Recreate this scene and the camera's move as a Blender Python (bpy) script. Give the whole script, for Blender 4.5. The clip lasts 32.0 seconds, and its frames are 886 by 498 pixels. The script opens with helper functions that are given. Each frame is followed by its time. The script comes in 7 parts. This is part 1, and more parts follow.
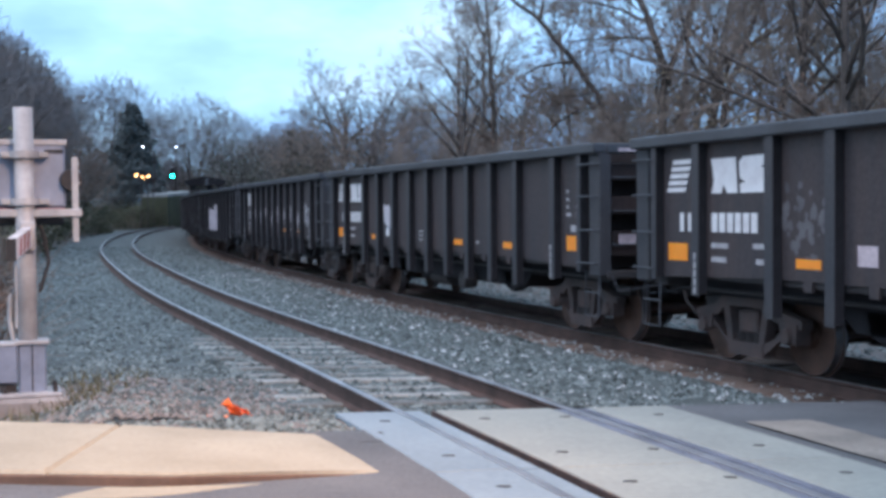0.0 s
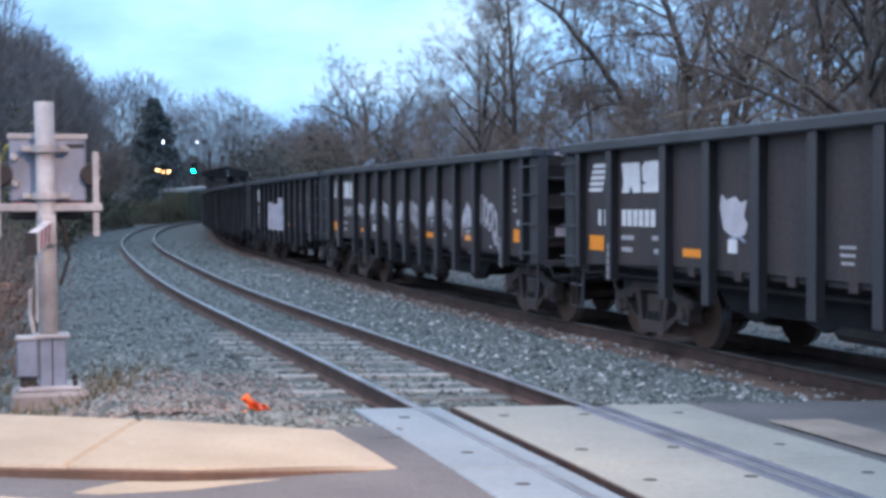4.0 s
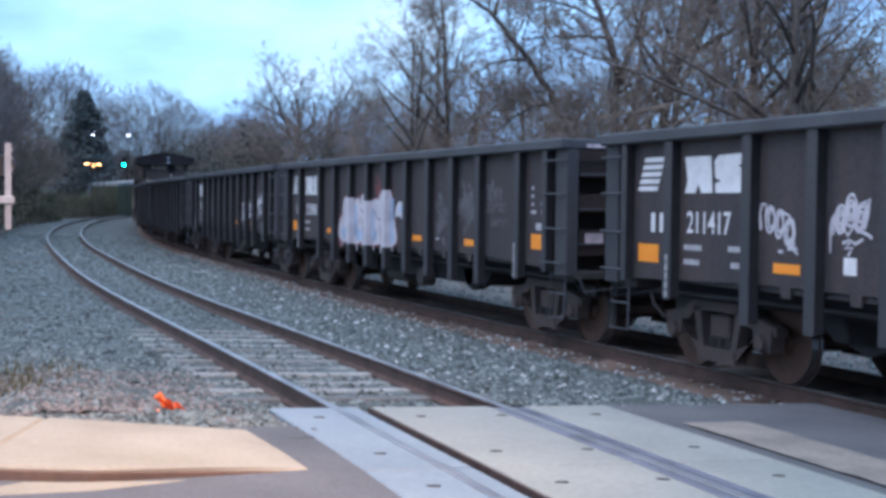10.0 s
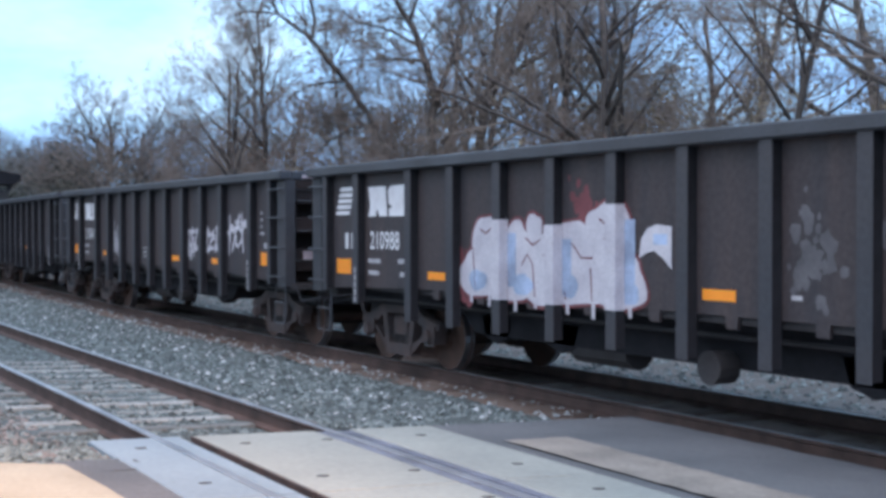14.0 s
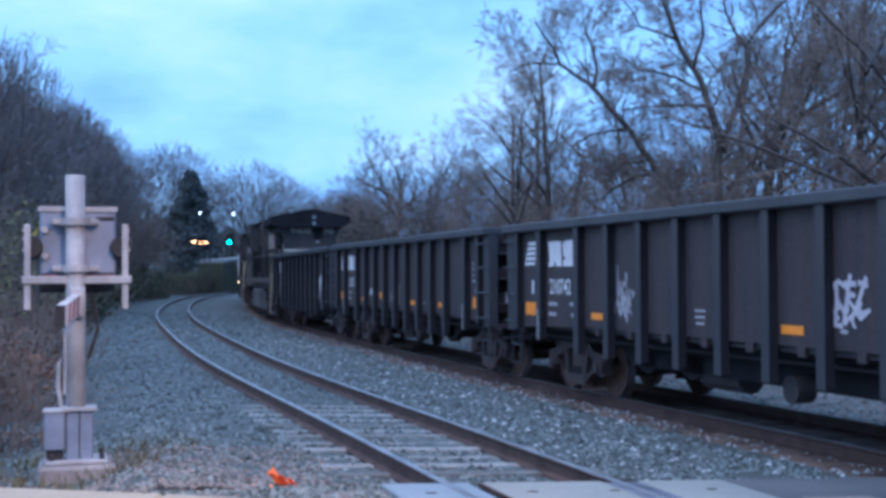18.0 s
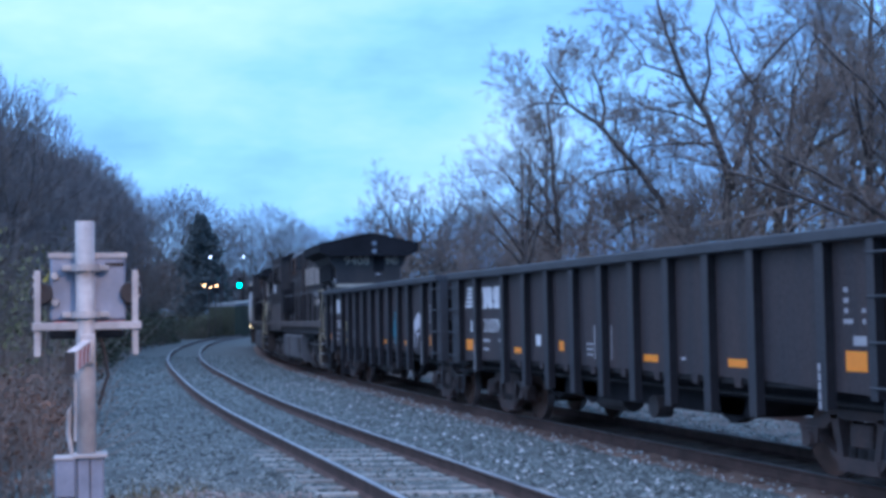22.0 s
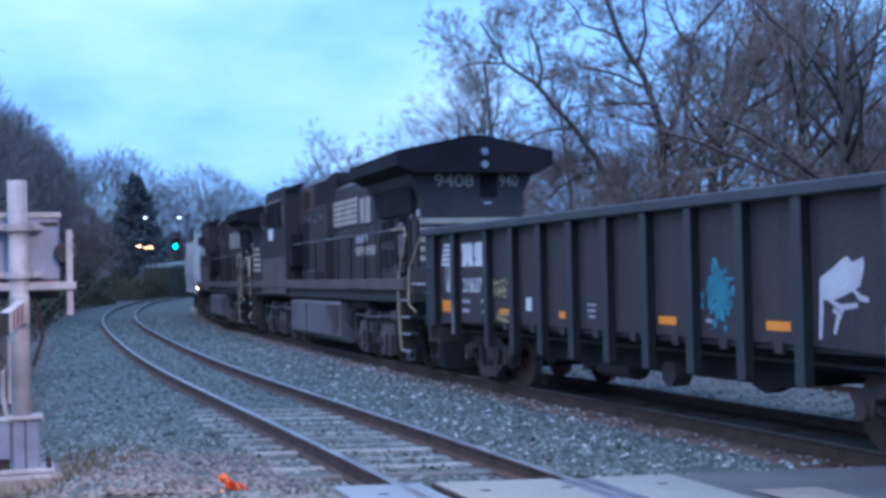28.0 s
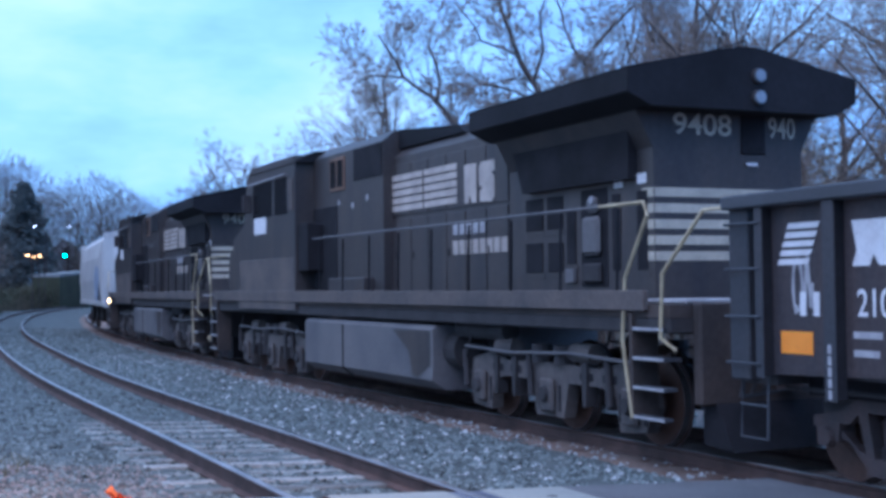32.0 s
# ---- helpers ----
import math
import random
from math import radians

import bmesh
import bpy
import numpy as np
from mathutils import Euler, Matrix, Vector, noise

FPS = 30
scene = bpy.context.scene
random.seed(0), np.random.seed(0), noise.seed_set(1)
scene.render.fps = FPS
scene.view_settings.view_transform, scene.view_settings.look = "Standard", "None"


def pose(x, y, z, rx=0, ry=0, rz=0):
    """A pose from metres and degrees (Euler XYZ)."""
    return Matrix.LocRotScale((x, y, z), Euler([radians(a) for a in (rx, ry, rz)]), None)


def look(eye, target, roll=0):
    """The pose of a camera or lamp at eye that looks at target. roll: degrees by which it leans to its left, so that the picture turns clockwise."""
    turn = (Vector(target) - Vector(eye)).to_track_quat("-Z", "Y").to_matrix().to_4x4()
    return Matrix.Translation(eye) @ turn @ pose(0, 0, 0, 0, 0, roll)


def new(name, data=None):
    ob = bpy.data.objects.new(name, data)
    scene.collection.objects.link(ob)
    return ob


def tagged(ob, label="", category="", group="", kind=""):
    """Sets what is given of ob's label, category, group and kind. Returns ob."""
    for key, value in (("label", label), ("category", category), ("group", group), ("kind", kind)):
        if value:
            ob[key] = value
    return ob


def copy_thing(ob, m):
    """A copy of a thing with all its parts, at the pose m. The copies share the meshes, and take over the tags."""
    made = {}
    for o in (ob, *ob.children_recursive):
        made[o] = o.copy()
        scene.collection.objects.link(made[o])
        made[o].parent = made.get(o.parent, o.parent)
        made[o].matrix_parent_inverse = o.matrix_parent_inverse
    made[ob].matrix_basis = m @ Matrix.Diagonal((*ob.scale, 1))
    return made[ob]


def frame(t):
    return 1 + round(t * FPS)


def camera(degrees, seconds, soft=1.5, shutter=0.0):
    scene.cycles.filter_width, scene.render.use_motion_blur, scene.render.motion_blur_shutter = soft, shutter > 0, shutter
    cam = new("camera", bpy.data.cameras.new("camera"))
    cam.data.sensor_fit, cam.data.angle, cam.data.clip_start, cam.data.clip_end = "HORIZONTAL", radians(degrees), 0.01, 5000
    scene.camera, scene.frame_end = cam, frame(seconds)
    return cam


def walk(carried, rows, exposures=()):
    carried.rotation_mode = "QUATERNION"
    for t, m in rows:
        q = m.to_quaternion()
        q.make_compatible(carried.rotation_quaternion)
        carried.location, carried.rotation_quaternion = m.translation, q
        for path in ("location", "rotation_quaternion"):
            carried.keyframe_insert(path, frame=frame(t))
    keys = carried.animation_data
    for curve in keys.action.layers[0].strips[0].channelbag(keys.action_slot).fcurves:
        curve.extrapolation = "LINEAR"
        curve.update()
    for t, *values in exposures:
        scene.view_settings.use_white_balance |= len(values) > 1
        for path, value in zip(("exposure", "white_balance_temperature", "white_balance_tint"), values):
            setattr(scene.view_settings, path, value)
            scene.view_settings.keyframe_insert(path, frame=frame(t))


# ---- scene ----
cam = camera(38.3, 32.0, soft=3.6)
PATH = [
    (0.0, pose(-0.048, -0.075, 1.629, 88.496, 0.637, -0.241)),
    (0.5, pose(-0.040, -0.069, 1.635, 88.050, 1.425, -0.566)),
    (1.0, pose(-0.031, -0.062, 1.637, 87.649, 1.684, -0.199)),
    (1.5, pose(-0.034, -0.071, 1.634, 88.210, 1.457, -0.452)),
    (2.0, pose(-0.044, -0.062, 1.632, 88.771, 1.023, -0.500)),
    (2.5, pose(-0.045, -0.068, 1.635, 88.966, 0.890, -0.332)),
    (3.0, pose(-0.052, -0.062, 1.634, 88.667, 0.688, 0.500)),
    (3.5, pose(-0.049, -0.055, 1.630, 88.320, 0.431, 0.701)),
    (5.5, pose(-0.047, -0.038, 1.630, 88.483, -0.060, -0.057)),
    (6.0, pose(-0.047, -0.047, 1.632, 88.776, -0.344, -0.671)),
    (6.5, pose(-0.049, -0.059, 1.632, 88.635, -0.516, -1.101)),
    (7.0, pose(-0.055, -0.057, 1.635, 89.051, -0.731, -0.668)),
    (7.5, pose(-0.060, -0.046, 1.638, 89.610, -0.423, -1.148)),
    (8.0, pose(-0.057, -0.031, 1.639, 89.683, 0.210, -2.323)),
    (8.5, pose(-0.055, -0.008, 1.640, 89.207, 0.408, -3.944)),
    (9.0, pose(-0.046, 0.031, 1.635, 88.524, 0.025, -6.244)),
    (9.5, pose(0.015, 0.032, 1.636, 88.457, -0.105, -6.645)),
    (10.0, pose(0.070, 0.036, 1.630, 88.269, -0.490, -2.297)),
    (10.5, pose(0.086, 0.012, 1.631, 88.622, -0.035, -2.362)),
    (11.0, pose(0.070, 0.021, 1.634, 87.799, 0.965, -3.081)),
    (11.5, pose(0.055, 0.012, 1.643, 87.438, 1.366, -4.877)),
    (12.0, pose(0.036, 0.024, 1.642, 87.593, 1.046, -6.508)),
    (12.5, pose(0.025, 0.030, 1.646, 88.067, 0.805, -6.959)),
    (13.0, pose(0.027, 0.007, 1.651, 88.612, 0.802, -7.888)),
    (13.5, pose(0.040, -0.001, 1.647, 89.383, 0.255, -10.446)),
    (15.5, pose(0.029, -0.005, 1.645, 88.466, 1.615, -8.168)),
    (16.0, pose(0.024, -0.007, 1.646, 89.648, 1.248, -4.768)),
    (16.5, pose(0.022, -0.004, 1.649, 90.626, 0.782, -2.194)),
    (17.0, pose(0.015, 0.008, 1.643, 91.296, 0.535, -0.627)),
    (17.5, pose(0.017, 0.026, 1.643, 91.605, 0.602, 0.379)),
    (18.0, pose(0.009, 0.016, 1.644, 91.508, 0.398, 2.224)),
    (18.5, pose(0.012, 0.013, 1.650, 92.196, -0.149, 3.926)),
    (19.0, pose(0.016, 0.016, 1.652, 92.794, -0.255, 3.344)),
    (19.5, pose(0.015, 0.026, 1.653, 92.732, -0.111, 3.298)),
    (20.0, pose(0.011, 0.030, 1.656, 93.279, -0.140, 4.071)),
    (20.5, pose(0.010, 0.030, 1.654, 94.291, 0.235, 3.628)),
    (21.0, pose(0.003, 0.036, 1.654, 94.380, 0.660, 3.441)),
    (21.5, pose(0.010, 0.037, 1.654, 93.874, 0.975, 3.222)),
    (22.0, pose(0.012, 0.037, 1.652, 93.340, 1.118, 2.711)),
    (22.5, pose(0.017, 0.026, 1.648, 93.172, 1.002, 2.409)),
    (23.0, pose(0.014, 0.027, 1.651, 93.237, 1.206, 1.972)),
    (23.5, pose(0.006, 0.025, 1.648, 93.027, 1.337, 1.923)),
    (24.0, pose(0.000, 0.024, 1.650, 92.950, 1.287, 2.170)),
    (24.5, pose(0.003, 0.028, 1.647, 93.037, 1.236, 2.368)),
    (25.0, pose(0.001, 0.023, 1.647, 92.963, 1.200, 2.030)),
    (25.5, pose(0.014, 0.029, 1.647, 92.589, 1.499, 1.460)),
    (27.5, pose(0.003, 0.035, 1.641, 91.936, 1.619, 0.093)),
    (28.0, pose(0.002, 0.037, 1.640, 91.493, 1.398, -0.090)),
    (28.5, pose(0.002, 0.032, 1.637, 91.433, 1.000, -0.815)),
    (29.0, pose(0.006, 0.023, 1.639, 91.962, 1.094, -1.367)),
    (29.5, pose(0.003, 0.028, 1.639, 92.155, 1.297, -1.815)),
    (30.0, pose(0.007, 0.013, 1.640, 91.967, 1.219, -2.061)),
    (30.5, pose(0.006, 0.008, 1.645, 91.872, 0.902, -2.021)),
    (31.0, pose(0.014, 0.006, 1.642, 91.875, 0.755, -2.795)),
    (31.5, pose(0.018, 0.004, 1.637, 92.053, 0.910, -3.805)),
    (32.0, pose(0.012, 0.006, 1.637, 92.000, 0.821, -4.759)),
]
walk(cam, PATH, exposures=[(0.0, 0.45, 5780, 21), (3.0, 0.42, 5660, 22), (6.0, 0.46, 5660, 22), (8.0, 0.3, 5480, 21), (10.0, 0.48, 5600, 23), (13.0, 0.57, 5900, 23), (15.0, 0.53, 5850, 22), (16.5, 0.35, 5280, 22), (18.0, 0.13, 4800, 24), (25.5, 0.13, 4700, 25), (28.0, 0.18, 4740, 27), (32.0, 0.24, 4800, 28)])


# ---- light ----
def world_sky():
    w = bpy.data.worlds.new("dusk_sky")
    scene.world = w
    w.use_nodes = True
    nt = w.node_tree
    nt.nodes.clear()
    out = nt.nodes.new("ShaderNodeOutputWorld")
    bg = nt.nodes.new("ShaderNodeBackground")
    sky = nt.nodes.new("ShaderNodeTexSky")
    sky.sky_type, sky.sun_disc = "NISHITA", False
    sky.sun_elevation, sky.sun_rotation = radians(9), radians(-60)
    sky.air_density, sky.dust_density, sky.ozone_density = 1.0, 1.2, 3.0
    co = nt.nodes.new("ShaderNodeTexCoord")
    mp = nt.nodes.new("ShaderNodeMapping")
    mp.inputs["Scale"].default_value = (1.0, 1.0, 2.6)
    cloud = nt.nodes.new("ShaderNodeTexNoise")
    cloud.inputs["Scale"].default_value = 3.6
    cloud.inputs["Detail"].default_value = 5.0
    cloud.inputs["Roughness"].default_value = 0.56
    ramp = nt.nodes.new("ShaderNodeValToRGB")
    ramp.color_ramp.elements[0].position, ramp.color_ramp.elements[1].position = 0.37, 0.8
    ramp.color_ramp.elements[0].color = (2.9, 5.8, 10.2, 1)
    ramp.color_ramp.elements[1].color = (9.6, 12.6, 13.6, 1)
    middle = ramp.color_ramp.elements.new(0.58)
    middle.color = (5.7, 9.9, 12.9, 1)
    mix = nt.nodes.new("ShaderNodeMix")
    mix.data_type = "RGBA"
    mix.inputs["Factor"].default_value = 0.82
    bg.inputs["Strength"].default_value = 0.085
    nt.links.new(co.outputs["Generated"], mp.inputs["Vector"])
    nt.links.new(mp.outputs["Vector"], cloud.inputs["Vector"])
    # the clouds thin out and brighten higher up and towards one side
    sep = nt.nodes.new("ShaderNodeSeparateXYZ")
    glow = nt.nodes.new("ShaderNodeMath")
    glow.operation, glow.inputs[1].default_value = "MULTIPLY_ADD", 0.3
    nt.links.new(co.outputs["Generated"], sep.inputs["Vector"])
    nt.links.new(sep.outputs["Z"], glow.inputs[0])
    side = nt.nodes.new("ShaderNodeMath")
    side.operation, side.inputs[1].default_value = "MULTIPLY_ADD", -0.16
    nt.links.new(sep.outputs["X"], side.inputs[0])
    nt.links.new(cloud.outputs["Fac"], glow.inputs[2])
    nt.links.new(glow.outputs[0], side.inputs[2])
    nt.links.new(side.outputs[0], ramp.inputs["Fac"])
    nt.links.new(sky.outputs["Color"], mix.inputs["A"])
    nt.links.new(ramp.outputs["Color"], mix.inputs["B"])
    nt.links.new(mix.outputs["Result"], bg.inputs["Color"])
    nt.links.new(bg.outputs["Background"], out.inputs["Surface"])


world_sky()
sun = new("sun", bpy.data.lights.new("sun", "SUN"))
sun.data.energy, sun.data.angle, sun.data.color = 1.4, radians(60), (1.0, 0.9, 0.84)
sun.matrix_world = look((-10, -8, 34), (0, 12, 0))
# warm street light of the road crossing, behind the viewer
lamp = new("street_light", bpy.data.lights.new("street_light", "AREA"))
lamp.data.energy, lamp.data.size, lamp.data.color = 175, 0.5, (1.0, 0.58, 0.27)
lamp.data.spread = radians(100)
lamp.matrix_world = look((1.2, 5.0, 5.2), (-3.2, 9.0, 0.1))

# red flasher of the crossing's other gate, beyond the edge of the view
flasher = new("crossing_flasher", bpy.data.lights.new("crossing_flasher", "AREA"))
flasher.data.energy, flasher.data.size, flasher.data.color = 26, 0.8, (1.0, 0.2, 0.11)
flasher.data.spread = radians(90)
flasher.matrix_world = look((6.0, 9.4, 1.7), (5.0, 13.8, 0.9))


# ---- materials ----
def mat(name, color, rough=0.7, metal=0.0, var=0.25, scale=3.0, fine=40.0, bump=0.15, tint=None, emit=0.0, rand=0.0, spec=0.5, streak=1.0):
    """Two scales of colour variation and a fine relief; tint: a second colour in patches; rand: spread between pieces."""
    m = bpy.data.materials.new(name)
    m.use_nodes = True
    nt = m.node_tree
    bs = nt.nodes["Principled BSDF"]
    bs.inputs["Roughness"].default_value, bs.inputs["Metallic"].default_value = rough, metal
    bs.inputs["Specular IOR Level"].default_value = spec
    if emit:
        bs.inputs["Base Color"].default_value = (*color, 1)
        bs.inputs["Emission Color"].default_value = (*color, 1)
        bs.inputs["Emission Strength"].default_value = emit
        return m
    co = nt.nodes.new("ShaderNodeTexCoord")
    big = nt.nodes.new("ShaderNodeTexNoise")
    big.inputs["Scale"].default_value, big.inputs["Detail"].default_value = scale, 5.0
    small = nt.nodes.new("ShaderNodeTexNoise")
    small.inputs["Scale"].default_value, small.inputs["Detail"].default_value = fine, 3.0
    run_ = nt.nodes.new("ShaderNodeMapping")
    run_.inputs["Scale"].default_value = (1.0, 1.0, streak)
    nt.links.new(co.outputs["Object"], run_.inputs["Vector"])
    nt.links.new(run_.outputs["Vector"], big.inputs["Vector"])
    nt.links.new(co.outputs["Object"], small.inputs["Vector"])
    t = tint or tuple(c * 0.55 for c in color)
    ramp = nt.nodes.new("ShaderNodeValToRGB")
    ramp.color_ramp.elements[0].position, ramp.color_ramp.elements[1].position = 0.33, 0.68
    ramp.color_ramp.elements[0].color, ramp.color_ramp.elements[1].color = (*t, 1), (*color, 1)
    nt.links.new(big.outputs["Fac"], ramp.inputs["Fac"])
    hsv = nt.nodes.new("ShaderNodeHueSaturation")
    add = nt.nodes.new("ShaderNodeMath")
    add.operation, add.inputs[1].default_value, add.inputs[2].default_value = "MULTIPLY_ADD", 2 * var, 1 - var
    nt.links.new(small.outputs["Fac"], add.inputs[0])
    value = add.outputs[0]
    if rand:
        info = nt.nodes.new("ShaderNodeObjectInfo")
        r = nt.nodes.new("ShaderNodeMath")
        r.operation, r.inputs[1].default_value, r.inputs[2].default_value = "MULTIPLY_ADD", 2 * rand, 1 - rand
        nt.links.new(info.outputs["Random"], r.inputs[0])
        mul = nt.nodes.new("ShaderNodeMath")
        mul.operation = "MULTIPLY"
        nt.links.new(r.outputs[0], mul.inputs[0])
        nt.links.new(value, mul.inputs[1])
        value = mul.outputs[0]
    nt.links.new(value, hsv.inputs["Value"])
    nt.links.new(ramp.outputs["Color"], hsv.inputs["Color"])
    nt.links.new(hsv.outputs["Color"], bs.inputs["Base Color"])
    if bump:
        bp = nt.nodes.new("ShaderNodeBump")
        bp.inputs["Strength"].default_value, bp.inputs["Distance"].default_value = bump, 0.02
        nt.links.new(small.outputs["Fac"], bp.inputs["Height"])
        nt.links.new(bp.outputs["Normal"], bs.inputs["Normal"])
    return m


def stone_mat(name, dark, light, rough=0.85):
    """Loose stones: each island has a shade of its own."""
    m = bpy.data.materials.new(name)
    m.use_nodes = True
    nt = m.node_tree
    bs = nt.nodes["Principled BSDF"]
    bs.inputs["Roughness"].default_value = rough
    geo = nt.nodes.new("ShaderNodeNewGeometry")
    ramp = nt.nodes.new("ShaderNodeValToRGB")
    ramp.color_ramp.elements[0].color, ramp.color_ramp.elements[1].color = (*dark, 1), (*light, 1)
    ramp.color_ramp.interpolation = "EASE"
    nt.links.new(geo.outputs["Random Per Island"], ramp.inputs["Fac"])
    nt.links.new(ramp.outputs["Color"], bs.inputs["Base Color"])
    return m


M_CAR = mat("weathered_black_paint", (0.042, 0.037, 0.04), 0.65, 0.0, 0.38, 3.2, 18, 0.1, tint=(0.062, 0.046, 0.044), spec=0.3, streak=0.14)
# bluer than the sheets: sky light on the rib faces put into the paint
M_RIBLIT = mat("rib_paint", (0.039, 0.040, 0.046), 0.6, 0.0, 0.3, 1.4, 22, 0.1, tint=(0.053, 0.049, 0.052), spec=0.3)
M_CHORD = mat("chord_paint", (0.058, 0.06, 0.068), 0.55, 0.0, 0.3, 1.2, 25, 0.12, tint=(0.042, 0.041, 0.045), spec=0.4)
M_END = mat("rusty_end_paint", (0.033, 0.027, 0.027), 0.75, 0.0, 0.35, 1.6, 16, 0.15, tint=(0.052, 0.035, 0.031), spec=0.25)
M_ENDRIB = mat("rusty_rib_paint", (0.046, 0.031, 0.028), 0.75, 0.0, 0.35, 1.6, 16, 0.15, tint=(0.045, 0.032, 0.03), spec=0.25)
M_UNDER = mat("dark_underframe", (0.048, 0.041, 0.041), 0.85, 0.0, 0.35, 2.0, 20, 0.2)
M_TRUCK = mat("rusty_cast_steel", (0.085, 0.055, 0.048), 0.8, 0.0, 0.35, 3.0, 25, 0.25, tint=(0.05, 0.04, 0.04))
M_WHEEL = mat("brown_wheel_steel", (0.1, 0.052, 0.036), 0.7, 0.2, 0.3, 3.0, 20, 0.15)
M_TREAD = mat("bright_wheel_tread", (0.42, 0.42, 0.43), 0.3, 0.9, 0.1, 4.0, 30, 0.02)
M_WHITE = mat("worn_white_stencil", (0.72, 0.7, 0.7), 0.65, 0.0, 0.22, 5.0, 30, 0.05, tint=(0.6, 0.56, 0.56))
M_STEN = mat("faint_stencil", (0.3, 0.28, 0.29), 0.7, 0.0, 0.3, 6.0, 40, 0.05, tint=(0.42, 0.4, 0.4))
M_ORANGE = mat("orange_reflective_tape", (0.92, 0.3, 0.015), 0.4, 0.0, 0.12, 6.0, 60, 0.02, tint=(0.86, 0.27, 0.012))
M_PINK = mat("pale_placard", (0.62, 0.5, 0.52), 0.6, 0.0, 0.2, 6.0, 40, 0.03)
M_TAGWHITE = mat("white_spray_paint", (0.56, 0.52, 0.54), 0.7, 0.0, 0.25, 3.0, 30, 0.03, tint=(0.44, 0.4, 0.43))
M_TAGBLUE = mat("pale_blue_spray_paint", (0.42, 0.5, 0.66), 0.7, 0.0, 0.25, 3.0, 30, 0.03)
M_TAGRED = mat("dull_red_spray_paint", (0.2, 0.055, 0.06), 0.75, 0.0, 0.25, 3.0, 30, 0.03)
M_TAGTEAL = mat("teal_spray_paint", (0.07, 0.28, 0.36), 0.7, 0.0, 0.25, 3.0, 30, 0.03)
M_TAGGREY = mat("faded_grey_spray_paint", (0.13, 0.12, 0.125), 0.75, 0.0, 0.3, 3.0, 30, 0.03)
M_TAGPALE = mat("pale_grey_spray_paint", (0.36, 0.33, 0.35), 0.75, 0.0, 0.3, 3.0, 30, 0.03)
M_TAGYELLOW = mat("faded_ochre_spray_paint", (0.42, 0.36, 0.17), 0.75, 0.0, 0.3, 3.0, 30, 0.03)
# black paint lifted and warmed, part of the lamp light painted in
M_LOCO = mat("sooty_warm_lit_locomotive_paint", (0.038, 0.033, 0.034), 0.5, 0.0, 0.28, 2.4, 14, 0.05, tint=(0.064, 0.051, 0.045), spec=0.35, streak=0.2)
M_ROOF = mat("black_roof_paint", (0.018, 0.0175, 0.021), 0.8, 0.0, 0.3, 0.9, 14, 0.06, spec=0.2)
M_LTRUCK = mat("grimy_truck_casting", (0.125, 0.1, 0.088), 0.8, 0.0, 0.4, 2.2, 16, 0.15, tint=(0.06, 0.052, 0.05))
# near black: painted shade for rib sides, underframe and recesses, plain paint elsewhere
M_BLACKSHADE = mat("black_paint_and_shade", (0.026, 0.024, 0.027), 0.9, 0.0, 0.3, 2.0, 20, 0.1, spec=0.2)
# dust plus warm lamp light, both held in this beige
M_DUSTLIT = mat("dusty_lamplit_sill_paint", (0.118, 0.09, 0.076), 0.75, 0.0, 0.35, 1.5, 18, 0.08, tint=(0.066, 0.055, 0.052))
M_SILL = mat("brown_dusty_walkway", (0.085, 0.062, 0.052), 0.8, 0.0, 0.3, 1.5, 18, 0.08, tint=(0.05, 0.04, 0.036), spec=0.3)
M_FARBED = mat("dull_brown_grey_ballast", (0.135, 0.12, 0.11), 0.95, 0.0, 0.5, 1.1, 16, 1.0, tint=(0.085, 0.078, 0.072))
M_TANK = mat("dusty_grey_tank", (0.15, 0.135, 0.13), 0.65, 0.0, 0.25, 0.8, 15, 0.06, tint=(0.09, 0.085, 0.09))
M_RAILING = mat("worn_handrail", (0.5, 0.4, 0.24), 0.55, 0.1, 0.25, 4.0, 30, 0.05)
M_STEEL = mat("galvanised_steel", (0.42, 0.4, 0.4), 0.55, 0.12, 0.18, 3.0, 25, 0.06)
M_BOX = mat("grey_enclosure_paint", (0.3, 0.335, 0.43), 0.5, 0.2, 0.15, 2.0, 25, 0.05)
M_DGLASS = mat("dark_window_glass", (0.012, 0.013, 0.016), 0.12, 0.0, 0.1, 2.0, 20, 0.0)
M_HEAD = mat("lit_headlamp", (1.0, 0.62, 0.22), emit=14.0)
M_LENS = mat("unlit_headlamp_lens", (0.28, 0.3, 0.33), 0.15, 0.3, 0.1, 4.0, 30, 0.0)
M_HOPPER = mat("off_white_hopper_paint", (0.56, 0.55, 0.53), 0.6, 0.0, 0.2, 0.7, 12, 0.04, tint=(0.44, 0.43, 0.43))
M_RUSTTIE = mat("rust_stained_tie", (0.15, 0.09, 0.065), 0.9, 0.0, 0.4, 3.0, 30, 0.3, tint=(0.09, 0.06, 0.048), rand=0.2)
M_RAIL = mat("rusty_rail_web", (0.095, 0.056, 0.045), 0.8, 0.1, 0.3, 4.0, 30, 0.15)
M_RAILTOP = mat("worn_rail_head", (0.29, 0.285, 0.29), 0.38, 0.45, 0.2, 2.0, 40, 0.03)
M_TIE = mat("weathered_grey_tie", (0.26, 0.258, 0.242), 0.9, 0.0, 0.5, 3.0, 30, 0.4, tint=(0.13, 0.128, 0.12), rand=0.35)
# bed darker than its stones, painting in the shade of the gaps
M_BALLAST = mat("grey_ballast", (0.09, 0.103, 0.1), 0.9, 0.0, 0.55, 1.1, 18, 1.0, tint=(0.06, 0.069, 0.067))
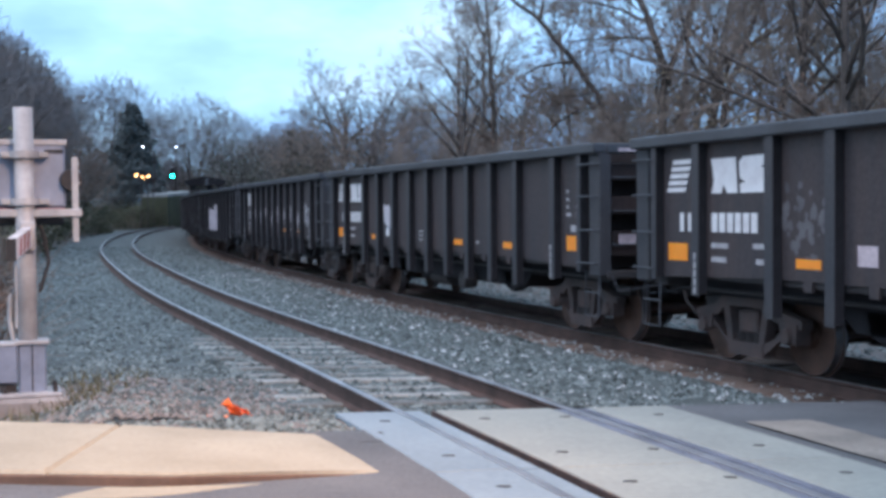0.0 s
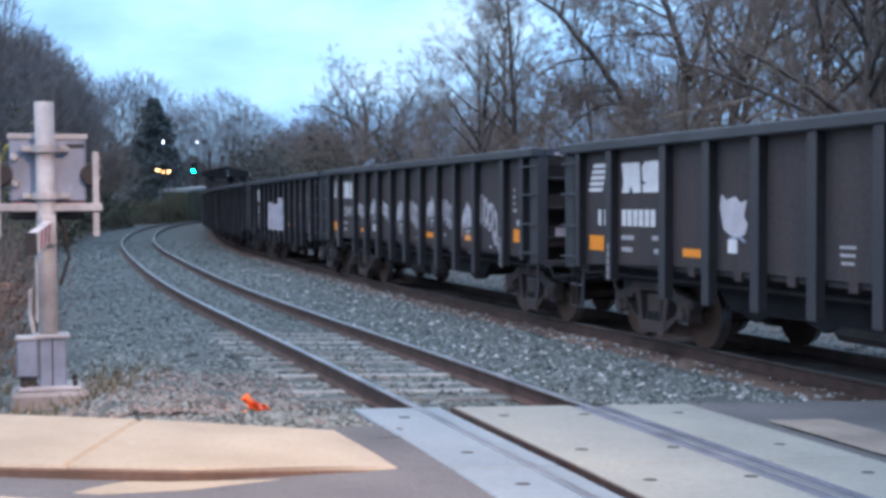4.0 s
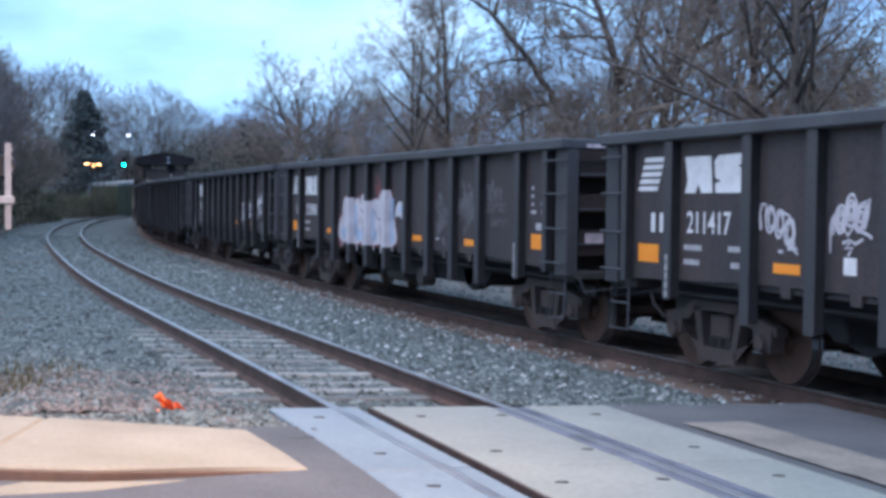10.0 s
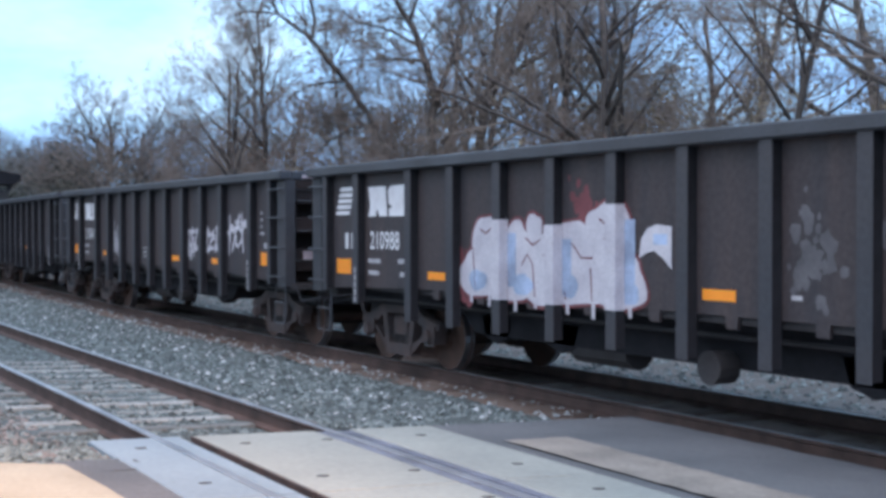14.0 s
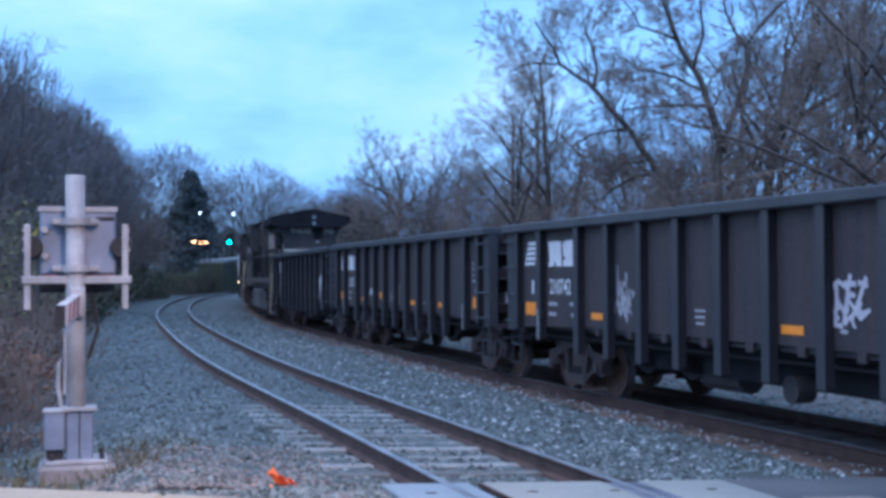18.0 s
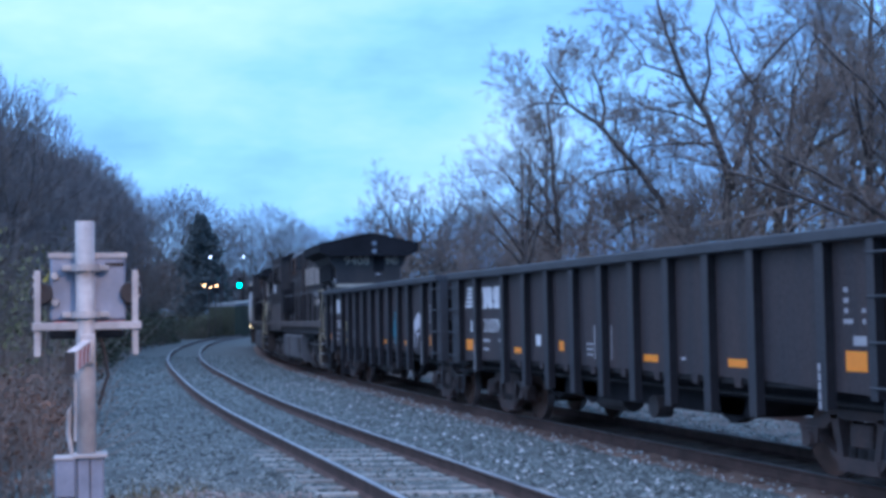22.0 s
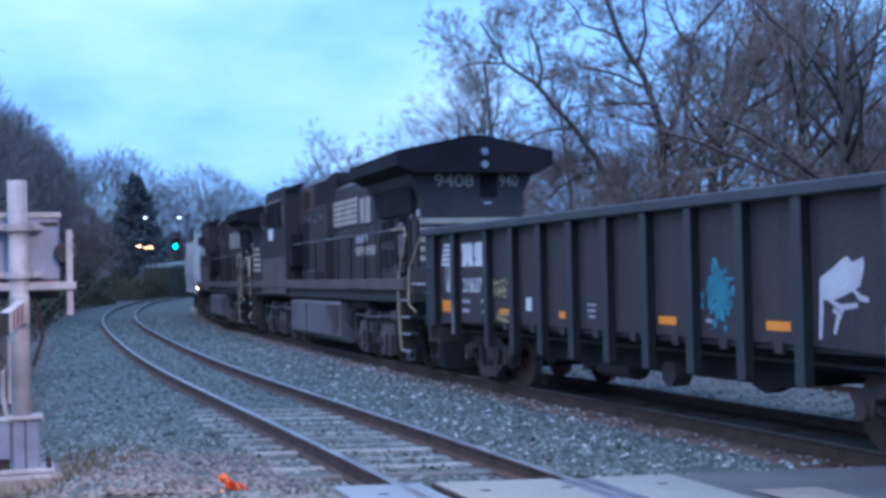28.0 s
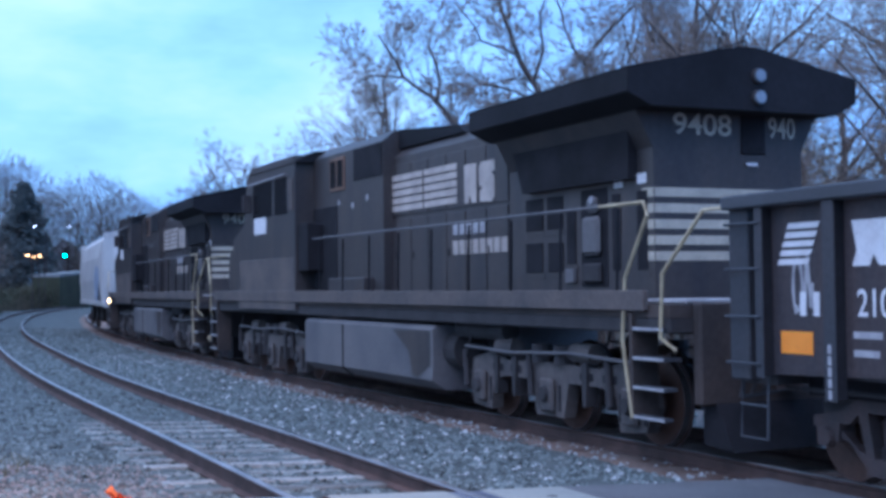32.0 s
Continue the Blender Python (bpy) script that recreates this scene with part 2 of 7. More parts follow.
M_STONE = stone_mat("ballast_stones", (0.043, 0.053, 0.053), (0.205, 0.24, 0.235))
M_PALESTONE = stone_mat("pale_ballast_stones", (0.24, 0.26, 0.26), (0.5, 0.52, 0.52), 0.7)
M_RUSTBED = mat("rusty_brown_trackbed", (0.215, 0.145, 0.11), 0.95, 0.0, 0.45, 1.2, 14, 0.8, tint=(0.135, 0.1, 0.083))
M_ASPHALT = mat("worn_asphalt", (0.125, 0.124, 0.128), 0.88, 0.0, 0.5, 0.9, 45, 0.6, tint=(0.085, 0.087, 0.092))
M_PANEL = mat("pale_crossing_concrete", (0.29, 0.295, 0.262), 0.8, 0.0, 0.25, 0.7, 22, 0.18, tint=(0.22, 0.228, 0.208), rand=0.08)
# same concrete made bluer, the sky's sheen painted into the colour
M_PANELSHEEN = mat("sky_sheen_crossing_concrete", (0.225, 0.27, 0.3), 0.7, 0.0, 0.25, 0.7, 22, 0.16, tint=(0.175, 0.215, 0.245), rand=0.05)
M_RUBBER = mat("blue_grey_rubber", (0.17, 0.18, 0.225), 0.6, 0.0, 0.2, 2.0, 25, 0.1)
M_KERBTOP = mat("cream_sidewalk_concrete", (0.36, 0.315, 0.24), 0.85, 0.0, 0.2, 1.2, 30, 0.14, tint=(0.28, 0.243, 0.18), rand=0.05)
M_KERB = mat("rust_stained_kerb", (0.2, 0.12, 0.085), 0.9, 0.0, 0.25, 2.0, 20, 0.2)
M_SAND = mat("pale_gravelly_sand", (0.29, 0.25, 0.212), 0.95, 0.0, 0.4, 2.0, 25, 0.6, tint=(0.19, 0.165, 0.142))
M_SOIL = mat("dull_leafy_soil", (0.075, 0.062, 0.045), 0.95, 0.0, 0.4, 0.35, 6, 0.6, tint=(0.055, 0.06, 0.034))
M_BARK = mat("grey_brown_bark", (0.105, 0.085, 0.074), 0.95, 0.0, 0.35, 1.5, 12, 0.5, tint=(0.062, 0.052, 0.047))
M_TWIG = mat("brown_twigs", (0.25, 0.198, 0.165), 0.95, 0.0, 0.3, 0.6, 8, 0.0, tint=(0.17, 0.133, 0.11))
# twigs greyed and cooled, so that the far haze sits in their colour
M_FARTWIG = mat("haze_greyed_twigs", (0.2, 0.182, 0.178), 0.95, 0.0, 0.3, 0.6, 8, 0.0, tint=(0.14, 0.127, 0.124))
M_DEADLEAF = stone_mat("dead_brown_leaves", (0.12, 0.068, 0.046), (0.2, 0.113, 0.074), 0.9)
M_GREENLEAF = stone_mat("dull_green_leaves", (0.024, 0.03, 0.016), (0.075, 0.08, 0.04), 0.8)
M_EVERGREEN = stone_mat("dark_evergreen_leaves", (0.02, 0.025, 0.02), (0.06, 0.07, 0.05), 0.85)
M_BRUSH = stone_mat("dull_brown_brush", (0.06, 0.052, 0.042), (0.16, 0.135, 0.108), 0.9)
M_VINE = stone_mat("dry_vine_leaves", (0.14, 0.112, 0.078), (0.36, 0.285, 0.19), 0.9)
# needles paled towards blue, distance haze painted into the colour
M_FIR = stone_mat("haze_lifted_conifer_needles", (0.07, 0.085, 0.087), (0.105, 0.125, 0.125), 0.9)
M_OLIVE = stone_mat("sparse_olive_leaves", (0.06, 0.058, 0.026), (0.17, 0.16, 0.07), 0.85)
M_GRASS = stone_mat("pale_dry_grass", (0.07, 0.066, 0.034), (0.18, 0.16, 0.09), 0.9)
M_REDWHITE = mat("white_gate_paint", (0.62, 0.58, 0.58), 0.5, 0.0, 0.15, 3.0, 30, 0.03)
M_RED = mat("faded_red_paint", (0.33, 0.07, 0.06), 0.6, 0.0, 0.2, 3.0, 30, 0.03)
M_FLAG = mat("fluorescent_orange_film", (1.0, 0.17, 0.02), 0.5, 0.0, 0.1, 8.0, 60, 0.1, tint=(1.0, 0.3, 0.06))
M_CAP = mat("black_rubber_cap", (0.012, 0.012, 0.014), 0.7, 0.0, 0.2, 5.0, 40, 0.05)
M_CONCRETE = mat("rough_grey_concrete", (0.3, 0.27, 0.26), 0.9, 0.0, 0.2, 2.0, 25, 0.25)
M_VERGE = mat("brownish_gritty_dirt", (0.18, 0.145, 0.128), 0.95, 0.0, 0.5, 1.6, 22, 0.8, tint=(0.11, 0.088, 0.078))
M_DIRTSTONE = stone_mat("dirty_grey_brown_stones", (0.085, 0.075, 0.07), (0.26, 0.232, 0.218))
M_SIDEMARK = mat("warm_white_side_marking", (0.5, 0.42, 0.36), 0.6, 0.0, 0.25, 3.0, 20, 0.03, tint=(0.36, 0.3, 0.26))
M_BROWNFRAME = mat("rusty_brown_frame", (0.2, 0.115, 0.075), 0.7, 0.0, 0.25, 3.0, 20, 0.05)
M_CREAM = mat("cream_end_stripe_paint", (0.5, 0.43, 0.33), 0.6, 0.0, 0.2, 3.0, 24, 0.03, tint=(0.38, 0.33, 0.26))


# ---- mesh helpers ----
def mesh_from(name, verts, faces, material=None, smooth=False):
    me = bpy.data.meshes.new(name)
    me.from_pydata([tuple(v) for v in verts], [], [tuple(f) for f in faces])
    if material:
        me.materials.append(material)
    if smooth:
        me.polygons.foreach_set("use_smooth", [True] * len(me.polygons))
    me.update()
    return me


def part(name, bm, material, parent=None, label="", smooth=False):
    """Links a bmesh (or a finished mesh) as ONE mesh object, under a thing or a part."""
    if isinstance(bm, bmesh.types.BMesh):
        me = bpy.data.meshes.new(name)
        bmesh.ops.recalc_face_normals(bm, faces=bm.faces[:])
        bm.to_mesh(me)
        bm.free()
        me.materials.append(material)
        if smooth:
            me.polygons.foreach_set("use_smooth", [True] * len(me.polygons))
    else:
        me = bm
        if material and not me.materials:
            me.materials.append(material)
    ob = new(name, me)
    if parent:
        ob.parent = parent
    if label:
        tagged(ob, label=label)
    return ob


def box(x0, x1, y0, y1, z0, z1, bm=None, bevel=0.0):
    bm = bm or bmesh.new()
    v = [bm.verts.new(p) for p in ((x0, y0, z0), (x1, y0, z0), (x1, y1, z0), (x0, y1, z0), (x0, y0, z1), (x1, y0, z1), (x1, y1, z1), (x0, y1, z1))]
    fs = [bm.faces.new([v[i] for i in f]) for f in ((3, 2, 1, 0), (4, 5, 6, 7), (0, 1, 5, 4), (1, 2, 6, 5), (2, 3, 7, 6), (3, 0, 4, 7))]
    if bevel:
        edges = {e for f in fs for e in f.edges}
        bmesh.ops.bevel(bm, geom=list(edges), offset=bevel, segments=1, affect="EDGES", profile=0.5)
    return bm


def prism(outline, a, b, axis="y", bm=None):
    """An outline drawn in the plane across an axis, pulled from a to b along it."""
    bm = bm or bmesh.new()

    def at(p, d):
        return {"x": (d, p[0], p[1]), "y": (p[0], d, p[1]), "z": (p[0], p[1], d)}[axis]

    lo = [bm.verts.new(at(p, a)) for p in outline]
    hi = [bm.verts.new(at(p, b)) for p in outline]
    bm.faces.new(lo)
    bm.faces.new(hi[::-1])
    n = len(outline)
    for i in range(n):
        bm.faces.new((lo[i], lo[(i + 1) % n], hi[(i + 1) % n], hi[i]))
    return bm


def tube(points, radius, sides=6, bm=None, taper=None):
    """A bent round bar through points."""
    bm = bm or bmesh.new()
    pts = [Vector(p) for p in points]
    rings = []
    for i, p in enumerate(pts):
        d = (pts[min(i + 1, len(pts) - 1)] - pts[max(i - 1, 0)]).normalized()
        a = d.cross(Vector((0, 0, 1)) if abs(d.z) < 0.9 else Vector((1, 0, 0))).normalized()
        c = d.cross(a)
        r = radius if taper is None else taper[i]
        rings.append([bm.verts.new(p + (a * math.cos(t) + c * math.sin(t)) * r) for t in [2 * math.pi * k / sides for k in range(sides)]])
    for r0, r1 in zip(rings, rings[1:]):
        for k in range(sides):
            bm.faces.new((r0[k], r0[(k + 1) % sides], r1[(k + 1) % sides], r1[k]))
    bm.faces.new(rings[0][::-1])
    bm.faces.new(rings[-1])
    return bm


def disc(cx, cy, cz, r, depth, axis="y", sides=24, bm=None, r2=None):
    bm = bm or bmesh.new()
    r2 = r if r2 is None else r2
    d = {"x": Vector((1, 0, 0)), "y": Vector((0, 1, 0)), "z": Vector((0, 0, 1))}[axis]
    a = Vector((0, 0, 1)) if axis != "z" else Vector((1, 0, 0))
    c = d.cross(a)
    o = Vector((cx, cy, cz))
    lo = [bm.verts.new(o + (a * math.cos(t) + c * math.sin(t)) * r) for t in [2 * math.pi * k / sides for k in range(sides)]]
    hi = [bm.verts.new(o + d * depth + (a * math.cos(t) + c * math.sin(t)) * r2) for t in [2 * math.pi * k / sides for k in range(sides)]]
    bm.faces.new(lo[::-1])
    bm.faces.new(hi)
    for k in range(sides):
        bm.faces.new((lo[k], lo[(k + 1) % sides], hi[(k + 1) % sides], hi[k]))
    return bm


def lettering(words, size, material, parent, m, name="lettering", label="", squeeze=1.0):
    """Flat painted characters in Blender's own font, turned into a mesh."""
    cu = bpy.data.curves.new(name, "FONT")
    cu.body, cu.size, cu.align_x, cu.align_y, cu.offset = words, size, "CENTER", "CENTER", 0.012 * size
    tmp = bpy.data.objects.new(name, cu)
    scene.collection.objects.link(tmp)
    bpy.context.view_layer.update()
    me = bpy.data.meshes.new_from_object(tmp)
    bpy.data.objects.remove(tmp)
    me.transform(Matrix.Diagonal((squeeze, 1, 1, 1)))
    me.materials.clear()
    me.materials.append(material)
    ob = new(name, me)
    ob.parent = parent
    ob.matrix_basis = m
    if label:
        tagged(ob, label=label)
    return ob


# ---- the line of the near track: bends and climbs along its length ----
NODES = [-200, -40, -15, 0, 15, 30, 45, 60, 75, 90, 120, 160, 400]
BEND = [0, 0, -0.00426, -0.00427, 0.00492, 0.00041, 0.00279, 0.00187, 0.00125, 0.00211, 0.00195, 0.00188, 0.00188]
CLIMB = [0, 0, 0.00525, 0.00557, 0.00804, 0.00359, 0.00619, 0.00673, 0.00579, 0.00502, 0.00463, 0.00446, 0.0]
SG = np.arange(-140, 300, 0.5)
I0 = int(np.searchsorted(SG, 0))
TH = np.cumsum(np.interp(SG, NODES, BEND)) * 0.5
TH = 0.3355 - (TH - TH[I0])
PX, PY, PZ = np.cumsum(-np.sin(TH)) * 0.5, np.cumsum(np.cos(TH)) * 0.5, np.cumsum(np.interp(SG, NODES, CLIMB)) * 0.5
PX, PY, PZ = PX - PX[I0] + 0.0211, PY - PY[I0] + 11.5307, PZ - PZ[I0]
CANT = 0.04
SPACING = 5.55
GAUGE = 0.753


def line_at(s):
    return np.interp(s, SG, PX), np.interp(s, SG, PY), np.interp(s, SG, PZ), np.interp(s, SG, TH)


def spot(s, o, h=0.0):
    """Along the near track by s, o to its right, h over its rails' plane (level beyond the rails)."""
    x, y, z, th = line_at(s)
    return np.stack([x + o * np.cos(th), y + o * np.sin(th), z + h + 0 * o], -1)


def train_spot(s, o=0.0, h=0.0):
    x, y, z, th = line_at(s)
    d = SPACING - 0.0031 * s + o
    return Vector((float(x + d * np.cos(th)), float(y + d * np.sin(th)), float(z - CANT * SPACING + h)))


def to_line(x, y):
    """s, o and the height of the line for many points."""
    x, y = np.asarray(x, float), np.asarray(y, float)
    out = np.zeros((len(x), 3))
    for a in range(0, len(x), 4000):
        q = slice(a, a + 4000)
        d = (x[q, None] - PX[None]) ** 2 + (y[q, None] - PY[None]) ** 2
        i = np.argmin(d, 1)
        c, n = np.cos(TH[i]), np.sin(TH[i])
        out[q, 1] = (x[q] - PX[i]) * c + (y[q] - PY[i]) * n
        out[q, 0] = SG[i] - (x[q] - PX[i]) * n + (y[q] - PY[i]) * c
        out[q, 2] = PZ[i]
    return out


PROFILE_O = [-60, -12, -5.5, -3.7, -2.6, -1.5, 1.5, 2.6, 4.0, 4.6, 6.8, 7.6, 9.0, 10.3, 13.2, 15, 24, 60, 120]
PROFILE_H = [-0.2, -0.35, -0.42, -0.34, -0.16, -0.135, -0.255, -0.33, -0.405, -0.42, -0.42, -0.5, -0.64, -0.66, -0.66, -0.8, -0.7, -0.2, 0.5]


def bed(o):
    return np.interp(o, PROFILE_O, PROFILE_H)


def bed_near(s, o):
    """The bed, filled up towards the road on the gate's side."""
    return bed(o) + 0.33 * np.clip(1 - (np.asarray(s) + 0.5) / 6, 0, 1) * np.clip((-np.asarray(o) - 1.4) / 1.6, 0, 1)


def ribbon(name, s_list, o_list, lift, material, rough=0.0, seed=1):
    """A sheet along the line between two offsets, on the bed's profile."""
    s, o = np.meshgrid(np.asarray(s_list, float), np.asarray(o_list, float), indexing="ij")
    p = spot(s, o, bed_near(s, o) + lift)
    if rough:
        rng = np.random.default_rng(seed)
        p[..., 2] += rng.normal(0, rough, s.shape)
    n, k = s.shape
    idx = np.arange(n * k).reshape(n, k)
    faces = np.stack([idx[:-1, :-1], idx[:-1, 1:], idx[1:, 1:], idx[1:, :-1]], -1).reshape(-1, 4)
    ob = new(name, mesh_from(name, p.reshape(-1, 3).tolist(), faces.tolist(), material, True))
    return ob


# ---- ground ----
def build_ground():
    g = np.concatenate([-np.geomspace(900, 12, 26), np.linspace(-10, 10, 11), np.geomspace(12, 900, 26)])
    xs, ys = g, np.concatenate([-np.geomspace(900, 12, 14), np.linspace(-10, 160, 86), np.geomspace(170, 1200, 12)])
    X, Y = np.meshgrid(xs, ys, indexing="ij")
    q = to_line(X.ravel(), Y.ravel())
    o = q[:, 1]
    z = q[:, 2] + bed(np.clip(o, -60, 120)) - 0.12
    near = (q[:, 0] > -30) & (q[:, 0] < 200)
    z = np.where(near & (o > -5) & (o < 15), z - 0.25, z)
    z = np.where((Y.ravel() < 13) & (o < 6), np.minimum(z, -0.5), z)
    # the land climbs gently to the far left, where the shrubs stand
    rise = np.clip((Y.ravel() - 60) / 80, 0, 1) * np.clip((-o - 4) / 25, 0, 1) * 1.4
    z += rise
    n, k = X.shape
    idx = np.arange(n * k).reshape(n, k)
    faces = np.stack([idx[:-1, :-1], idx[1:, :-1], idx[1:, 1:], idx[:-1, 1:]], -1).reshape(-1, 4)
    ob = new("ground", mesh_from("ground", np.stack([X.ravel(), Y.ravel(), z], -1).tolist(), faces.tolist(), M_SOIL, True))
    tagged(ob, "dull brown leafy soil under the bare trees", "ground", kind="structure")


def height_at(x, y):
    q = to_line([x], [y])[0]
    h = q[2] + float(bed(np.clip(q[1], -60, 120))) - 0.12
    return h + float(np.clip((y - 60) / 80, 0, 1) * np.clip((-q[1] - 4) / 25, 0, 1) * 1.4)


build_ground()
S_NEAR = np.concatenate([np.arange(-0.92, 30, 0.22), np.arange(30, 70, 0.8), np.arange(70, 230, 3)])
tagged(ribbon("ballast", S_NEAR, np.concatenate([[-9.0, -8, -7, -6, -5.4], np.arange(-5.0, 4.15, 0.22), [4.2]]), 0.0, M_BALLAST, 0.018, 3),
       "grey crushed stone ballast round the near track", "ballast", kind="structure")
S_TR = np.concatenate([np.arange(-45, -1, 0.5), np.arange(-0.92, 30, 0.3), np.arange(30, 70, 0.8), np.arange(70, 230, 3)])
tagged(ribbon("track_bed", S_TR, np.arange(4.05, 7.7, 0.2), 0.012, M_RUSTBED, 0.012, 5),
       "rust-brown fouled ballast under the train's track", "ballast", kind="structure")
tagged(ribbon("far_ballast", S_TR, np.arange(7.6, 15.2, 0.4), 0.006, M_FARBED, 0.02, 7),
       "grey ballast round the third track beyond the train", "ballast", kind="structure")


def gravel(name, count, s0, s1, o0, o1, size, material, label, seed, lift=0.0, power=1.0, flat=None):
    """Loose stones as one joined mesh of crooked eight-sided lumps."""
    rng = np.random.default_rng(seed)
    s = s0 + (s1 - s0) * rng.random(count) ** power
    o = o0 + (o1 - o0) * rng.random(count)
    keep = ~(((np.abs(np.abs(o) - GAUGE) < 0.1)) | (np.abs(o - 4.9) < 0.1))
    s, o = s[keep], o[keep]
    n = len(s)
    c = spot(s, o, bed_near(s, o) + lift if flat is None else flat - CANT * np.clip(o, -4.5, 4.5))
    r = size * (0.55 + 0.9 * rng.random(n) ** 2)
    base = np.array([(1, 0, 0), (-1, 0, 0), (0, 1, 0), (0, -1, 0), (0, 0, 0.75), (0, 0, -0.6)], float)
    v = base[None] * (0.6 + 0.7 * rng.random((n, 6, 1))) + rng.normal(0, 0.18, (n, 6, 3))
    a = rng.random(n) * 6.28
    ca, sa = np.cos(a), np.sin(a)
    v = np.stack([v[..., 0] * ca[:, None] - v[..., 1] * sa[:, None], v[..., 0] * sa[:, None] + v[..., 1] * ca[:, None], v[..., 2]], -1)
    v = v * r[:, None, None] + c[:, None]
    f = np.array([(0, 2, 4), (2, 1, 4), (1, 3, 4), (3, 0, 4), (2, 0, 5), (1, 2, 5), (3, 1, 5), (0, 3, 5)])
    faces = (f[None] + 6 * np.arange(n)[:, None, None]).reshape(-1, 3)
    ob = new(name, mesh_from(name, v.reshape(-1, 3).tolist(), faces.tolist(), material))
    return tagged(ob, label, "gravel", kind="stuff")


gravel("ballast_stones", 46000, -0.85, 26, -4.4, 4.1, 0.032, M_STONE, "loose grey crushed ballast stones between the tracks", 11, 0.005, 1.4)
gravel("pale_ballast_stones", 700, -0.6, 30, 1.3, 4.3, 0.034, M_PALESTONE, "scattered pale ballast stones beside the train", 13, 0.02, 1.2)
gravel("track_bed_chips", 700, -0.4, 40, 4.0, 4.7, 0.03, M_PALESTONE, "pale stone chips on the rust-brown bed", 15, 0.02, 1.1)
gravel("third_track_stones", 9000, -9, 34, 6.9, 13.5, 0.05, M_STONE, "loose grey crushed ballast stones beyond the train", 17, 0.01)
gravel("far_ballast_stones", 9000, 20, 60, -3.6, 4.1, 0.05, M_STONE, "loose grey crushed ballast stones further along the curve", 12, 0.005, 1.2)


# ---- tracks ----
RAIL_SECTION = [(-0.07, -0.18), (0.07, -0.18), (0.07, -0.168), (0.012, -0.14), (0.012, -0.045), (0.036, -0.03), (0.036, -0.006), (0.028, 0.0), (-0.028, 0.0), (-0.036, -0.006), (-0.036, -0.03), (-0.012, -0.045), (-0.012, -0.14), (-0.07, -0.168)]


def rail(name, parent, s_list, o, base):
    """A swept rail; base: height of its head over the line. Two materials: the worn head and the rusty rest."""
    rows = []
    for s in s_list:
        x, y, z, th = line_at(s)
        oo = o(s) if callable(o) else o
        rows.append([(float(x + (oo + a) * math.cos(th)), float(y + (oo + a) * math.sin(th)), float(z + base + h)) for a, h in RAIL_SECTION])
    n = len(RAIL_SECTION)
    verts = [p for r in rows for p in r]
    faces, top = [], []
    for i in range(len(rows) - 1):
        for k in range(n):
            faces.append((i * n + k, i * n + (k + 1) % n, (i + 1) * n + (k + 1) % n, (i + 1) * n + k))
            top.append(1 if k in (6, 7, 8) else 0)
    me = mesh_from(name, verts, faces, M_RAIL)
    me.materials.append(M_RAILTOP)
    me.polygons.foreach_set("material_index", top)
    ob = new(name, me)
    ob.parent = parent
    return ob


S_RAIL = np.concatenate([np.arange(-40, 60, 1.0), np.arange(60, 240, 2.5)])
near_track = tagged(new("track_near"), "rusty curving rail track on weathered ties in grey ballast", "railway track", kind="structure")
rail("rail", near_track, S_RAIL, -GAUGE, CANT * GAUGE)
rail("rail", near_track, S_RAIL, GAUGE, -CANT * GAUGE)
train_track = tagged(new("track_train"), "rust-brown rail track that carries the train", "railway track", kind="structure")
rail("rail", train_track, S_RAIL, lambda s: SPACING - 0.0031 * s - GAUGE, -CANT * SPACING)
rail("rail", train_track, S_RAIL, lambda s: SPACING - 0.0031 * s + GAUGE, -CANT * SPACING)
third_track = tagged(new("track_third"), "rusty rail track beyond the train", "railway track", kind="structure")
rail("rail", third_track, S_RAIL, 11.1, -0.5)
rail("rail", third_track, S_RAIL, 12.6, -0.5)


def ties(parent, s_list, o, base, cant, seed, material, sunk=0):
    rng = random.Random(seed)
    me = None
    for s in s_list:
        if me is None:
            bm = box(-1.3, 1.3, -0.1, 0.1, -0.17, 0.0, bevel=0.012)
            ob = part("tie", bm, material, parent)
            me = ob.data
        else:
            ob = part("tie", me, material, parent)
        x, y, z, th = line_at(s)
        oo = o + rng.uniform(-0.05, 0.05)
        ob.matrix_basis = pose(float(x + oo * math.cos(th)), float(y + oo * math.sin(th)), float(z + base - CANT * oo * cant + rng.uniform(-0.012, 0.012) - sunk * (0 if 0.2 < s < 7.5 else 0.04)), 0, math.degrees(math.atan(CANT)) * cant, math.degrees(th) + rng.uniform(-1.2, 1.2))


ties(near_track, np.arange(-0.5, 60, 0.6), 0.0, -0.17, 1, 4, M_TIE, 1)
ties(train_track, np.arange(-20, 60, 0.53), SPACING - 0.06, -CANT * SPACING - 0.18, 0, 6, M_RUSTTIE)
ties(third_track, np.arange(-12, 45, 0.53), 11.85, -0.675, 0, 8, M_TIE)


# ---- road crossing ----
def slab(name, corners, z_of, thick, material, parent=None, bevel=0.012, label=""):
    """A flat piece from plan corners (x, y); its top lies at z_of(x, y)."""
    bm = bmesh.new()
    top = [bm.verts.new((x, y, z_of(x, y))) for x, y in corners]
    low = [bm.verts.new((x, y, z_of(x, y) - thick)) for x, y in corners]
    bm.faces.new(top)
    bm.faces.new(low[::-1])
    n = len(corners)
    for i in range(n):
        bm.faces.new((top[i], low[i], low[(i + 1) % n], top[(i + 1) % n]))
    if bevel:
        bmesh.ops.bevel(bm, geom=[e for e in bm.edges if all(v in top for v in e.verts)], offset=bevel, segments=1, affect="EDGES")
    return part(name, bm, material, parent, label)


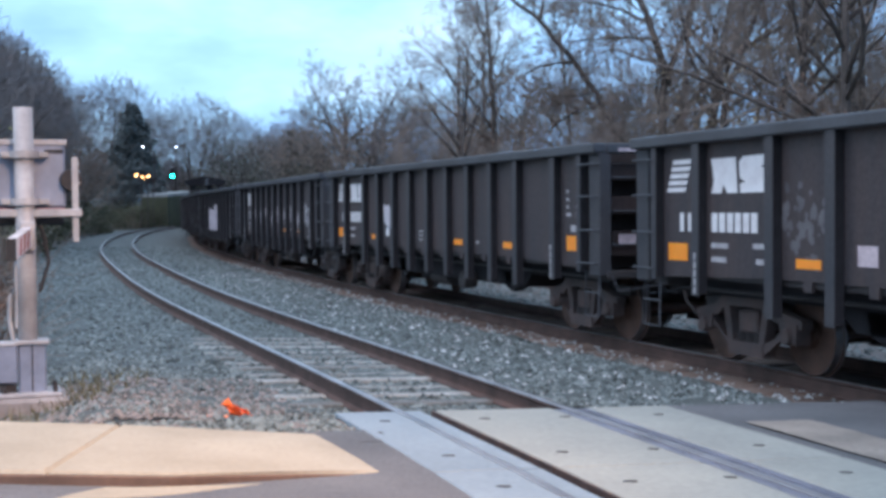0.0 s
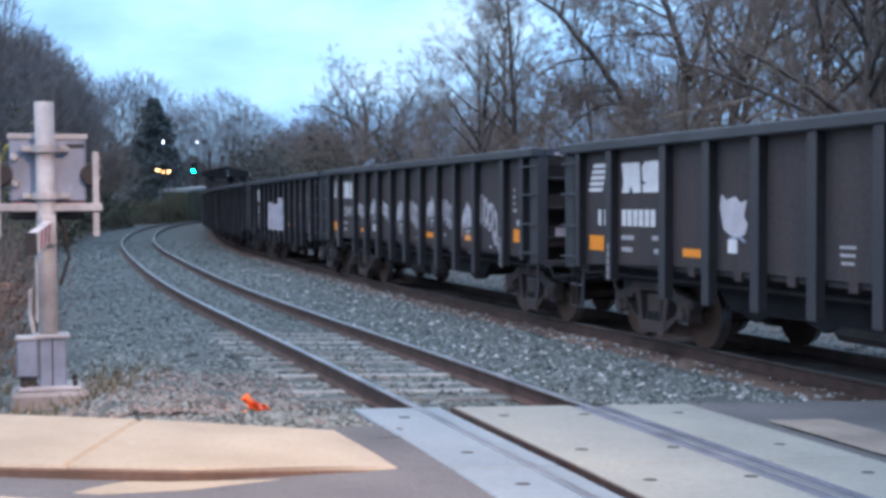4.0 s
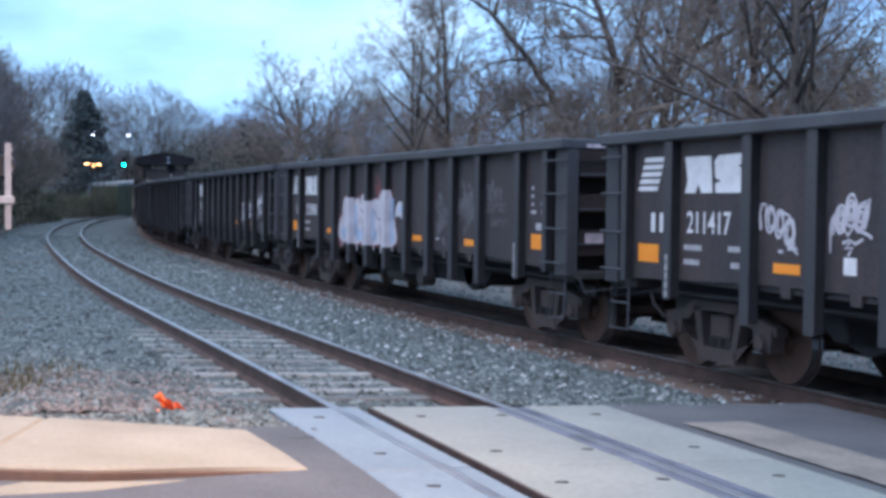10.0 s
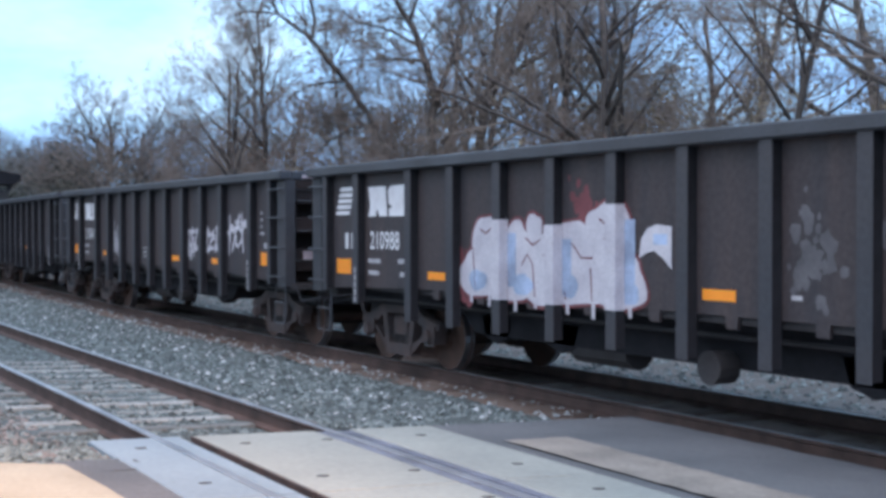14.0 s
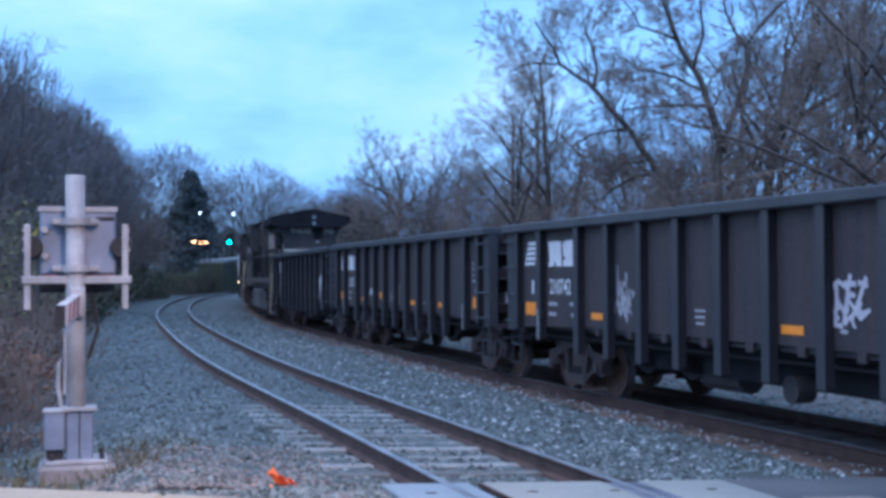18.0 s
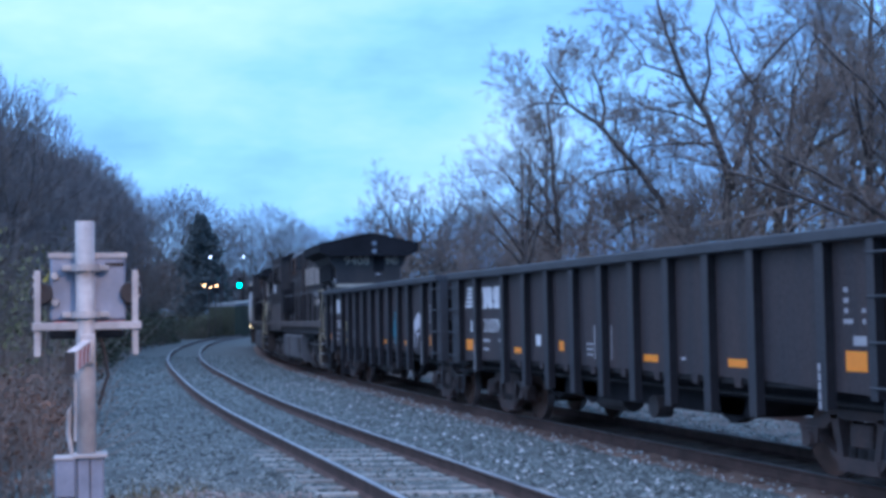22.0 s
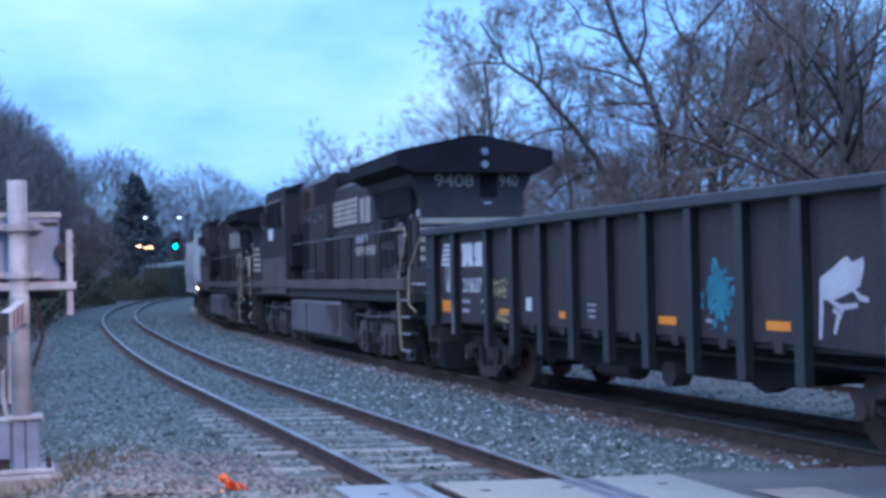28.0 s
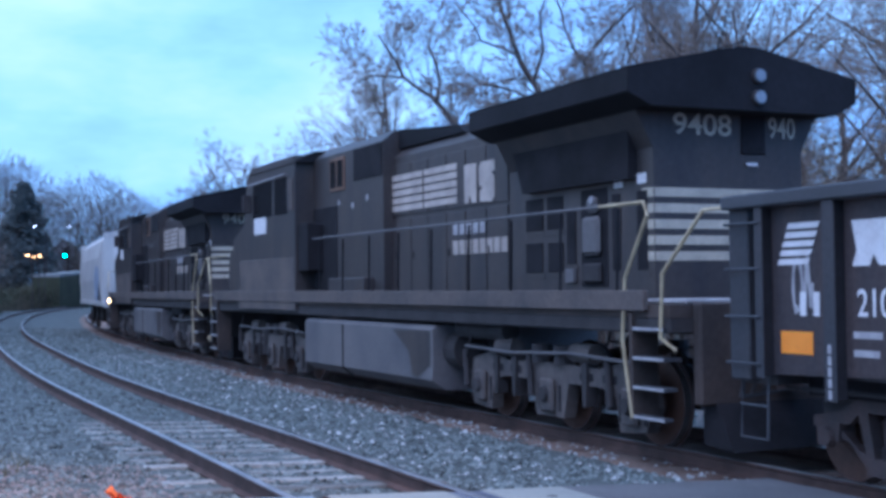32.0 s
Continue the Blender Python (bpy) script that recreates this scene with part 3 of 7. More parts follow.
def rail_plane(x, y):
    q = to_line([x], [y])[0]
    return float(q[2] - CANT * np.clip(q[1], -4.5, 4.5))


def strip(s0, s1, o0, o1):
    return [tuple(spot(np.array(s), np.array(o))[:2]) for s, o in ((s0, o0), (s0, o1), (s1, o1), (s1, o0))]


crossing = tagged(new("crossing"), "pale concrete road crossing panels set between the rails", "crossing", kind="structure")
for s0, s1 in ((-3.46, -0.96), (-5.98, -3.48), (-8.5, -6.0), (-11.02, -8.52), (-13.54, -11.04), (-16.06, -13.56)):
    # the left row and its filler strip carry the painted sky sheen
    slab("panel", strip(s0, s1, -1.3, -0.793), rail_plane, 0.18, M_PANELSHEEN, crossing)
    slab("panel", strip(s0, s1, -0.453, 0.6), rail_plane, 0.18, M_PANEL, crossing)
    slab("panel", strip(s0, s1, 0.95, 1.72), rail_plane, 0.18, M_PANEL, crossing)
    slab("flange_filler", strip(s0, s1, -0.716, -0.58), lambda x, y: rail_plane(x, y) - 0.001, 0.12, M_PANELSHEEN, crossing, 0.0)
    slab("flange_liner", strip(s0, s1, -0.48, -0.456), lambda x, y: rail_plane(x, y) - 0.003, 0.1, M_RAIL, crossing, 0.0)
    for o in (0.63, 0.685, 0.8, 0.87, 0.925):
        slab("rubber_strip", strip(s0, s1, o, o + 0.045), lambda x, y: rail_plane(x, y) - 0.012, 0.1, M_RUBBER, crossing, 0.0)
    for o in (-1.03, -0.2, 0.5, 1.36):
        for s in (s0 + 0.5, s1 - 0.5):
            p = spot(np.array(s), np.array(o))
            b = part("lifting_socket", disc(0, 0, 0, 0.03, 0.008, "z", 8), M_UNDER, crossing)
            b.location = (p[0], p[1], rail_plane(p[0], p[1]) - 0.003)
            b.scale = (1.5, 0.8, 1.0)
slab("crossing_base", strip(-16, -0.98, -1.32, 1.74), lambda x, y: rail_plane(x, y) - 0.09, 0.2, M_UNDER, crossing, 0.0)


def asphalt(name, pts, label, dz=-0.015):
    ob = slab(name, pts, lambda x, y: rail_plane(x, y) + dz, 0.3, M_ASPHALT, None, 0.0)
    return tagged(ob, label, "road", kind="structure")


def patch_grid(name, s_list, o_list, dz, material, label, category, rough=0.006):
    s, o = np.meshgrid(np.asarray(s_list, float), np.asarray(o_list, float), indexing="ij")
    p = spot(s, o, dz - CANT * np.clip(o, -4.5, 4.5))
    rng = np.random.default_rng(9)
    p[..., 2] += rng.normal(0, rough, s.shape)
    n, k = s.shape
    idx = np.arange(n * k).reshape(n, k)
    f = np.stack([idx[:-1, :-1], idx[:-1, 1:], idx[1:, 1:], idx[1:, :-1]], -1).reshape(-1, 4)
    return tagged(new(name, mesh_from(name, p.reshape(-1, 3).tolist(), f.tolist(), material, True)), label, category, kind="structure")


patch_grid("road_left", np.arange(-18, -1.9, 0.3), np.concatenate([np.arange(-26, -1.45, 0.3), [-1.27]]), -0.007, M_ASPHALT, "worn dark grey asphalt road beside the crossing", "road", 0.002)
patch_grid("road_apron", np.arange(-2.3, -1.75, 0.12), np.arange(-1.8, -1.2, 0.12), -0.006, M_ASPHALT, "cracked asphalt apron beside the crossing panels", "road", 0.004)
patch_grid("road_right", np.arange(-18, -0.7, 0.25), np.arange(1.74, 4.3, 0.2), -0.035, M_ASPHALT, "worn grey asphalt between the two crossings", "road", 0.003)
patch_grid("sand_strip", np.arange(-18, -1.7, 0.2), np.arange(1.98, 2.62, 0.08), -0.019, M_SAND, "pale gravelly sand strip along the crossing panels", "sand", 0.003)
patch_grid("road_far", np.arange(-18, -4.5, 0.4), np.arange(4.2, 14, 0.5), -0.17, M_ASPHALT, "grey asphalt road beyond the train's track", "road", 0.004)

# gritty dirt between the sidewalk and the ballast
def verge_patch():
    s, o = np.meshgrid(np.arange(-2.9, 1.3, 0.15), np.arange(-9.5, -1.25, 0.2), indexing="ij")
    p = spot(s, o)
    p[..., 2] += np.where(s < -1.0, -0.04 - CANT * np.clip(o, -4.5, 0), bed_near(np.maximum(s, -0.9), o) + 0.02 * np.clip(1 - s, -2, 1) * np.sin(o * 2.1 + s) - 0.012 * (s + 1))
    rng = np.random.default_rng(31)
    p[..., 2] += rng.normal(0, 0.012, s.shape)
    n, k = s.shape
    idx = np.arange(n * k).reshape(n, k)
    f = np.stack([idx[:-1, :-1], idx[:-1, 1:], idx[1:, 1:], idx[1:, :-1]], -1).reshape(-1, 4)
    tagged(new("verge", mesh_from("verge", p.reshape(-1, 3).tolist(), f.tolist(), M_VERGE, True)), "brownish gritty dirt behind the sidewalk", "verge", kind="structure")


verge_patch()
gravel("apron_stones", 2600, -2.25, -0.85, -3.1, -1.33, 0.027, M_STONE, "loose grey stones spilled between sidewalk and crossing panels", 16, flat=-0.038)
gravel("verge_stones", 5200, -1.0, 2.6, -5.2, -1.25, 0.026, M_DIRTSTONE, "dirty brown stones and grit behind the sidewalk", 14, 0.012, 1.5)

sidewalk = tagged(new("sidewalk"), "cream concrete sidewalk ramp with a rust-stained kerb", "sidewalk", kind="structure")
edges = [-9.0, -7.2, -5.4, -3.85, -2.3]
walk_z = lambda x, y: rail_plane(x, y) + 0.07
for a, b in zip(edges, edges[1:]):
    slab("slab", [(a + 0.008, 7.2), (b - 0.008, 7.2), (b - 0.008, 8.9), (a + 0.008, 8.9)], walk_z, 0.2, M_KERBTOP, sidewalk, 0.02)


def tip_z(x, y):
    return rail_plane(x, y) + 0.07 * min(1.0, max(0.0, (-0.42 - x) / 0.9))


slab("slab", [(-2.292, 7.2), (-1.6, 7.24), (-0.95, 7.54), (-0.42, 7.82), (-0.6, 8.2), (-0.92, 8.9), (-2.292, 8.9)], tip_z, 0.2, M_KERBTOP, sidewalk, 0.015)
# the kerb's rust-stained face under the slabs' rounded nose
for a, b in zip(edges, edges[1:]):
    slab("kerb", [(a, 7.165), (b, 7.165), (b, 7.197), (a, 7.197)], lambda x, y: rail_plane(x, y) + 0.05, 0.25, M_KERB, sidewalk, 0.01)
for p, q in (((-2.3, 7.165), (-1.6, 7.205)), ((-1.6, 7.205), (-0.95, 7.505)), ((-0.95, 7.505), (-0.5, 7.745))):
    slab("kerb", [p, q, (q[0], q[1] + 0.03), (p[0], p[1] + 0.03)], lambda x, y: tip_z(x, y) - 0.02, 0.25, M_KERB, sidewalk, 0.006)
slab("gutter", [(-9, 6.74), (-2.0, 6.8), (-1.55, 7.0), (-1.05, 7.36), (-1.7, 7.16), (-9, 7.16)], lambda x, y: rail_plane(x, y) + 0.0, 0.1, M_KERBTOP, sidewalk, 0.01, "sandy stained gutter strip")
slab("gutter_patch", [(-4.4, 6.4), (-2.5, 6.46), (-2.1, 6.62), (-2.6, 6.7), (-4.2, 6.66)], lambda x, y: rail_plane(x, y) - 0.002, 0.1, M_KERBTOP, sidewalk, 0.01, "worn remnant of pale gutter concrete")


# ---- the train ----
def painted(points, y, face=1, dy=0.004):
    """A thin painted shape on a side face (outline in x, z)."""
    pts = [(x, z) for x, z in points]
    return prism(pts, y, y + face * dy, "y")


def rect(x, z, w, h):
    return [(x - w / 2, z - h / 2), (x + w / 2, z - h / 2), (x + w / 2, z + h / 2), (x - w / 2, z + h / 2)]


def wheelset_mesh(r=0.457):
    bm = bmesh.new()
    for sgn in (1, -1):
        y0 = sgn * 0.70
        disc(0, y0, 0, r, sgn * 0.09, "y", 28, bm, r - 0.008)
        disc(0, y0 - sgn * 0.03, 0, r + 0.026, sgn * 0.03, "y", 28, bm)
        disc(0, y0 + sgn * 0.09, 0, 0.15, sgn * 0.06, "y", 14, bm, 0.12)
    disc(0, -0.7, 0, 0.085, 1.4, "y", 10, bm)
    bmesh.ops.recalc_face_normals(bm, faces=bm.faces[:])
    me = bpy.data.meshes.new("wheelset")
    bm.to_mesh(me)
    bm.free()
    me.materials.append(M_WHEEL)
    me.materials.append(M_TREAD)
    for p in me.polygons:
        rad = math.hypot(p.center.x, p.center.z)
        if rad > r - 0.02 and abs(p.normal.y) < 0.6:
            p.material_index = 1
    return me


WHEELSET = wheelset_mesh()
BIGWHEEL = wheelset_mesh(0.533)


def sideframe(sgn):
    """A cast side frame with its two window openings, drawn in x and z."""
    bm = bmesh.new()
    y0, y1 = (0.93, 1.08) if sgn > 0 else (-1.08, -0.93)
    prism([(-1.12, 0.54), (-0.6, 0.6), (-0.45, 0.72), (0.45, 0.72), (0.6, 0.6), (1.12, 0.54), (1.12, 0.64), (0.7, 0.72), (0.5, 0.84), (-0.5, 0.84), (-0.7, 0.72), (-1.12, 0.64)], y0, y1, "y", bm)
    for d in (-1, 1):
        # the slanting tension member, the bolster column and the bearing pedestal
        prism([(d * 1.02, 0.58), (d * 0.8, 0.58), (d * 0.34, 0.17), (d * 0.34, 0.32), (d * 0.48, 0.36)][::d], y0 + 0.02, y1 - 0.01, "y", bm)
        prism([(d * 0.36, 0.24), (d * 0.26, 0.24), (d * 0.36, 0.76), (d * 0.5, 0.76)][::d], y0 + 0.01, y1, "y", bm)
        prism([(d * 0.72, 0.6), (d * 1.06, 0.6), (d * 1.04, 0.36), (d * 0.96, 0.4), (d * 0.94, 0.52), (d * 0.82, 0.52), (d * 0.8, 0.42), (d * 0.74, 0.42)][::d], y0 - 0.02, y1 + 0.02, "y", bm)
    prism([(-0.38, 0.15), (0.38, 0.15), (0.33, 0.31), (-0.33, 0.31)], y0, y1 + sgn * 0.01 if sgn > 0 else y1, "y", bm)
    return bm


def build_truck(parent, x, wheels, name="truck"):
    """A two-axle freight truck: frame with side frames, bolster, springs, bearing caps and wheelsets."""
    t = part(name, box(-0.2, 0.2, -1.05, 1.05, 0.42, 0.68, bevel=0.02), M_TRUCK, parent, "rusty two-axle freight truck")
    t.location = (x, 0, 0)
    for sgn in (1, -1):
        part("side_frame", sideframe(sgn), M_TRUCK, t)
        sp = bmesh.new()
        for dx in (-0.17, 0.0, 0.17):
            for k in range(5):
                disc(dx, sgn * 1.0, 0.31 + 0.024 * k, 0.075, 0.013, "z", 10, sp, 0.06)
            disc(dx, sgn * 1.0, 0.3, 0.05, 0.13, "z", 8, sp)
        tagged(part("spring_nest", sp, M_UNDER, t), "coil springs of the truck", kind="stuff")
    for dx in (-0.89, 0.89):
        w = part("wheelset", WHEELSET, None, t)
        w.location = (dx, 0, 0.457)
        for sgn in (1, -1):
            c = part("bearing_cap", disc(dx, sgn * 1.08, 0.457, 0.11, sgn * 0.07, "y", 14, None, 0.085), M_TRUCK, t)
        wheels.append(w)
    part("brake_beam", box(-0.55, 0.55, -0.75, 0.75, 0.3, 0.36), M_UNDER, t)
    return t


HALF = 7.2
SIDE = 1.565        # outer face of the side sheets
RIBS = [-6.65, -5.77, -4.37, -3.31, -2.25, -1.19, -0.13, 0.93, 1.99, 3.04, 4.1, 5.62, 6.63]


def flank(sgn, a, b):
    """Two distances from the middle as a low and a high y on one flank."""
    return min(sgn * a, sgn * b), max(sgn * a, sgn * b)


def build_gondola():
    """A coal gondola, its middle over the rails; +x is the end that carries the stencilled stripes, +y the side seen."""
    car = new("gondola_car")
    for sgn in (1, -1):
        # side sheet with notched lower edge between the ribs
        out = [(-6.66, 2.66), (6.66, 2.66), (6.66, 1.05)]
        for a, b in zip(RIBS[::-1], RIBS[-2::-1]):
            w = a - b
            if w > 0.85 and abs((a + b) / 2) < 4.3:
                m = (a + b) / 2
                out += [(a - 0.08, 1.13), (m + 0.08, 1.13), (m + 0.07, 1.02), (m - 0.07, 1.02), (m - 0.08, 1.13), (b + 0.08, 1.13)]
        out.append((-6.66, 1.05))
        part("side_sheet", prism(out, sgn * (SIDE - 0.035), sgn * SIDE, "y"), M_CAR, car)
        for x in RIBS:
            z0 = 1.02 if abs(x) > 6 else 0.71 if abs(x) < 5 else 0.87
            wd = 0.08 if abs(x) < 6 else 0.06
            # a face plate on a web, its shaded sides painted near black
            y0, y1 = flank(sgn, SIDE + 0.108, SIDE + 0.122)
            face = box(-wd, wd, y0, y1, z0, 2.65, bevel=0.004)
            r = part("rib", face, M_RIBLIT, car)
            r.location = (x, 0, 0)
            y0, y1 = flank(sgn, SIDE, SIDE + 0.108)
            part("rib_web", box(-wd + 0.004, wd - 0.004, y0, y1, z0 + 0.02, 2.65), M_BLACKSHADE, r)
        y0, y1 = flank(sgn, SIDE - 0.05, SIDE + 0.155)
        part("top_chord", box(-HALF, HALF, y0, y1, 2.645, 2.785, bevel=0.02), M_CHORD, car, "grey worn top rail")
        # sill in near black, the shade behind the sheet put into its colour
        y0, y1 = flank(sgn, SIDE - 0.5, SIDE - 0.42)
        part("side_sill", box(-6.6, 6.6, y0, y1, 0.84, 1.09), M_BLACKSHADE, car)
        for e in (1, -1):
            y0, y1 = flank(sgn, SIDE - 0.12, SIDE + 0.06)
            part("corner_post", box(min(e * 6.87, e * 7.19), max(e * 6.87, e * 7.19), y0, y1, 0.98, 2.65, bevel=0.012), M_RIBLIT, car, "wide grey corner post")
            y0, y1 = flank(sgn, SIDE + 0.06, SIDE + 0.12)
            lad = part("ladder", box(e * 6.64 - 0.02, e * 6.64 + 0.02, y0, y1, 1.05, 2.62), M_RIBLIT, car)
            for z in (1.15, 1.6, 2.06, 2.5):
                part("rung", tube([(e * 6.6, sgn * (SIDE + 0.06), z), (e * 6.62, sgn * (SIDE + 0.13), z), (e * 7.16, sgn * (SIDE + 0.13), z), (e * 7.18, sgn * (SIDE + 0.05), z)], 0.014, 6), M_CHORD, lad)
            part("stirrup_step", tube([(e * 6.66, sgn * SIDE, 1.05), (e * 6.66, sgn * (SIDE + 0.02), 0.42), (e * 7.08, sgn * (SIDE + 0.02), 0.42), (e * 7.08, sgn * SIDE, 1.05)], 0.016, 6), M_CHORD, car)
            part("step_rung", tube([(e * 6.66, sgn * (SIDE + 0.02), 0.74), (e * 7.08, sgn * (SIDE + 0.02), 0.74)], 0.014, 6), M_CHORD, car)
    for e in (1, -1):
        # the end sheet set back behind deep cross ribs and upright posts
        part("end_sheet", box(min(e * 6.66, e * 6.7), max(e * 6.66, e * 6.7), 0.035 - SIDE, SIDE - 0.035, 1.06, 2.66), M_END, car)
        for z, hh in ((2.4, 0.12), (1.94, 0.12), (1.32, 0.09)):
            part("end_rib", box(min(e * 6.7, e * 6.98), max(e * 6.7, e * 6.98), 0.13 - SIDE, SIDE - 0.13, z - hh, z + hh, bevel=0.015), M_ENDRIB, car, "rusty cross rib of the car end")
        for y in (0.74, 0.0, -0.74):
            part("end_post", box(min(e * 6.98, e * 7.06), max(e * 6.98, e * 7.06), y - 0.06, y + 0.06, 1.04, 2.64, bevel=0.01), M_ENDRIB, car)
        for z in (1.4, 1.86, 2.32):
            part("end_rung", tube([(e * 7.06, 0.78, z), (e * 7.12, 0.8, z), (e * 7.12, 1.38, z), (e * 7.06, 1.42, z)], 0.014, 6), M_CHORD, car)
        part("end_chord", box(min(e * 6.98, e * 7.2), max(e * 6.98, e * 7.2), 0.05 - SIDE, SIDE - 0.05, 2.645, 2.783, bevel=0.02), M_CHORD, car)
        part("end_platform", box(min(e * 6.6, e * 7.2), max(e * 6.6, e * 7.2), 0.05 - SIDE, SIDE - 0.05, 0.94, 1.04, bevel=0.01), M_UNDER, car)
        part("coupler", prism([(e * 6.6, 0.72), (e * 7.35, 0.76), (e * 7.62, 0.7), (e * 7.62, 1.0), (e * 7.3, 0.98), (e * 6.6, 1.0)], -0.13, 0.13, "y"), M_TRUCK, car)
        part("air_hose", tube([(e * 7.1, 0.3, 0.85), (e * 7.3, 0.34, 0.6), (e * 7.5, 0.3, 0.45), (e * 7.6, 0.22, 0.5)], 0.025, 6), M_UNDER, car)
        part("placard_board", box(min(e * 6.98, e * 7.0), max(e * 6.98, e * 7.0), 0.9, 1.34, 1.36, 1.58), M_END, car)
        part("placard", box(min(e * 7.0, e * 7.008), max(e * 7.0, e * 7.008), 0.97, 1.24, 1.39, 1.54), M_PINK, car, "pale rectangular placard")
        part("label_plate", box(min(e * 7.2, e * 7.206), max(e * 7.2, e * 7.206), 1.08, 1.34, 2.67, 2.72), M_PINK, car, "small pale plate on the end rail")
        part("uncoupling_lever", tube([(e * 7.22, 1.45, 0.98), (e * 7.3, 1.4, 0.78), (e * 7.3, 0.5, 0.86), (e * 7.4, 0.15, 0.98)], 0.016, 6), M_CHORD, car)
        part("brake_rigging", box(min(e * 5.9, e * 6.7), max(e * 5.9, e * 6.7), -0.9, 0.9, 0.66, 0.8), M_UNDER, car)
    part("floor", box(-6.6, 6.6, 0.04 - SIDE, SIDE - 0.04, 1.06, 1.12), M_UNDER, car)
    part("coal_load", box(-6.55, 6.55, 0.05 - SIDE, SIDE - 0.05, 1.12, 2.3), M_UNDER, car, "dark coal load inside")
    part("centre_sill", box(-7.0, 7.0, -0.3, 0.3, 0.68, 1.06), M_UNDER, car)
    # tub and gussets painted near black for the shade under the car
    part("tub", prism([(-4.0, 1.06), (-3.4, 0.6), (3.4, 0.6), (4.0, 1.06)], -1.1, 1.1, "y"), M_BLACKSHADE, car, "dark lower tub of the car")
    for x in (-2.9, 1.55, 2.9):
        part("tub_gusset", prism([(x - 0.4, 1.0), (x + 0.4, 1.0), (x + 0.26, 0.58), (x, 0.5), (x - 0.26, 0.58)], 0.9, 1.1, "y"), M_BLACKSHADE, car, "dark rounded underside gusset")
    part("brake_cylinder", disc(-1.2, 1.12, 0.62, 0.16, 0.25, "y", 12), M_UNDER, car)
    part("air_tank", disc(0.4, 0.9, 0.6, 0.19, 1.0, "x", 12), M_UNDER, car)
    part("train_pipe", tube([(-6.8, 1.25, 0.9), (-4.4, 1.3, 0.92), (4.4, 1.3, 0.92), (6.8, 1.25, 0.9)], 0.025, 6), M_UNDER, car)
    wheels = []
    for x in (5.5, -5.5):
        build_truck(car, x, wheels)
    # stencils and reflective patches common to all cars
    paint = SIDE + 0.002
    for k in range(5):
        z, d = 2.475 - 0.083 * k, 0.037 * k
        part("stripe", painted([(6.34 + d, z - 0.055), (5.9 + d, z - 0.055), (5.86 + d, z), (6.31 + d, z)], paint), M_WHITE, car)
    for x, z, w, h in ((6.22, 1.365, 0.46, 0.21), (-6.22, 1.4, 0.36, 0.21)):
        part("reflective_patch", painted(rect(x, z, w, h), paint), M_ORANGE, car, "orange square reflective patch")
    for x in (3.55, -1.56, -3.86):
        part("reflective_patch", painted(rect(x, 1.31, 0.43, 0.1), paint), M_ORANGE, car, "orange reflective patch")
    for x, z, w, h in ((5.26, 1.46, 0.36, 0.06), (5.28, 1.3, 0.32, 0.06), (4.39, 1.47, 0.36, 0.06), (4.36, 1.3, 0.3, 0.06), (-6.07, 2.14, 0.07, 0.05), (-6.07, 2.03, 0.08, 0.05), (-6.07, 1.92, 0.06, 0.05), (-6.1, 1.81, 0.16, 0.05), (-6.37, 1.92, 0.06, 0.04), (-6.37, 1.81, 0.05, 0.05), (-6.29, 1.61, 0.22, 0.1), (0.48, 1.47, 0.26, 0.03), (0.48, 1.39, 0.24, 0.03), (0.48, 1.31, 0.2, 0.03), (-2.5, 1.33, 0.12, 0.04)):
        part("stencil_bar", painted(rect(x, z, w, h), paint), M_STEN, car)
    for e in (1, -1):
        for k in range(5):
            part("stencil_bar", painted(rect(5.62 if e > 0 else -5.73, 1.33 - 0.1 * k, 0.045, 0.08), SIDE + 0.123), M_STEN, car)
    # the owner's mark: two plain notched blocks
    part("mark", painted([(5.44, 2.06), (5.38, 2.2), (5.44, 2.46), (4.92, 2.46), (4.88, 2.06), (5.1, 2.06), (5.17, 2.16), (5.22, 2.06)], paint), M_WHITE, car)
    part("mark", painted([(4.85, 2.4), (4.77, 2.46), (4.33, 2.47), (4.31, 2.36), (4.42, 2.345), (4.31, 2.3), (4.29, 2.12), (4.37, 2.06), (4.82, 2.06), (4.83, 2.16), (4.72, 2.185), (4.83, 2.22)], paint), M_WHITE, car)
    return car, wheels


def stroke(points, width, y, seed=0):
    """A sprayed line: a thin ribbon on the side through points (x, z)."""
    bm = bmesh.new()
    pts = [Vector((p[0], 0, p[1])) for p in points]
    left, right = [], []
    for i, p in enumerate(pts):
        d = (pts[min(i + 1, len(pts) - 1)] - pts[max(i - 1, 0)]).normalized()
        n = Vector((-d.z, 0, d.x))
        k = width * (0.7 + 0.5 * abs(math.sin(i * 1.7 + seed)))
        left.append(bm.verts.new((p.x + n.x * k / 2, y, p.z + n.z * k / 2)))
        right.append(bm.verts.new((p.x - n.x * k / 2, y, p.z - n.z * k / 2)))
    for i in range(len(pts) - 1):
        bm.faces.new((left[i], right[i], right[i + 1], left[i + 1]))
    return bm


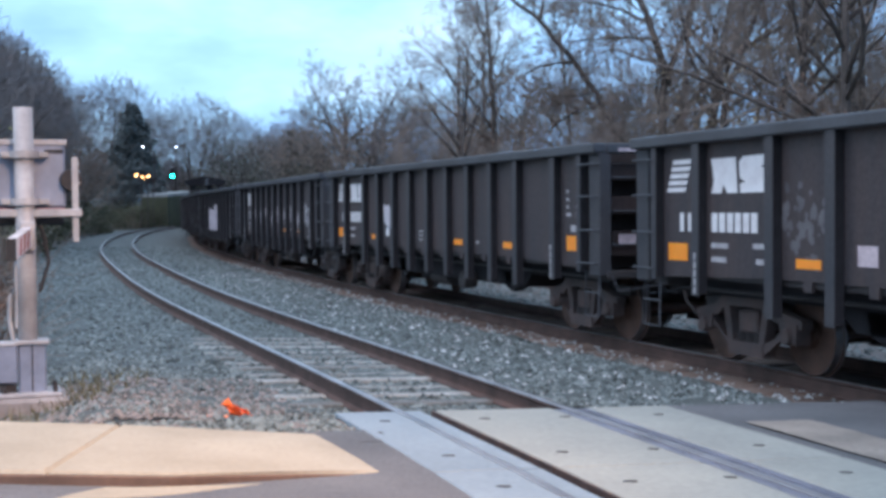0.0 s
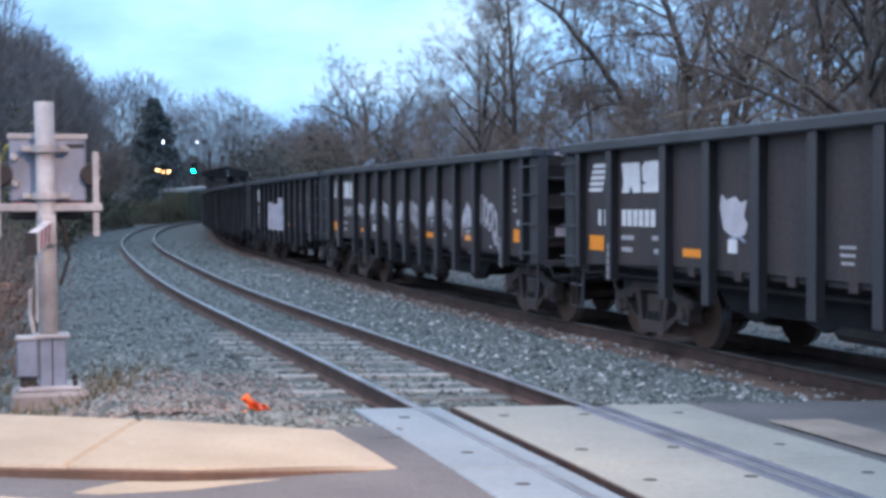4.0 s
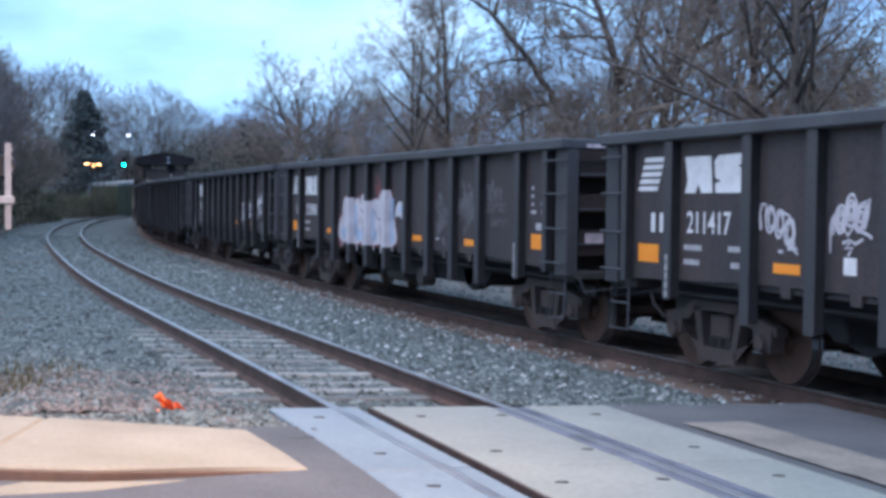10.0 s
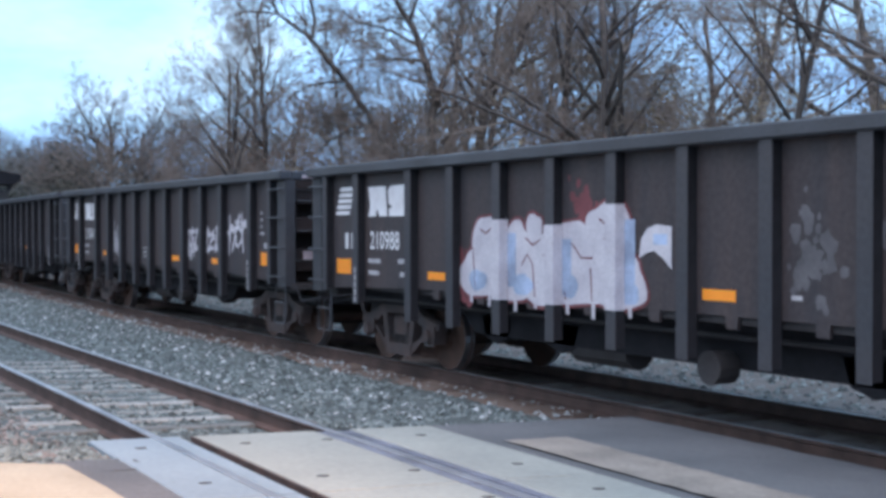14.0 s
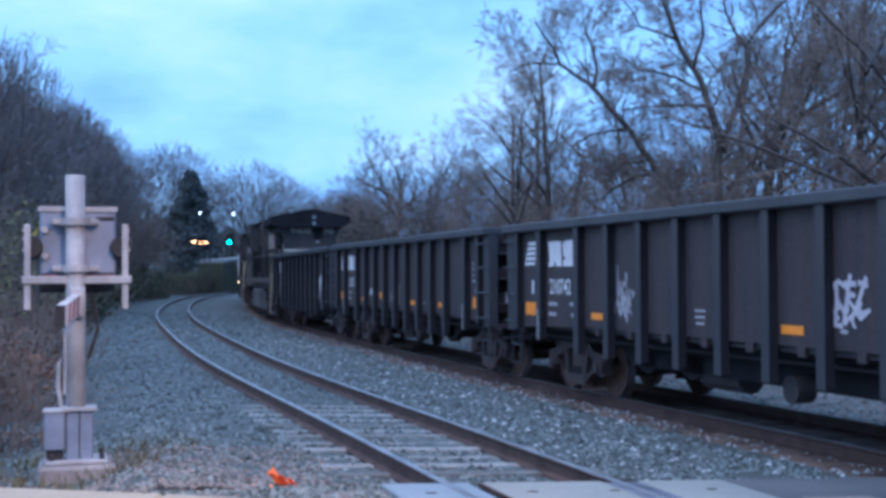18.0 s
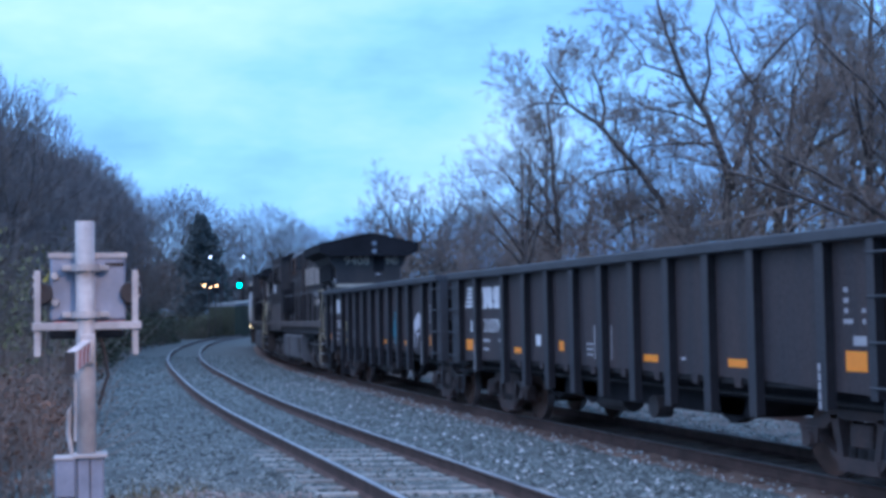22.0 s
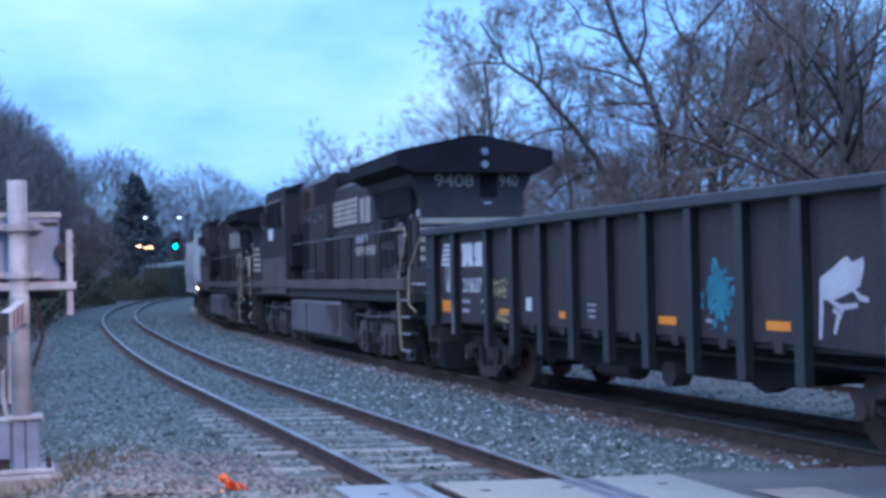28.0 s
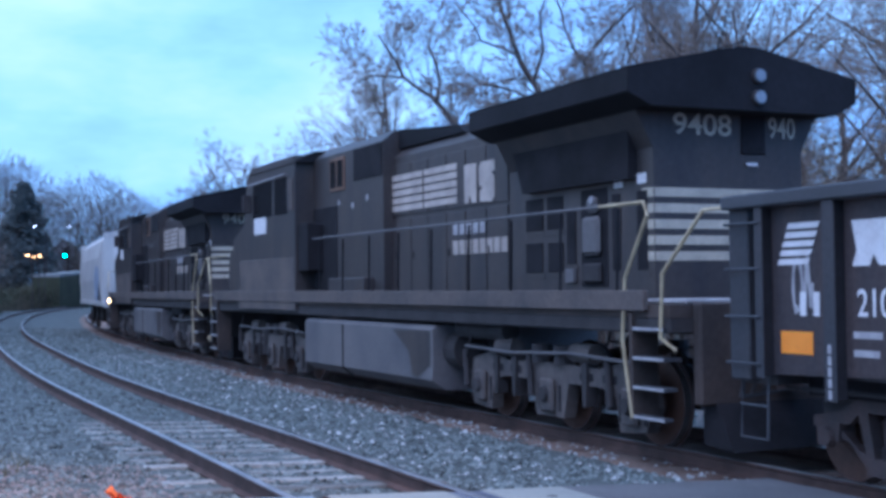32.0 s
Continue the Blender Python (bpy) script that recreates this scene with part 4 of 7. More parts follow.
def tag_scribble(car, x, z, w, h, seed, material, name="spray_tag", width=0.045, loops=5, slant=0.0, label=""):
    """Looping letters of a sprayed tag, as one ribbon over another."""
    rng = random.Random(seed)
    bm = bmesh.new()
    n = loops
    for k in range(n):
        cx = x + w * (0.5 - (k + 0.5) / n)
        top = z + h / 2 - slant * k / n + rng.uniform(-0.06, 0.06) * h
        low = z - h / 2 - slant * k / n + rng.uniform(-0.08, 0.1) * h
        lw = w / n
        shape = rng.choice(("arch", "loop", "zig"))
        pts = []
        for i in range(13):
            u = i / 12
            if shape == "arch":
                px, pz = cx + lw * (0.45 - 0.9 * u), low + (top - low) * math.sin(math.pi * (0.08 + 0.84 * u)) ** 0.6
            elif shape == "loop":
                a = -1.2 + 6.6 * u
                px, pz = cx + lw * 0.45 * math.cos(a), (top + low) / 2 + (top - low) / 2 * math.sin(a) * (1 - 0.2 * u)
            else:
                px, pz = cx + lw * (0.4 - 0.8 * u), low + (top - low) * (0.5 + 0.5 * math.cos(3.14 * (1 + 2.5 * u)))
            pts.append((px, pz))
        b2 = stroke(pts, width, SIDE + 0.0025 + 0.0006 * k, seed + k)
        tmp = bpy.data.meshes.new("tmp")
        b2.to_mesh(tmp)
        b2.free()
        bm.from_mesh(tmp)
        bpy.data.meshes.remove(tmp)
    me = bpy.data.meshes.new(name)
    bm.to_mesh(me)
    bm.free()
    return tagged(part(name, me, material, car), label or "sprayed scrawl", kind="stuff")


def tag_strokes(car, x, z, lines, width, material, label="", name="spray_tag"):
    """Several sprayed lines as one tag; each line is a list of (right, up) from its middle."""
    bm = bmesh.new()
    for k, pts in enumerate(lines):
        b2 = stroke([(x - u, z + v) for u, v in pts], width, SIDE + 0.0025 + 0.0005 * k, k)
        tmp = bpy.data.meshes.new("tmp")
        b2.to_mesh(tmp)
        b2.free()
        bm.from_mesh(tmp)
        bpy.data.meshes.remove(tmp)
    me = bpy.data.meshes.new(name)
    bm.to_mesh(me)
    bm.free()
    return tagged(part(name, me, material, car), label or "sprayed scrawl", kind="stuff")


def ring(cu, cv, ru, rv, lean=0.0, a0=0.0, a1=6.4, n=14):
    out = []
    for i in range(n + 1):
        a = a0 + (a1 - a0) * i / n
        v = rv * math.sin(a)
        out.append((cu + ru * math.cos(a) + lean * v, cv + v))
    return out


def tag_falling(w, h, seed):
    """Tall narrow joined loops that step down to the right and end in a hooked scrawl."""
    rng = random.Random(seed)
    lines = [[(-0.52 * w, 0.5 * h), (-0.5 * w, 0.2 * h), (-0.45 * w, -0.06 * h)],
             [(-0.42 * w, -0.04 * h), (-0.46 * w, 0.3 * h), (-0.42 * w, 0.46 * h), (-0.33 * w, 0.47 * h), (-0.29 * w, 0.38 * h), (-0.33 * w, 0.2 * h)]]
    for k, (u, v) in enumerate(((-0.2, 0.16), (0.03, 0.08), (0.27, -0.08))):
        lines.append(ring(w * u, h * v, w * rng.uniform(0.1, 0.12), h * rng.uniform(0.24, 0.29), 0.06, 0.0, 6.3, 18))
        lines.append(ring(w * (u + 0.02), h * (v + 0.02), w * 0.06, h * 0.19, 0.06, 0.4, 5.6, 12))
    lines.append([(0.1 * w, 0.32 * h), (0.25 * w, 0.25 * h), (0.38 * w, 0.12 * h), (0.42 * w, -0.1 * h), (0.36 * w, -0.34 * h), (0.28 * w, -0.36 * h)])
    lines.append([(0.2 * w, -0.3 * h), (0.3 * w, -0.24 * h), (0.42 * w, -0.3 * h), (0.4 * w, -0.42 * h), (0.5 * w, -0.5 * h)])
    if seed % 4 > 1:
        lines.append([(0.02 * w, -0.46 * h), (0.14 * w, -0.46 * h)])
        lines.append([(0.25 * w, -0.4 * h), (0.5 * w, -0.39 * h)])
    return lines


def tag_rising(w, h, seed):
    """A stem and a fan of close petals that rise to a peak, with a small scrawl below."""
    rng = random.Random(seed)
    lines = [[(-0.5 * w, -0.42 * h), (-0.5 * w, 0.0), (-0.46 * w, 0.16 * h)], [(-0.42 * w, 0.2 * h), (-0.44 * w, -0.14 * h)], [(-0.36 * w, 0.26 * h), (-0.36 * w, -0.08 * h)]]
    for u, v, lean in ((-0.26, 0.12, 0.05), (-0.02, 0.26, 0.05), (0.22, 0.16, 0.25)):
        for q in (1.0, 0.68, 0.36):
            lines.append(ring(w * u, h * v, w * 0.13 * q, h * rng.uniform(0.22, 0.27) * q, lean, 0.0, 6.3, 14))
    lines.append([(0.3 * w, 0.38 * h), (0.4 * w, 0.44 * h), (0.38 * w, 0.2 * h), (0.3 * w, -0.02 * h)])
    lines.append([(-0.2 * w, 0.02 * h), (-0.08 * w, -0.14 * h), (0.06 * w, 0.02 * h), (0.2 * w, -0.06 * h), (0.36 * w, -0.1 * h), (0.48 * w, -0.16 * h)])
    lines.append([(-0.2 * w, -0.26 * h), (-0.04 * w, -0.2 * h), (0.1 * w, -0.26 * h), (0.28 * w, -0.18 * h)])
    lines.append([(-0.02 * w, -0.24 * h), (-0.14 * w, -0.34 * h), (0.04 * w, -0.32 * h), (-0.06 * w, -0.46 * h)])
    return lines


def tag_blocks(w, h, seed, n=3):
    """A crowded scrawl of thick slanted strokes that cross one another."""
    rng = random.Random(seed)
    lines = []
    for k in range(n):
        u = w * (-0.5 + (k + 0.3) / n)
        tilt = rng.uniform(-0.12, 0.22) * w
        lines.append([(u - tilt, -0.4 * h + rng.uniform(-0.1, 0.16) * h), (u + rng.uniform(-0.04, 0.04) * w, 0.05 * h), (u + tilt, 0.44 * h + rng.uniform(-0.16, 0.1) * h)])
        for j in range(3):
            v = h * rng.uniform(-0.4, 0.4)
            lines.append([(u - rng.uniform(0.02, 0.12) * w, v), (u + rng.uniform(0.05, 0.16) * w, v + rng.uniform(-0.12, 0.16) * h), (u + rng.uniform(0.2, 0.34) * w, v - rng.uniform(-0.1, 0.18) * h)])
        lines.append(ring(u + 0.1 * w, rng.uniform(-0.2, 0.2) * h, 0.09 * w, 0.16 * h, 0.3, rng.uniform(0, 3), rng.uniform(4, 7), 9))
    return lines


def blob(cx, cz, rx, rz, y, seed, n=30, power=1.0):
    rng = random.Random(seed)
    a, b = rng.uniform(0, 6), rng.uniform(0, 6)
    pts = []
    for i in range(n):
        t = 2 * math.pi * i / n
        r = 1 + 0.07 * math.sin(3 * t + a) + 0.05 * math.sin(5 * t + b)
        c, s = math.cos(t), math.sin(t)
        pts.append((cx + rx * r * math.copysign(abs(c) ** power, c), cz + rz * r * math.copysign(abs(s) ** power, s)))
    return painted(pts, y, 1, 0.002)


def spray_mist(car, x, z, w, h, seed, material, count=60, size=0.06, label=""):
    """Worn flecks of old paint."""
    rng = random.Random(seed)
    verts, faces = [], []
    for k in range(count):
        cx, cz = x + rng.gauss(0, w / 3.2), z + rng.gauss(0, h / 3.2)
        r = size * rng.uniform(0.3, 1.2)
        n = 7
        b0 = len(verts)
        for i in range(n):
            t = 2 * math.pi * i / n
            q = r * rng.uniform(0.6, 1.2)
            verts.append((cx + q * math.cos(t), SIDE + 0.0022 + 0.00004 * k, cz + q * 1.3 * math.sin(t)))
        faces.append(tuple(range(b0 + n - 1, b0 - 1, -1)))
    return tagged(part("faded_tag", mesh_from("faded_tag", verts, faces, material), None, car), label or "flecks of faded spray paint", kind="stuff")


FACE = Matrix(((-1, 0, 0, 0), (0, 0, 1, 0), (0, 1, 0, 0), (0, 0, 0, 1)))


def on_side(x, y, z):
    return Matrix.Translation((x, y, z)) @ FACE


def number(car, digits, bars=False):
    if bars:
        for k in range(6):
            part("number_bar", painted(rect(5.37 - 0.165 * k, 1.725, 0.125, 0.22), SIDE + 0.002), M_WHITE, car)
    else:
        lettering(digits, 0.335, M_WHITE, car, on_side(4.96, SIDE + 0.0035, 1.725), "car_number", "white stencilled car number", 0.86)
    for k in range(2):
        part("number_bar", painted(rect(6.12 - 0.19 * k, 1.725, 0.085, 0.22), SIDE + 0.002), M_WHITE, car)


TRAIN_CURVE = [5.187909383112048e-07, -5.819766779464177e-05, 0.0019020882101791216, -0.014829215429553032, -3.0955082554924456, 2.96]
CAR_PITCH = 15.253


TRIM_T = [0, 3, 8, 12, 16, 20.5, 25.5, 28.5, 31, 32]
TRIM_S = [-0.02, 0.0, 0.02, 0.03, 0.03, 0.0, -0.08, -0.05, 0.06, 0.07]


def run(t):
    """How far the first car's stripes stand along the line; the train comes nearer."""
    u = (t - 16) / 16
    return float(np.polyval(TRAIN_CURVE, t)) - 0.358 - 0.0706 * u + 0.039 * u * u + float(np.interp(t, TRIM_T, TRIM_S))


TRAIN = []      # (thing, distance of its middle behind the first car's stripes, half truck spacing, wheelsets, wheel radius)


def build_train_cars():
    first, _ = build_gondola()
    cars = [first] + [copy_thing(first, Matrix.Identity(4)) for _ in range(6)]
    looks = ["with faint worn tags", "with a small white tag by its stencils", "with a row of white sprayed tags", "with large white sprayed bubble shapes",
             "with pale scribbled tags", "with almost no tags", "with teal and white sprayed tags"]
    digits = ["", "", "211417", "210988", "210742", "210379", "210637"]
    for j, car in enumerate(cars):
        tagged(car, "black ribbed coal car " + looks[j], "gondola car", "cars of the coal train")
        number(car, digits[j], not digits[j])
        TRAIN.append((car, j * CAR_PITCH - 6.1, 5.5, [o for o in car.children_recursive if o.name.startswith("wheelset")], 0.457))
    a, b, c, d, e, f, g = cars
    spray_mist(a, 3.7, 1.75, 0.8, 0.6, 3, M_TAGGREY, 50, 0.06, "faded grey paint flecks")
    spray_mist(a, 1.5, 1.8, 0.8, 0.7, 4, M_TAGGREY, 50, 0.06, "faded grey paint flecks")
    part("reflective_patch", painted(rect(2.6, 1.42, 0.3, 0.2), SIDE + 0.002), M_PINK, a, "pale reflective patch")
    part("spray_tag", painted([(2.9, 1.88), (2.86, 2.02), (2.76, 1.95), (2.56, 1.99), (2.46, 1.92), (2.32, 1.95), (2.38, 1.76), (2.3, 1.68), (2.36, 1.56), (2.5, 1.52), (2.66, 1.54), (2.82, 1.62)], SIDE + 0.002), M_TAGWHITE, b, "white sprayed crown-like patch")
    tag_strokes(b, 2.56, 1.6, [[(-0.2, 0.02), (0.0, 0.06), (0.16, 0.0)], [(-0.1, -0.1), (0.05, -0.06), (0.2, -0.12)], [(-0.12, 0.14), (0.1, 0.16)]], 0.03, M_TAGBLUE, "pale blue shading strokes")
    part("stencil_bar", painted(rect(2.62, 1.42, 0.2, 0.16), SIDE + 0.002), M_WHITE, b)
    tags = ((3.7, 1.71, 0.66, 0.5), (2.59, 1.74, 0.6, 0.58), (1.56, 1.7, 0.68, 0.56), (0.45, 1.65, 0.62, 0.68), (-0.61, 1.6, 0.72, 0.8), (-1.71, 1.74, 0.66, 0.6), (-2.78, 1.62, 0.78, 0.78), (-3.8, 1.58, 0.62, 0.68), (-4.9, 1.62, 0.95, 0.95))
    for k, (x, z, w, h) in enumerate(tags):
        tag_strokes(c, x, z, tag_rising(w, h, 30 + k) if k % 2 else tag_falling(w, h, 30 + k), 0.03, M_TAGWHITE, "white sprayed tag of looping letters")
    part("stencil_bar", painted(rect(2.6, 1.38, 0.18, 0.16), SIDE + 0.002), M_WHITE, c)
    # the bubble piece: dull red rim, white body over panels and ribs, pale blue shading
    shapes = ((2.5, 1.37, 0.46, 0.27), (2.28, 1.78, 0.37, 0.27), (1.8, 1.36, 0.42, 0.26), (1.72, 1.76, 0.2, 0.22), (1.38, 1.88, 0.15, 0.18), (1.32, 1.6, 0.26, 0.24), (1.2, 1.34, 0.46, 0.25),
              (0.8, 1.72, 0.42, 0.27), (0.56, 1.37, 0.46, 0.27), (0.05, 1.84, 0.36, 0.33), (0.12, 1.55, 0.4, 0.26), (-0.08, 1.37, 0.46, 0.27))
    spray_mist(d, 2.9, 1.35, 0.34, 0.5, 5, M_TAGRED, 60, 0.07, "dull red overspray")
    spray_mist(d, 0.45, 2.05, 0.3, 0.4, 6, M_TAGRED, 40, 0.07, "dull red overspray")
    for k, (x, z, rx, rz) in enumerate(shapes):
        part("tag_rim", blob(x, z, rx + 0.035, rz + 0.035, SIDE + 0.0022 + 0.0002 * k, 50 + k, 34, 0.75), M_TAGRED, d)
    for k, (x, z, rx, rz) in enumerate(shapes):
        part("tag_fill", blob(x, z, rx, rz, SIDE + 0.006 + 0.0003 * k, 50 + k, 34, 0.75), M_TAGWHITE, d, "white sprayed bubble shape")
    part("tag_fill", painted([(-0.44, 1.62), (-0.47, 1.8), (-0.56, 1.9), (-0.7, 1.94), (-0.92, 1.92), (-0.92, 1.52), (-0.8, 1.62), (-0.66, 1.69), (-0.54, 1.66)], SIDE + 0.006), M_TAGWHITE, d, "white sprayed tooth shape")
    part("tag_line", painted(rect(-0.76, 1.8, 0.2, 0.1), SIDE + 0.0095), M_TAGBLUE, d)
    for x, z0, z1 in ((1.99, 1.1, 2.0), (0.93, 1.1, 1.94), (-0.13, 1.1, 2.14)):
        part("tag_fill", prism([(x - 0.09, SIDE + 0.012), (x + 0.09, SIDE + 0.012), (x + 0.085, SIDE + 0.126), (x - 0.085, SIDE + 0.126)], z0, z1, "z"), M_TAGWHITE, d, "white spray over the rib")
        part("tag_shade", painted(rect(x - 0.17, (z0 + z1) / 2, 0.16, z1 - z0 - 0.3), SIDE + 0.0105), M_TAGBLUE, d)
    for x, z in ((2.55, 1.3), (1.6, 1.28), (0.75, 1.3), (-0.25, 1.27)):
        part("tag_shade", blob(x, z, 0.2, 0.12, SIDE + 0.0105, int(x * 10) + 90, 20), M_TAGBLUE, d)
    lines = ([(2.62, 1.16), (2.63, 1.4), (2.66, 1.66)], [(1.98, 1.16), (1.96, 1.5), (1.9, 1.72), (1.98, 1.86)], [(1.62, 1.5), (1.5, 1.62), (1.4, 1.5), (1.36, 1.16)],
             [(1.2, 1.62), (1.0, 1.55), (0.82, 1.42), (0.78, 1.16)], [(1.1, 1.86), (0.9, 1.7), (0.66, 1.74), (0.5, 1.6), (0.3, 1.6)], [(0.34, 1.5), (0.32, 1.16)], [(1.55, 1.8), (1.4, 1.72), (1.25, 1.78)],
             [(0.2, 2.0), (0.05, 1.92), (-0.1, 2.0)], [(0.12, 1.8), (-0.16, 1.78)], [(2.5, 1.9), (2.38, 1.84), (2.26, 1.9)])
    for k, pts in enumerate(lines):
        part("tag_line", stroke(pts, 0.02, SIDE + 0.0125, k), M_TAGRED, d)
    for k, x in enumerate((2.7, 2.3, 1.75, 1.35, 0.75, 0.3, -0.3)):
        part("tag_drip", painted(rect(x, 1.08, 0.05, 0.1 + 0.05 * (k % 3)), SIDE + 0.0066), M_TAGWHITE, d)
    spray_mist(d, -2.65, 1.75, 0.5, 0.6, 8, M_TAGGREY, 60, 0.06, "faded grey paint flecks")
    spray_mist(d, -3.75, 1.85, 0.6, 0.6, 9, M_TAGGREY, 90, 0.06, "faded grey paint flecks")
    spray_mist(d, -4.7, 2.05, 0.5, 0.2, 10, M_TAGGREY, 30, 0.05, "faint chalk marks")
    tag_scribble(d, -4.8, 1.86, 0.75, 0.14, 47, M_TAGGREY, width=0.02, loops=6, label="faint chalk scribble")
    tag_scribble(d, -4.95, 1.64, 0.6, 0.12, 48, M_TAGGREY, width=0.02, loops=5)
    tag_strokes(e, 2.65, 1.66, tag_blocks(0.55, 0.82, 60, 2), 0.055, M_TAGPALE, "pale grey sprayed scribble")
    spray_mist(e, 2.65, 1.55, 0.4, 0.4, 61, M_STEN, 50, 0.05)
    for k, (x, z, w, h) in enumerate(((-2.6, 1.62, 0.6, 0.58), (-3.7, 1.68, 0.72, 0.5), (-4.95, 1.78, 0.95, 0.86))):
        tag_strokes(e, x, z, tag_blocks(w, h, 63 + k, 3), 0.055, M_TAGWHITE, "pale sprayed blocky scribble tag")
    part("stencil_bar", painted(rect(2.6, 1.5, 0.22, 0.18), SIDE + 0.002), M_WHITE, f)
    part("stencil_bar", painted(rect(0.3, 1.5, 0.03, 0.5), SIDE + 0.002), M_STEN, f)
    part("stencil_bar", painted(rect(-0.3, 1.5, 0.03, 0.5), SIDE + 0.002), M_STEN, f)
    part("reflective_patch", painted(rect(1.6, 1.42, 0.2, 0.16), SIDE + 0.002), M_ORANGE, f, "orange reflective patch")
    tag_strokes(g, 3.75, 1.68, tag_blocks(0.56, 0.3, 80, 3), 0.03, M_TAGYELLOW, "ochre sprayed scribble")
    tag_strokes(g, 3.65, 1.22, tag_blocks(0.5, 0.2, 85, 3), 0.03, M_TAGYELLOW, "ochre sprayed scribble")
    part("stencil_bar", painted(rect(2.6, 1.45, 0.2, 0.2), SIDE + 0.002), M_WHITE, g)
    spray_mist(g, -2.74, 1.64, 0.42, 0.46, 81, M_TAGTEAL, 150, 0.05, "teal sprayed patch")
    tag_strokes(g, -2.74, 1.64, [[(-0.3, 0.02), (-0.1, 0.2), (0.02, 0.28)], [(0.02, 0.24), (-0.06, 0.0), (0.1, -0.16), (0.26, -0.14)], [(-0.2, -0.24), (-0.1, 0.1)], [(0.1, 0.18), (0.3, 0.17)], [(0.0, -0.24), (0.12, -0.14), (0.18, -0.24)]], 0.035, M_TAGTEAL, "teal sprayed strokes")
    part("spray_tag", painted([(-4.6, 1.82), (-4.8, 1.91), (-4.93, 1.99), (-5.02, 2.02), (-5.09, 1.96), (-5.26, 2.01), (-5.27, 1.91), (-5.2, 1.73), (-5.05, 1.67), (-4.9, 1.62), (-4.75, 1.58), (-4.62, 1.6)], SIDE + 0.002), M_TAGWHITE, g, "white sprayed flame-like patch")
    for pts in ([(-4.6, 1.8), (-4.6, 1.5), (-4.57, 1.2)], [(-5.1, 1.7), (-5.2, 1.62), (-5.32, 1.6)], [(-4.72, 1.6), (-4.9, 1.52), (-5.16, 1.55)], [(-4.95, 1.52), (-4.86, 1.42), (-4.8, 1.26)], [(-4.78, 1.5), (-4.92, 1.44)]):
        part("tag_line", stroke(pts, 0.055, SIDE + 0.004), M_TAGWHITE, g)
    for pts in ([(-4.85, 1.85), (-4.9, 1.7)], [(-5.0, 1.9), (-5.02, 1.74)], [(-5.15, 1.88), (-5.12, 1.76)]):
        part("tag_line", stroke(pts, 0.04, SIDE + 0.0055), M_TAGBLUE, g)
    for x in (0.05, -0.18):
        part("stencil_bar", painted(rect(x, 1.5, 0.03, 0.42), SIDE + 0.002), M_TAGGREY, g)
    part("reflective_patch", painted(rect(1.42, 1.31, 0.2, 0.1), SIDE + 0.002), M_ORANGE, g, "small orange reflective patch")
    tag_scribble(g, 6.12, 1.9, 0.3, 0.5, 86, M_STEN, width=0.04, loops=2)


build_train_cars()


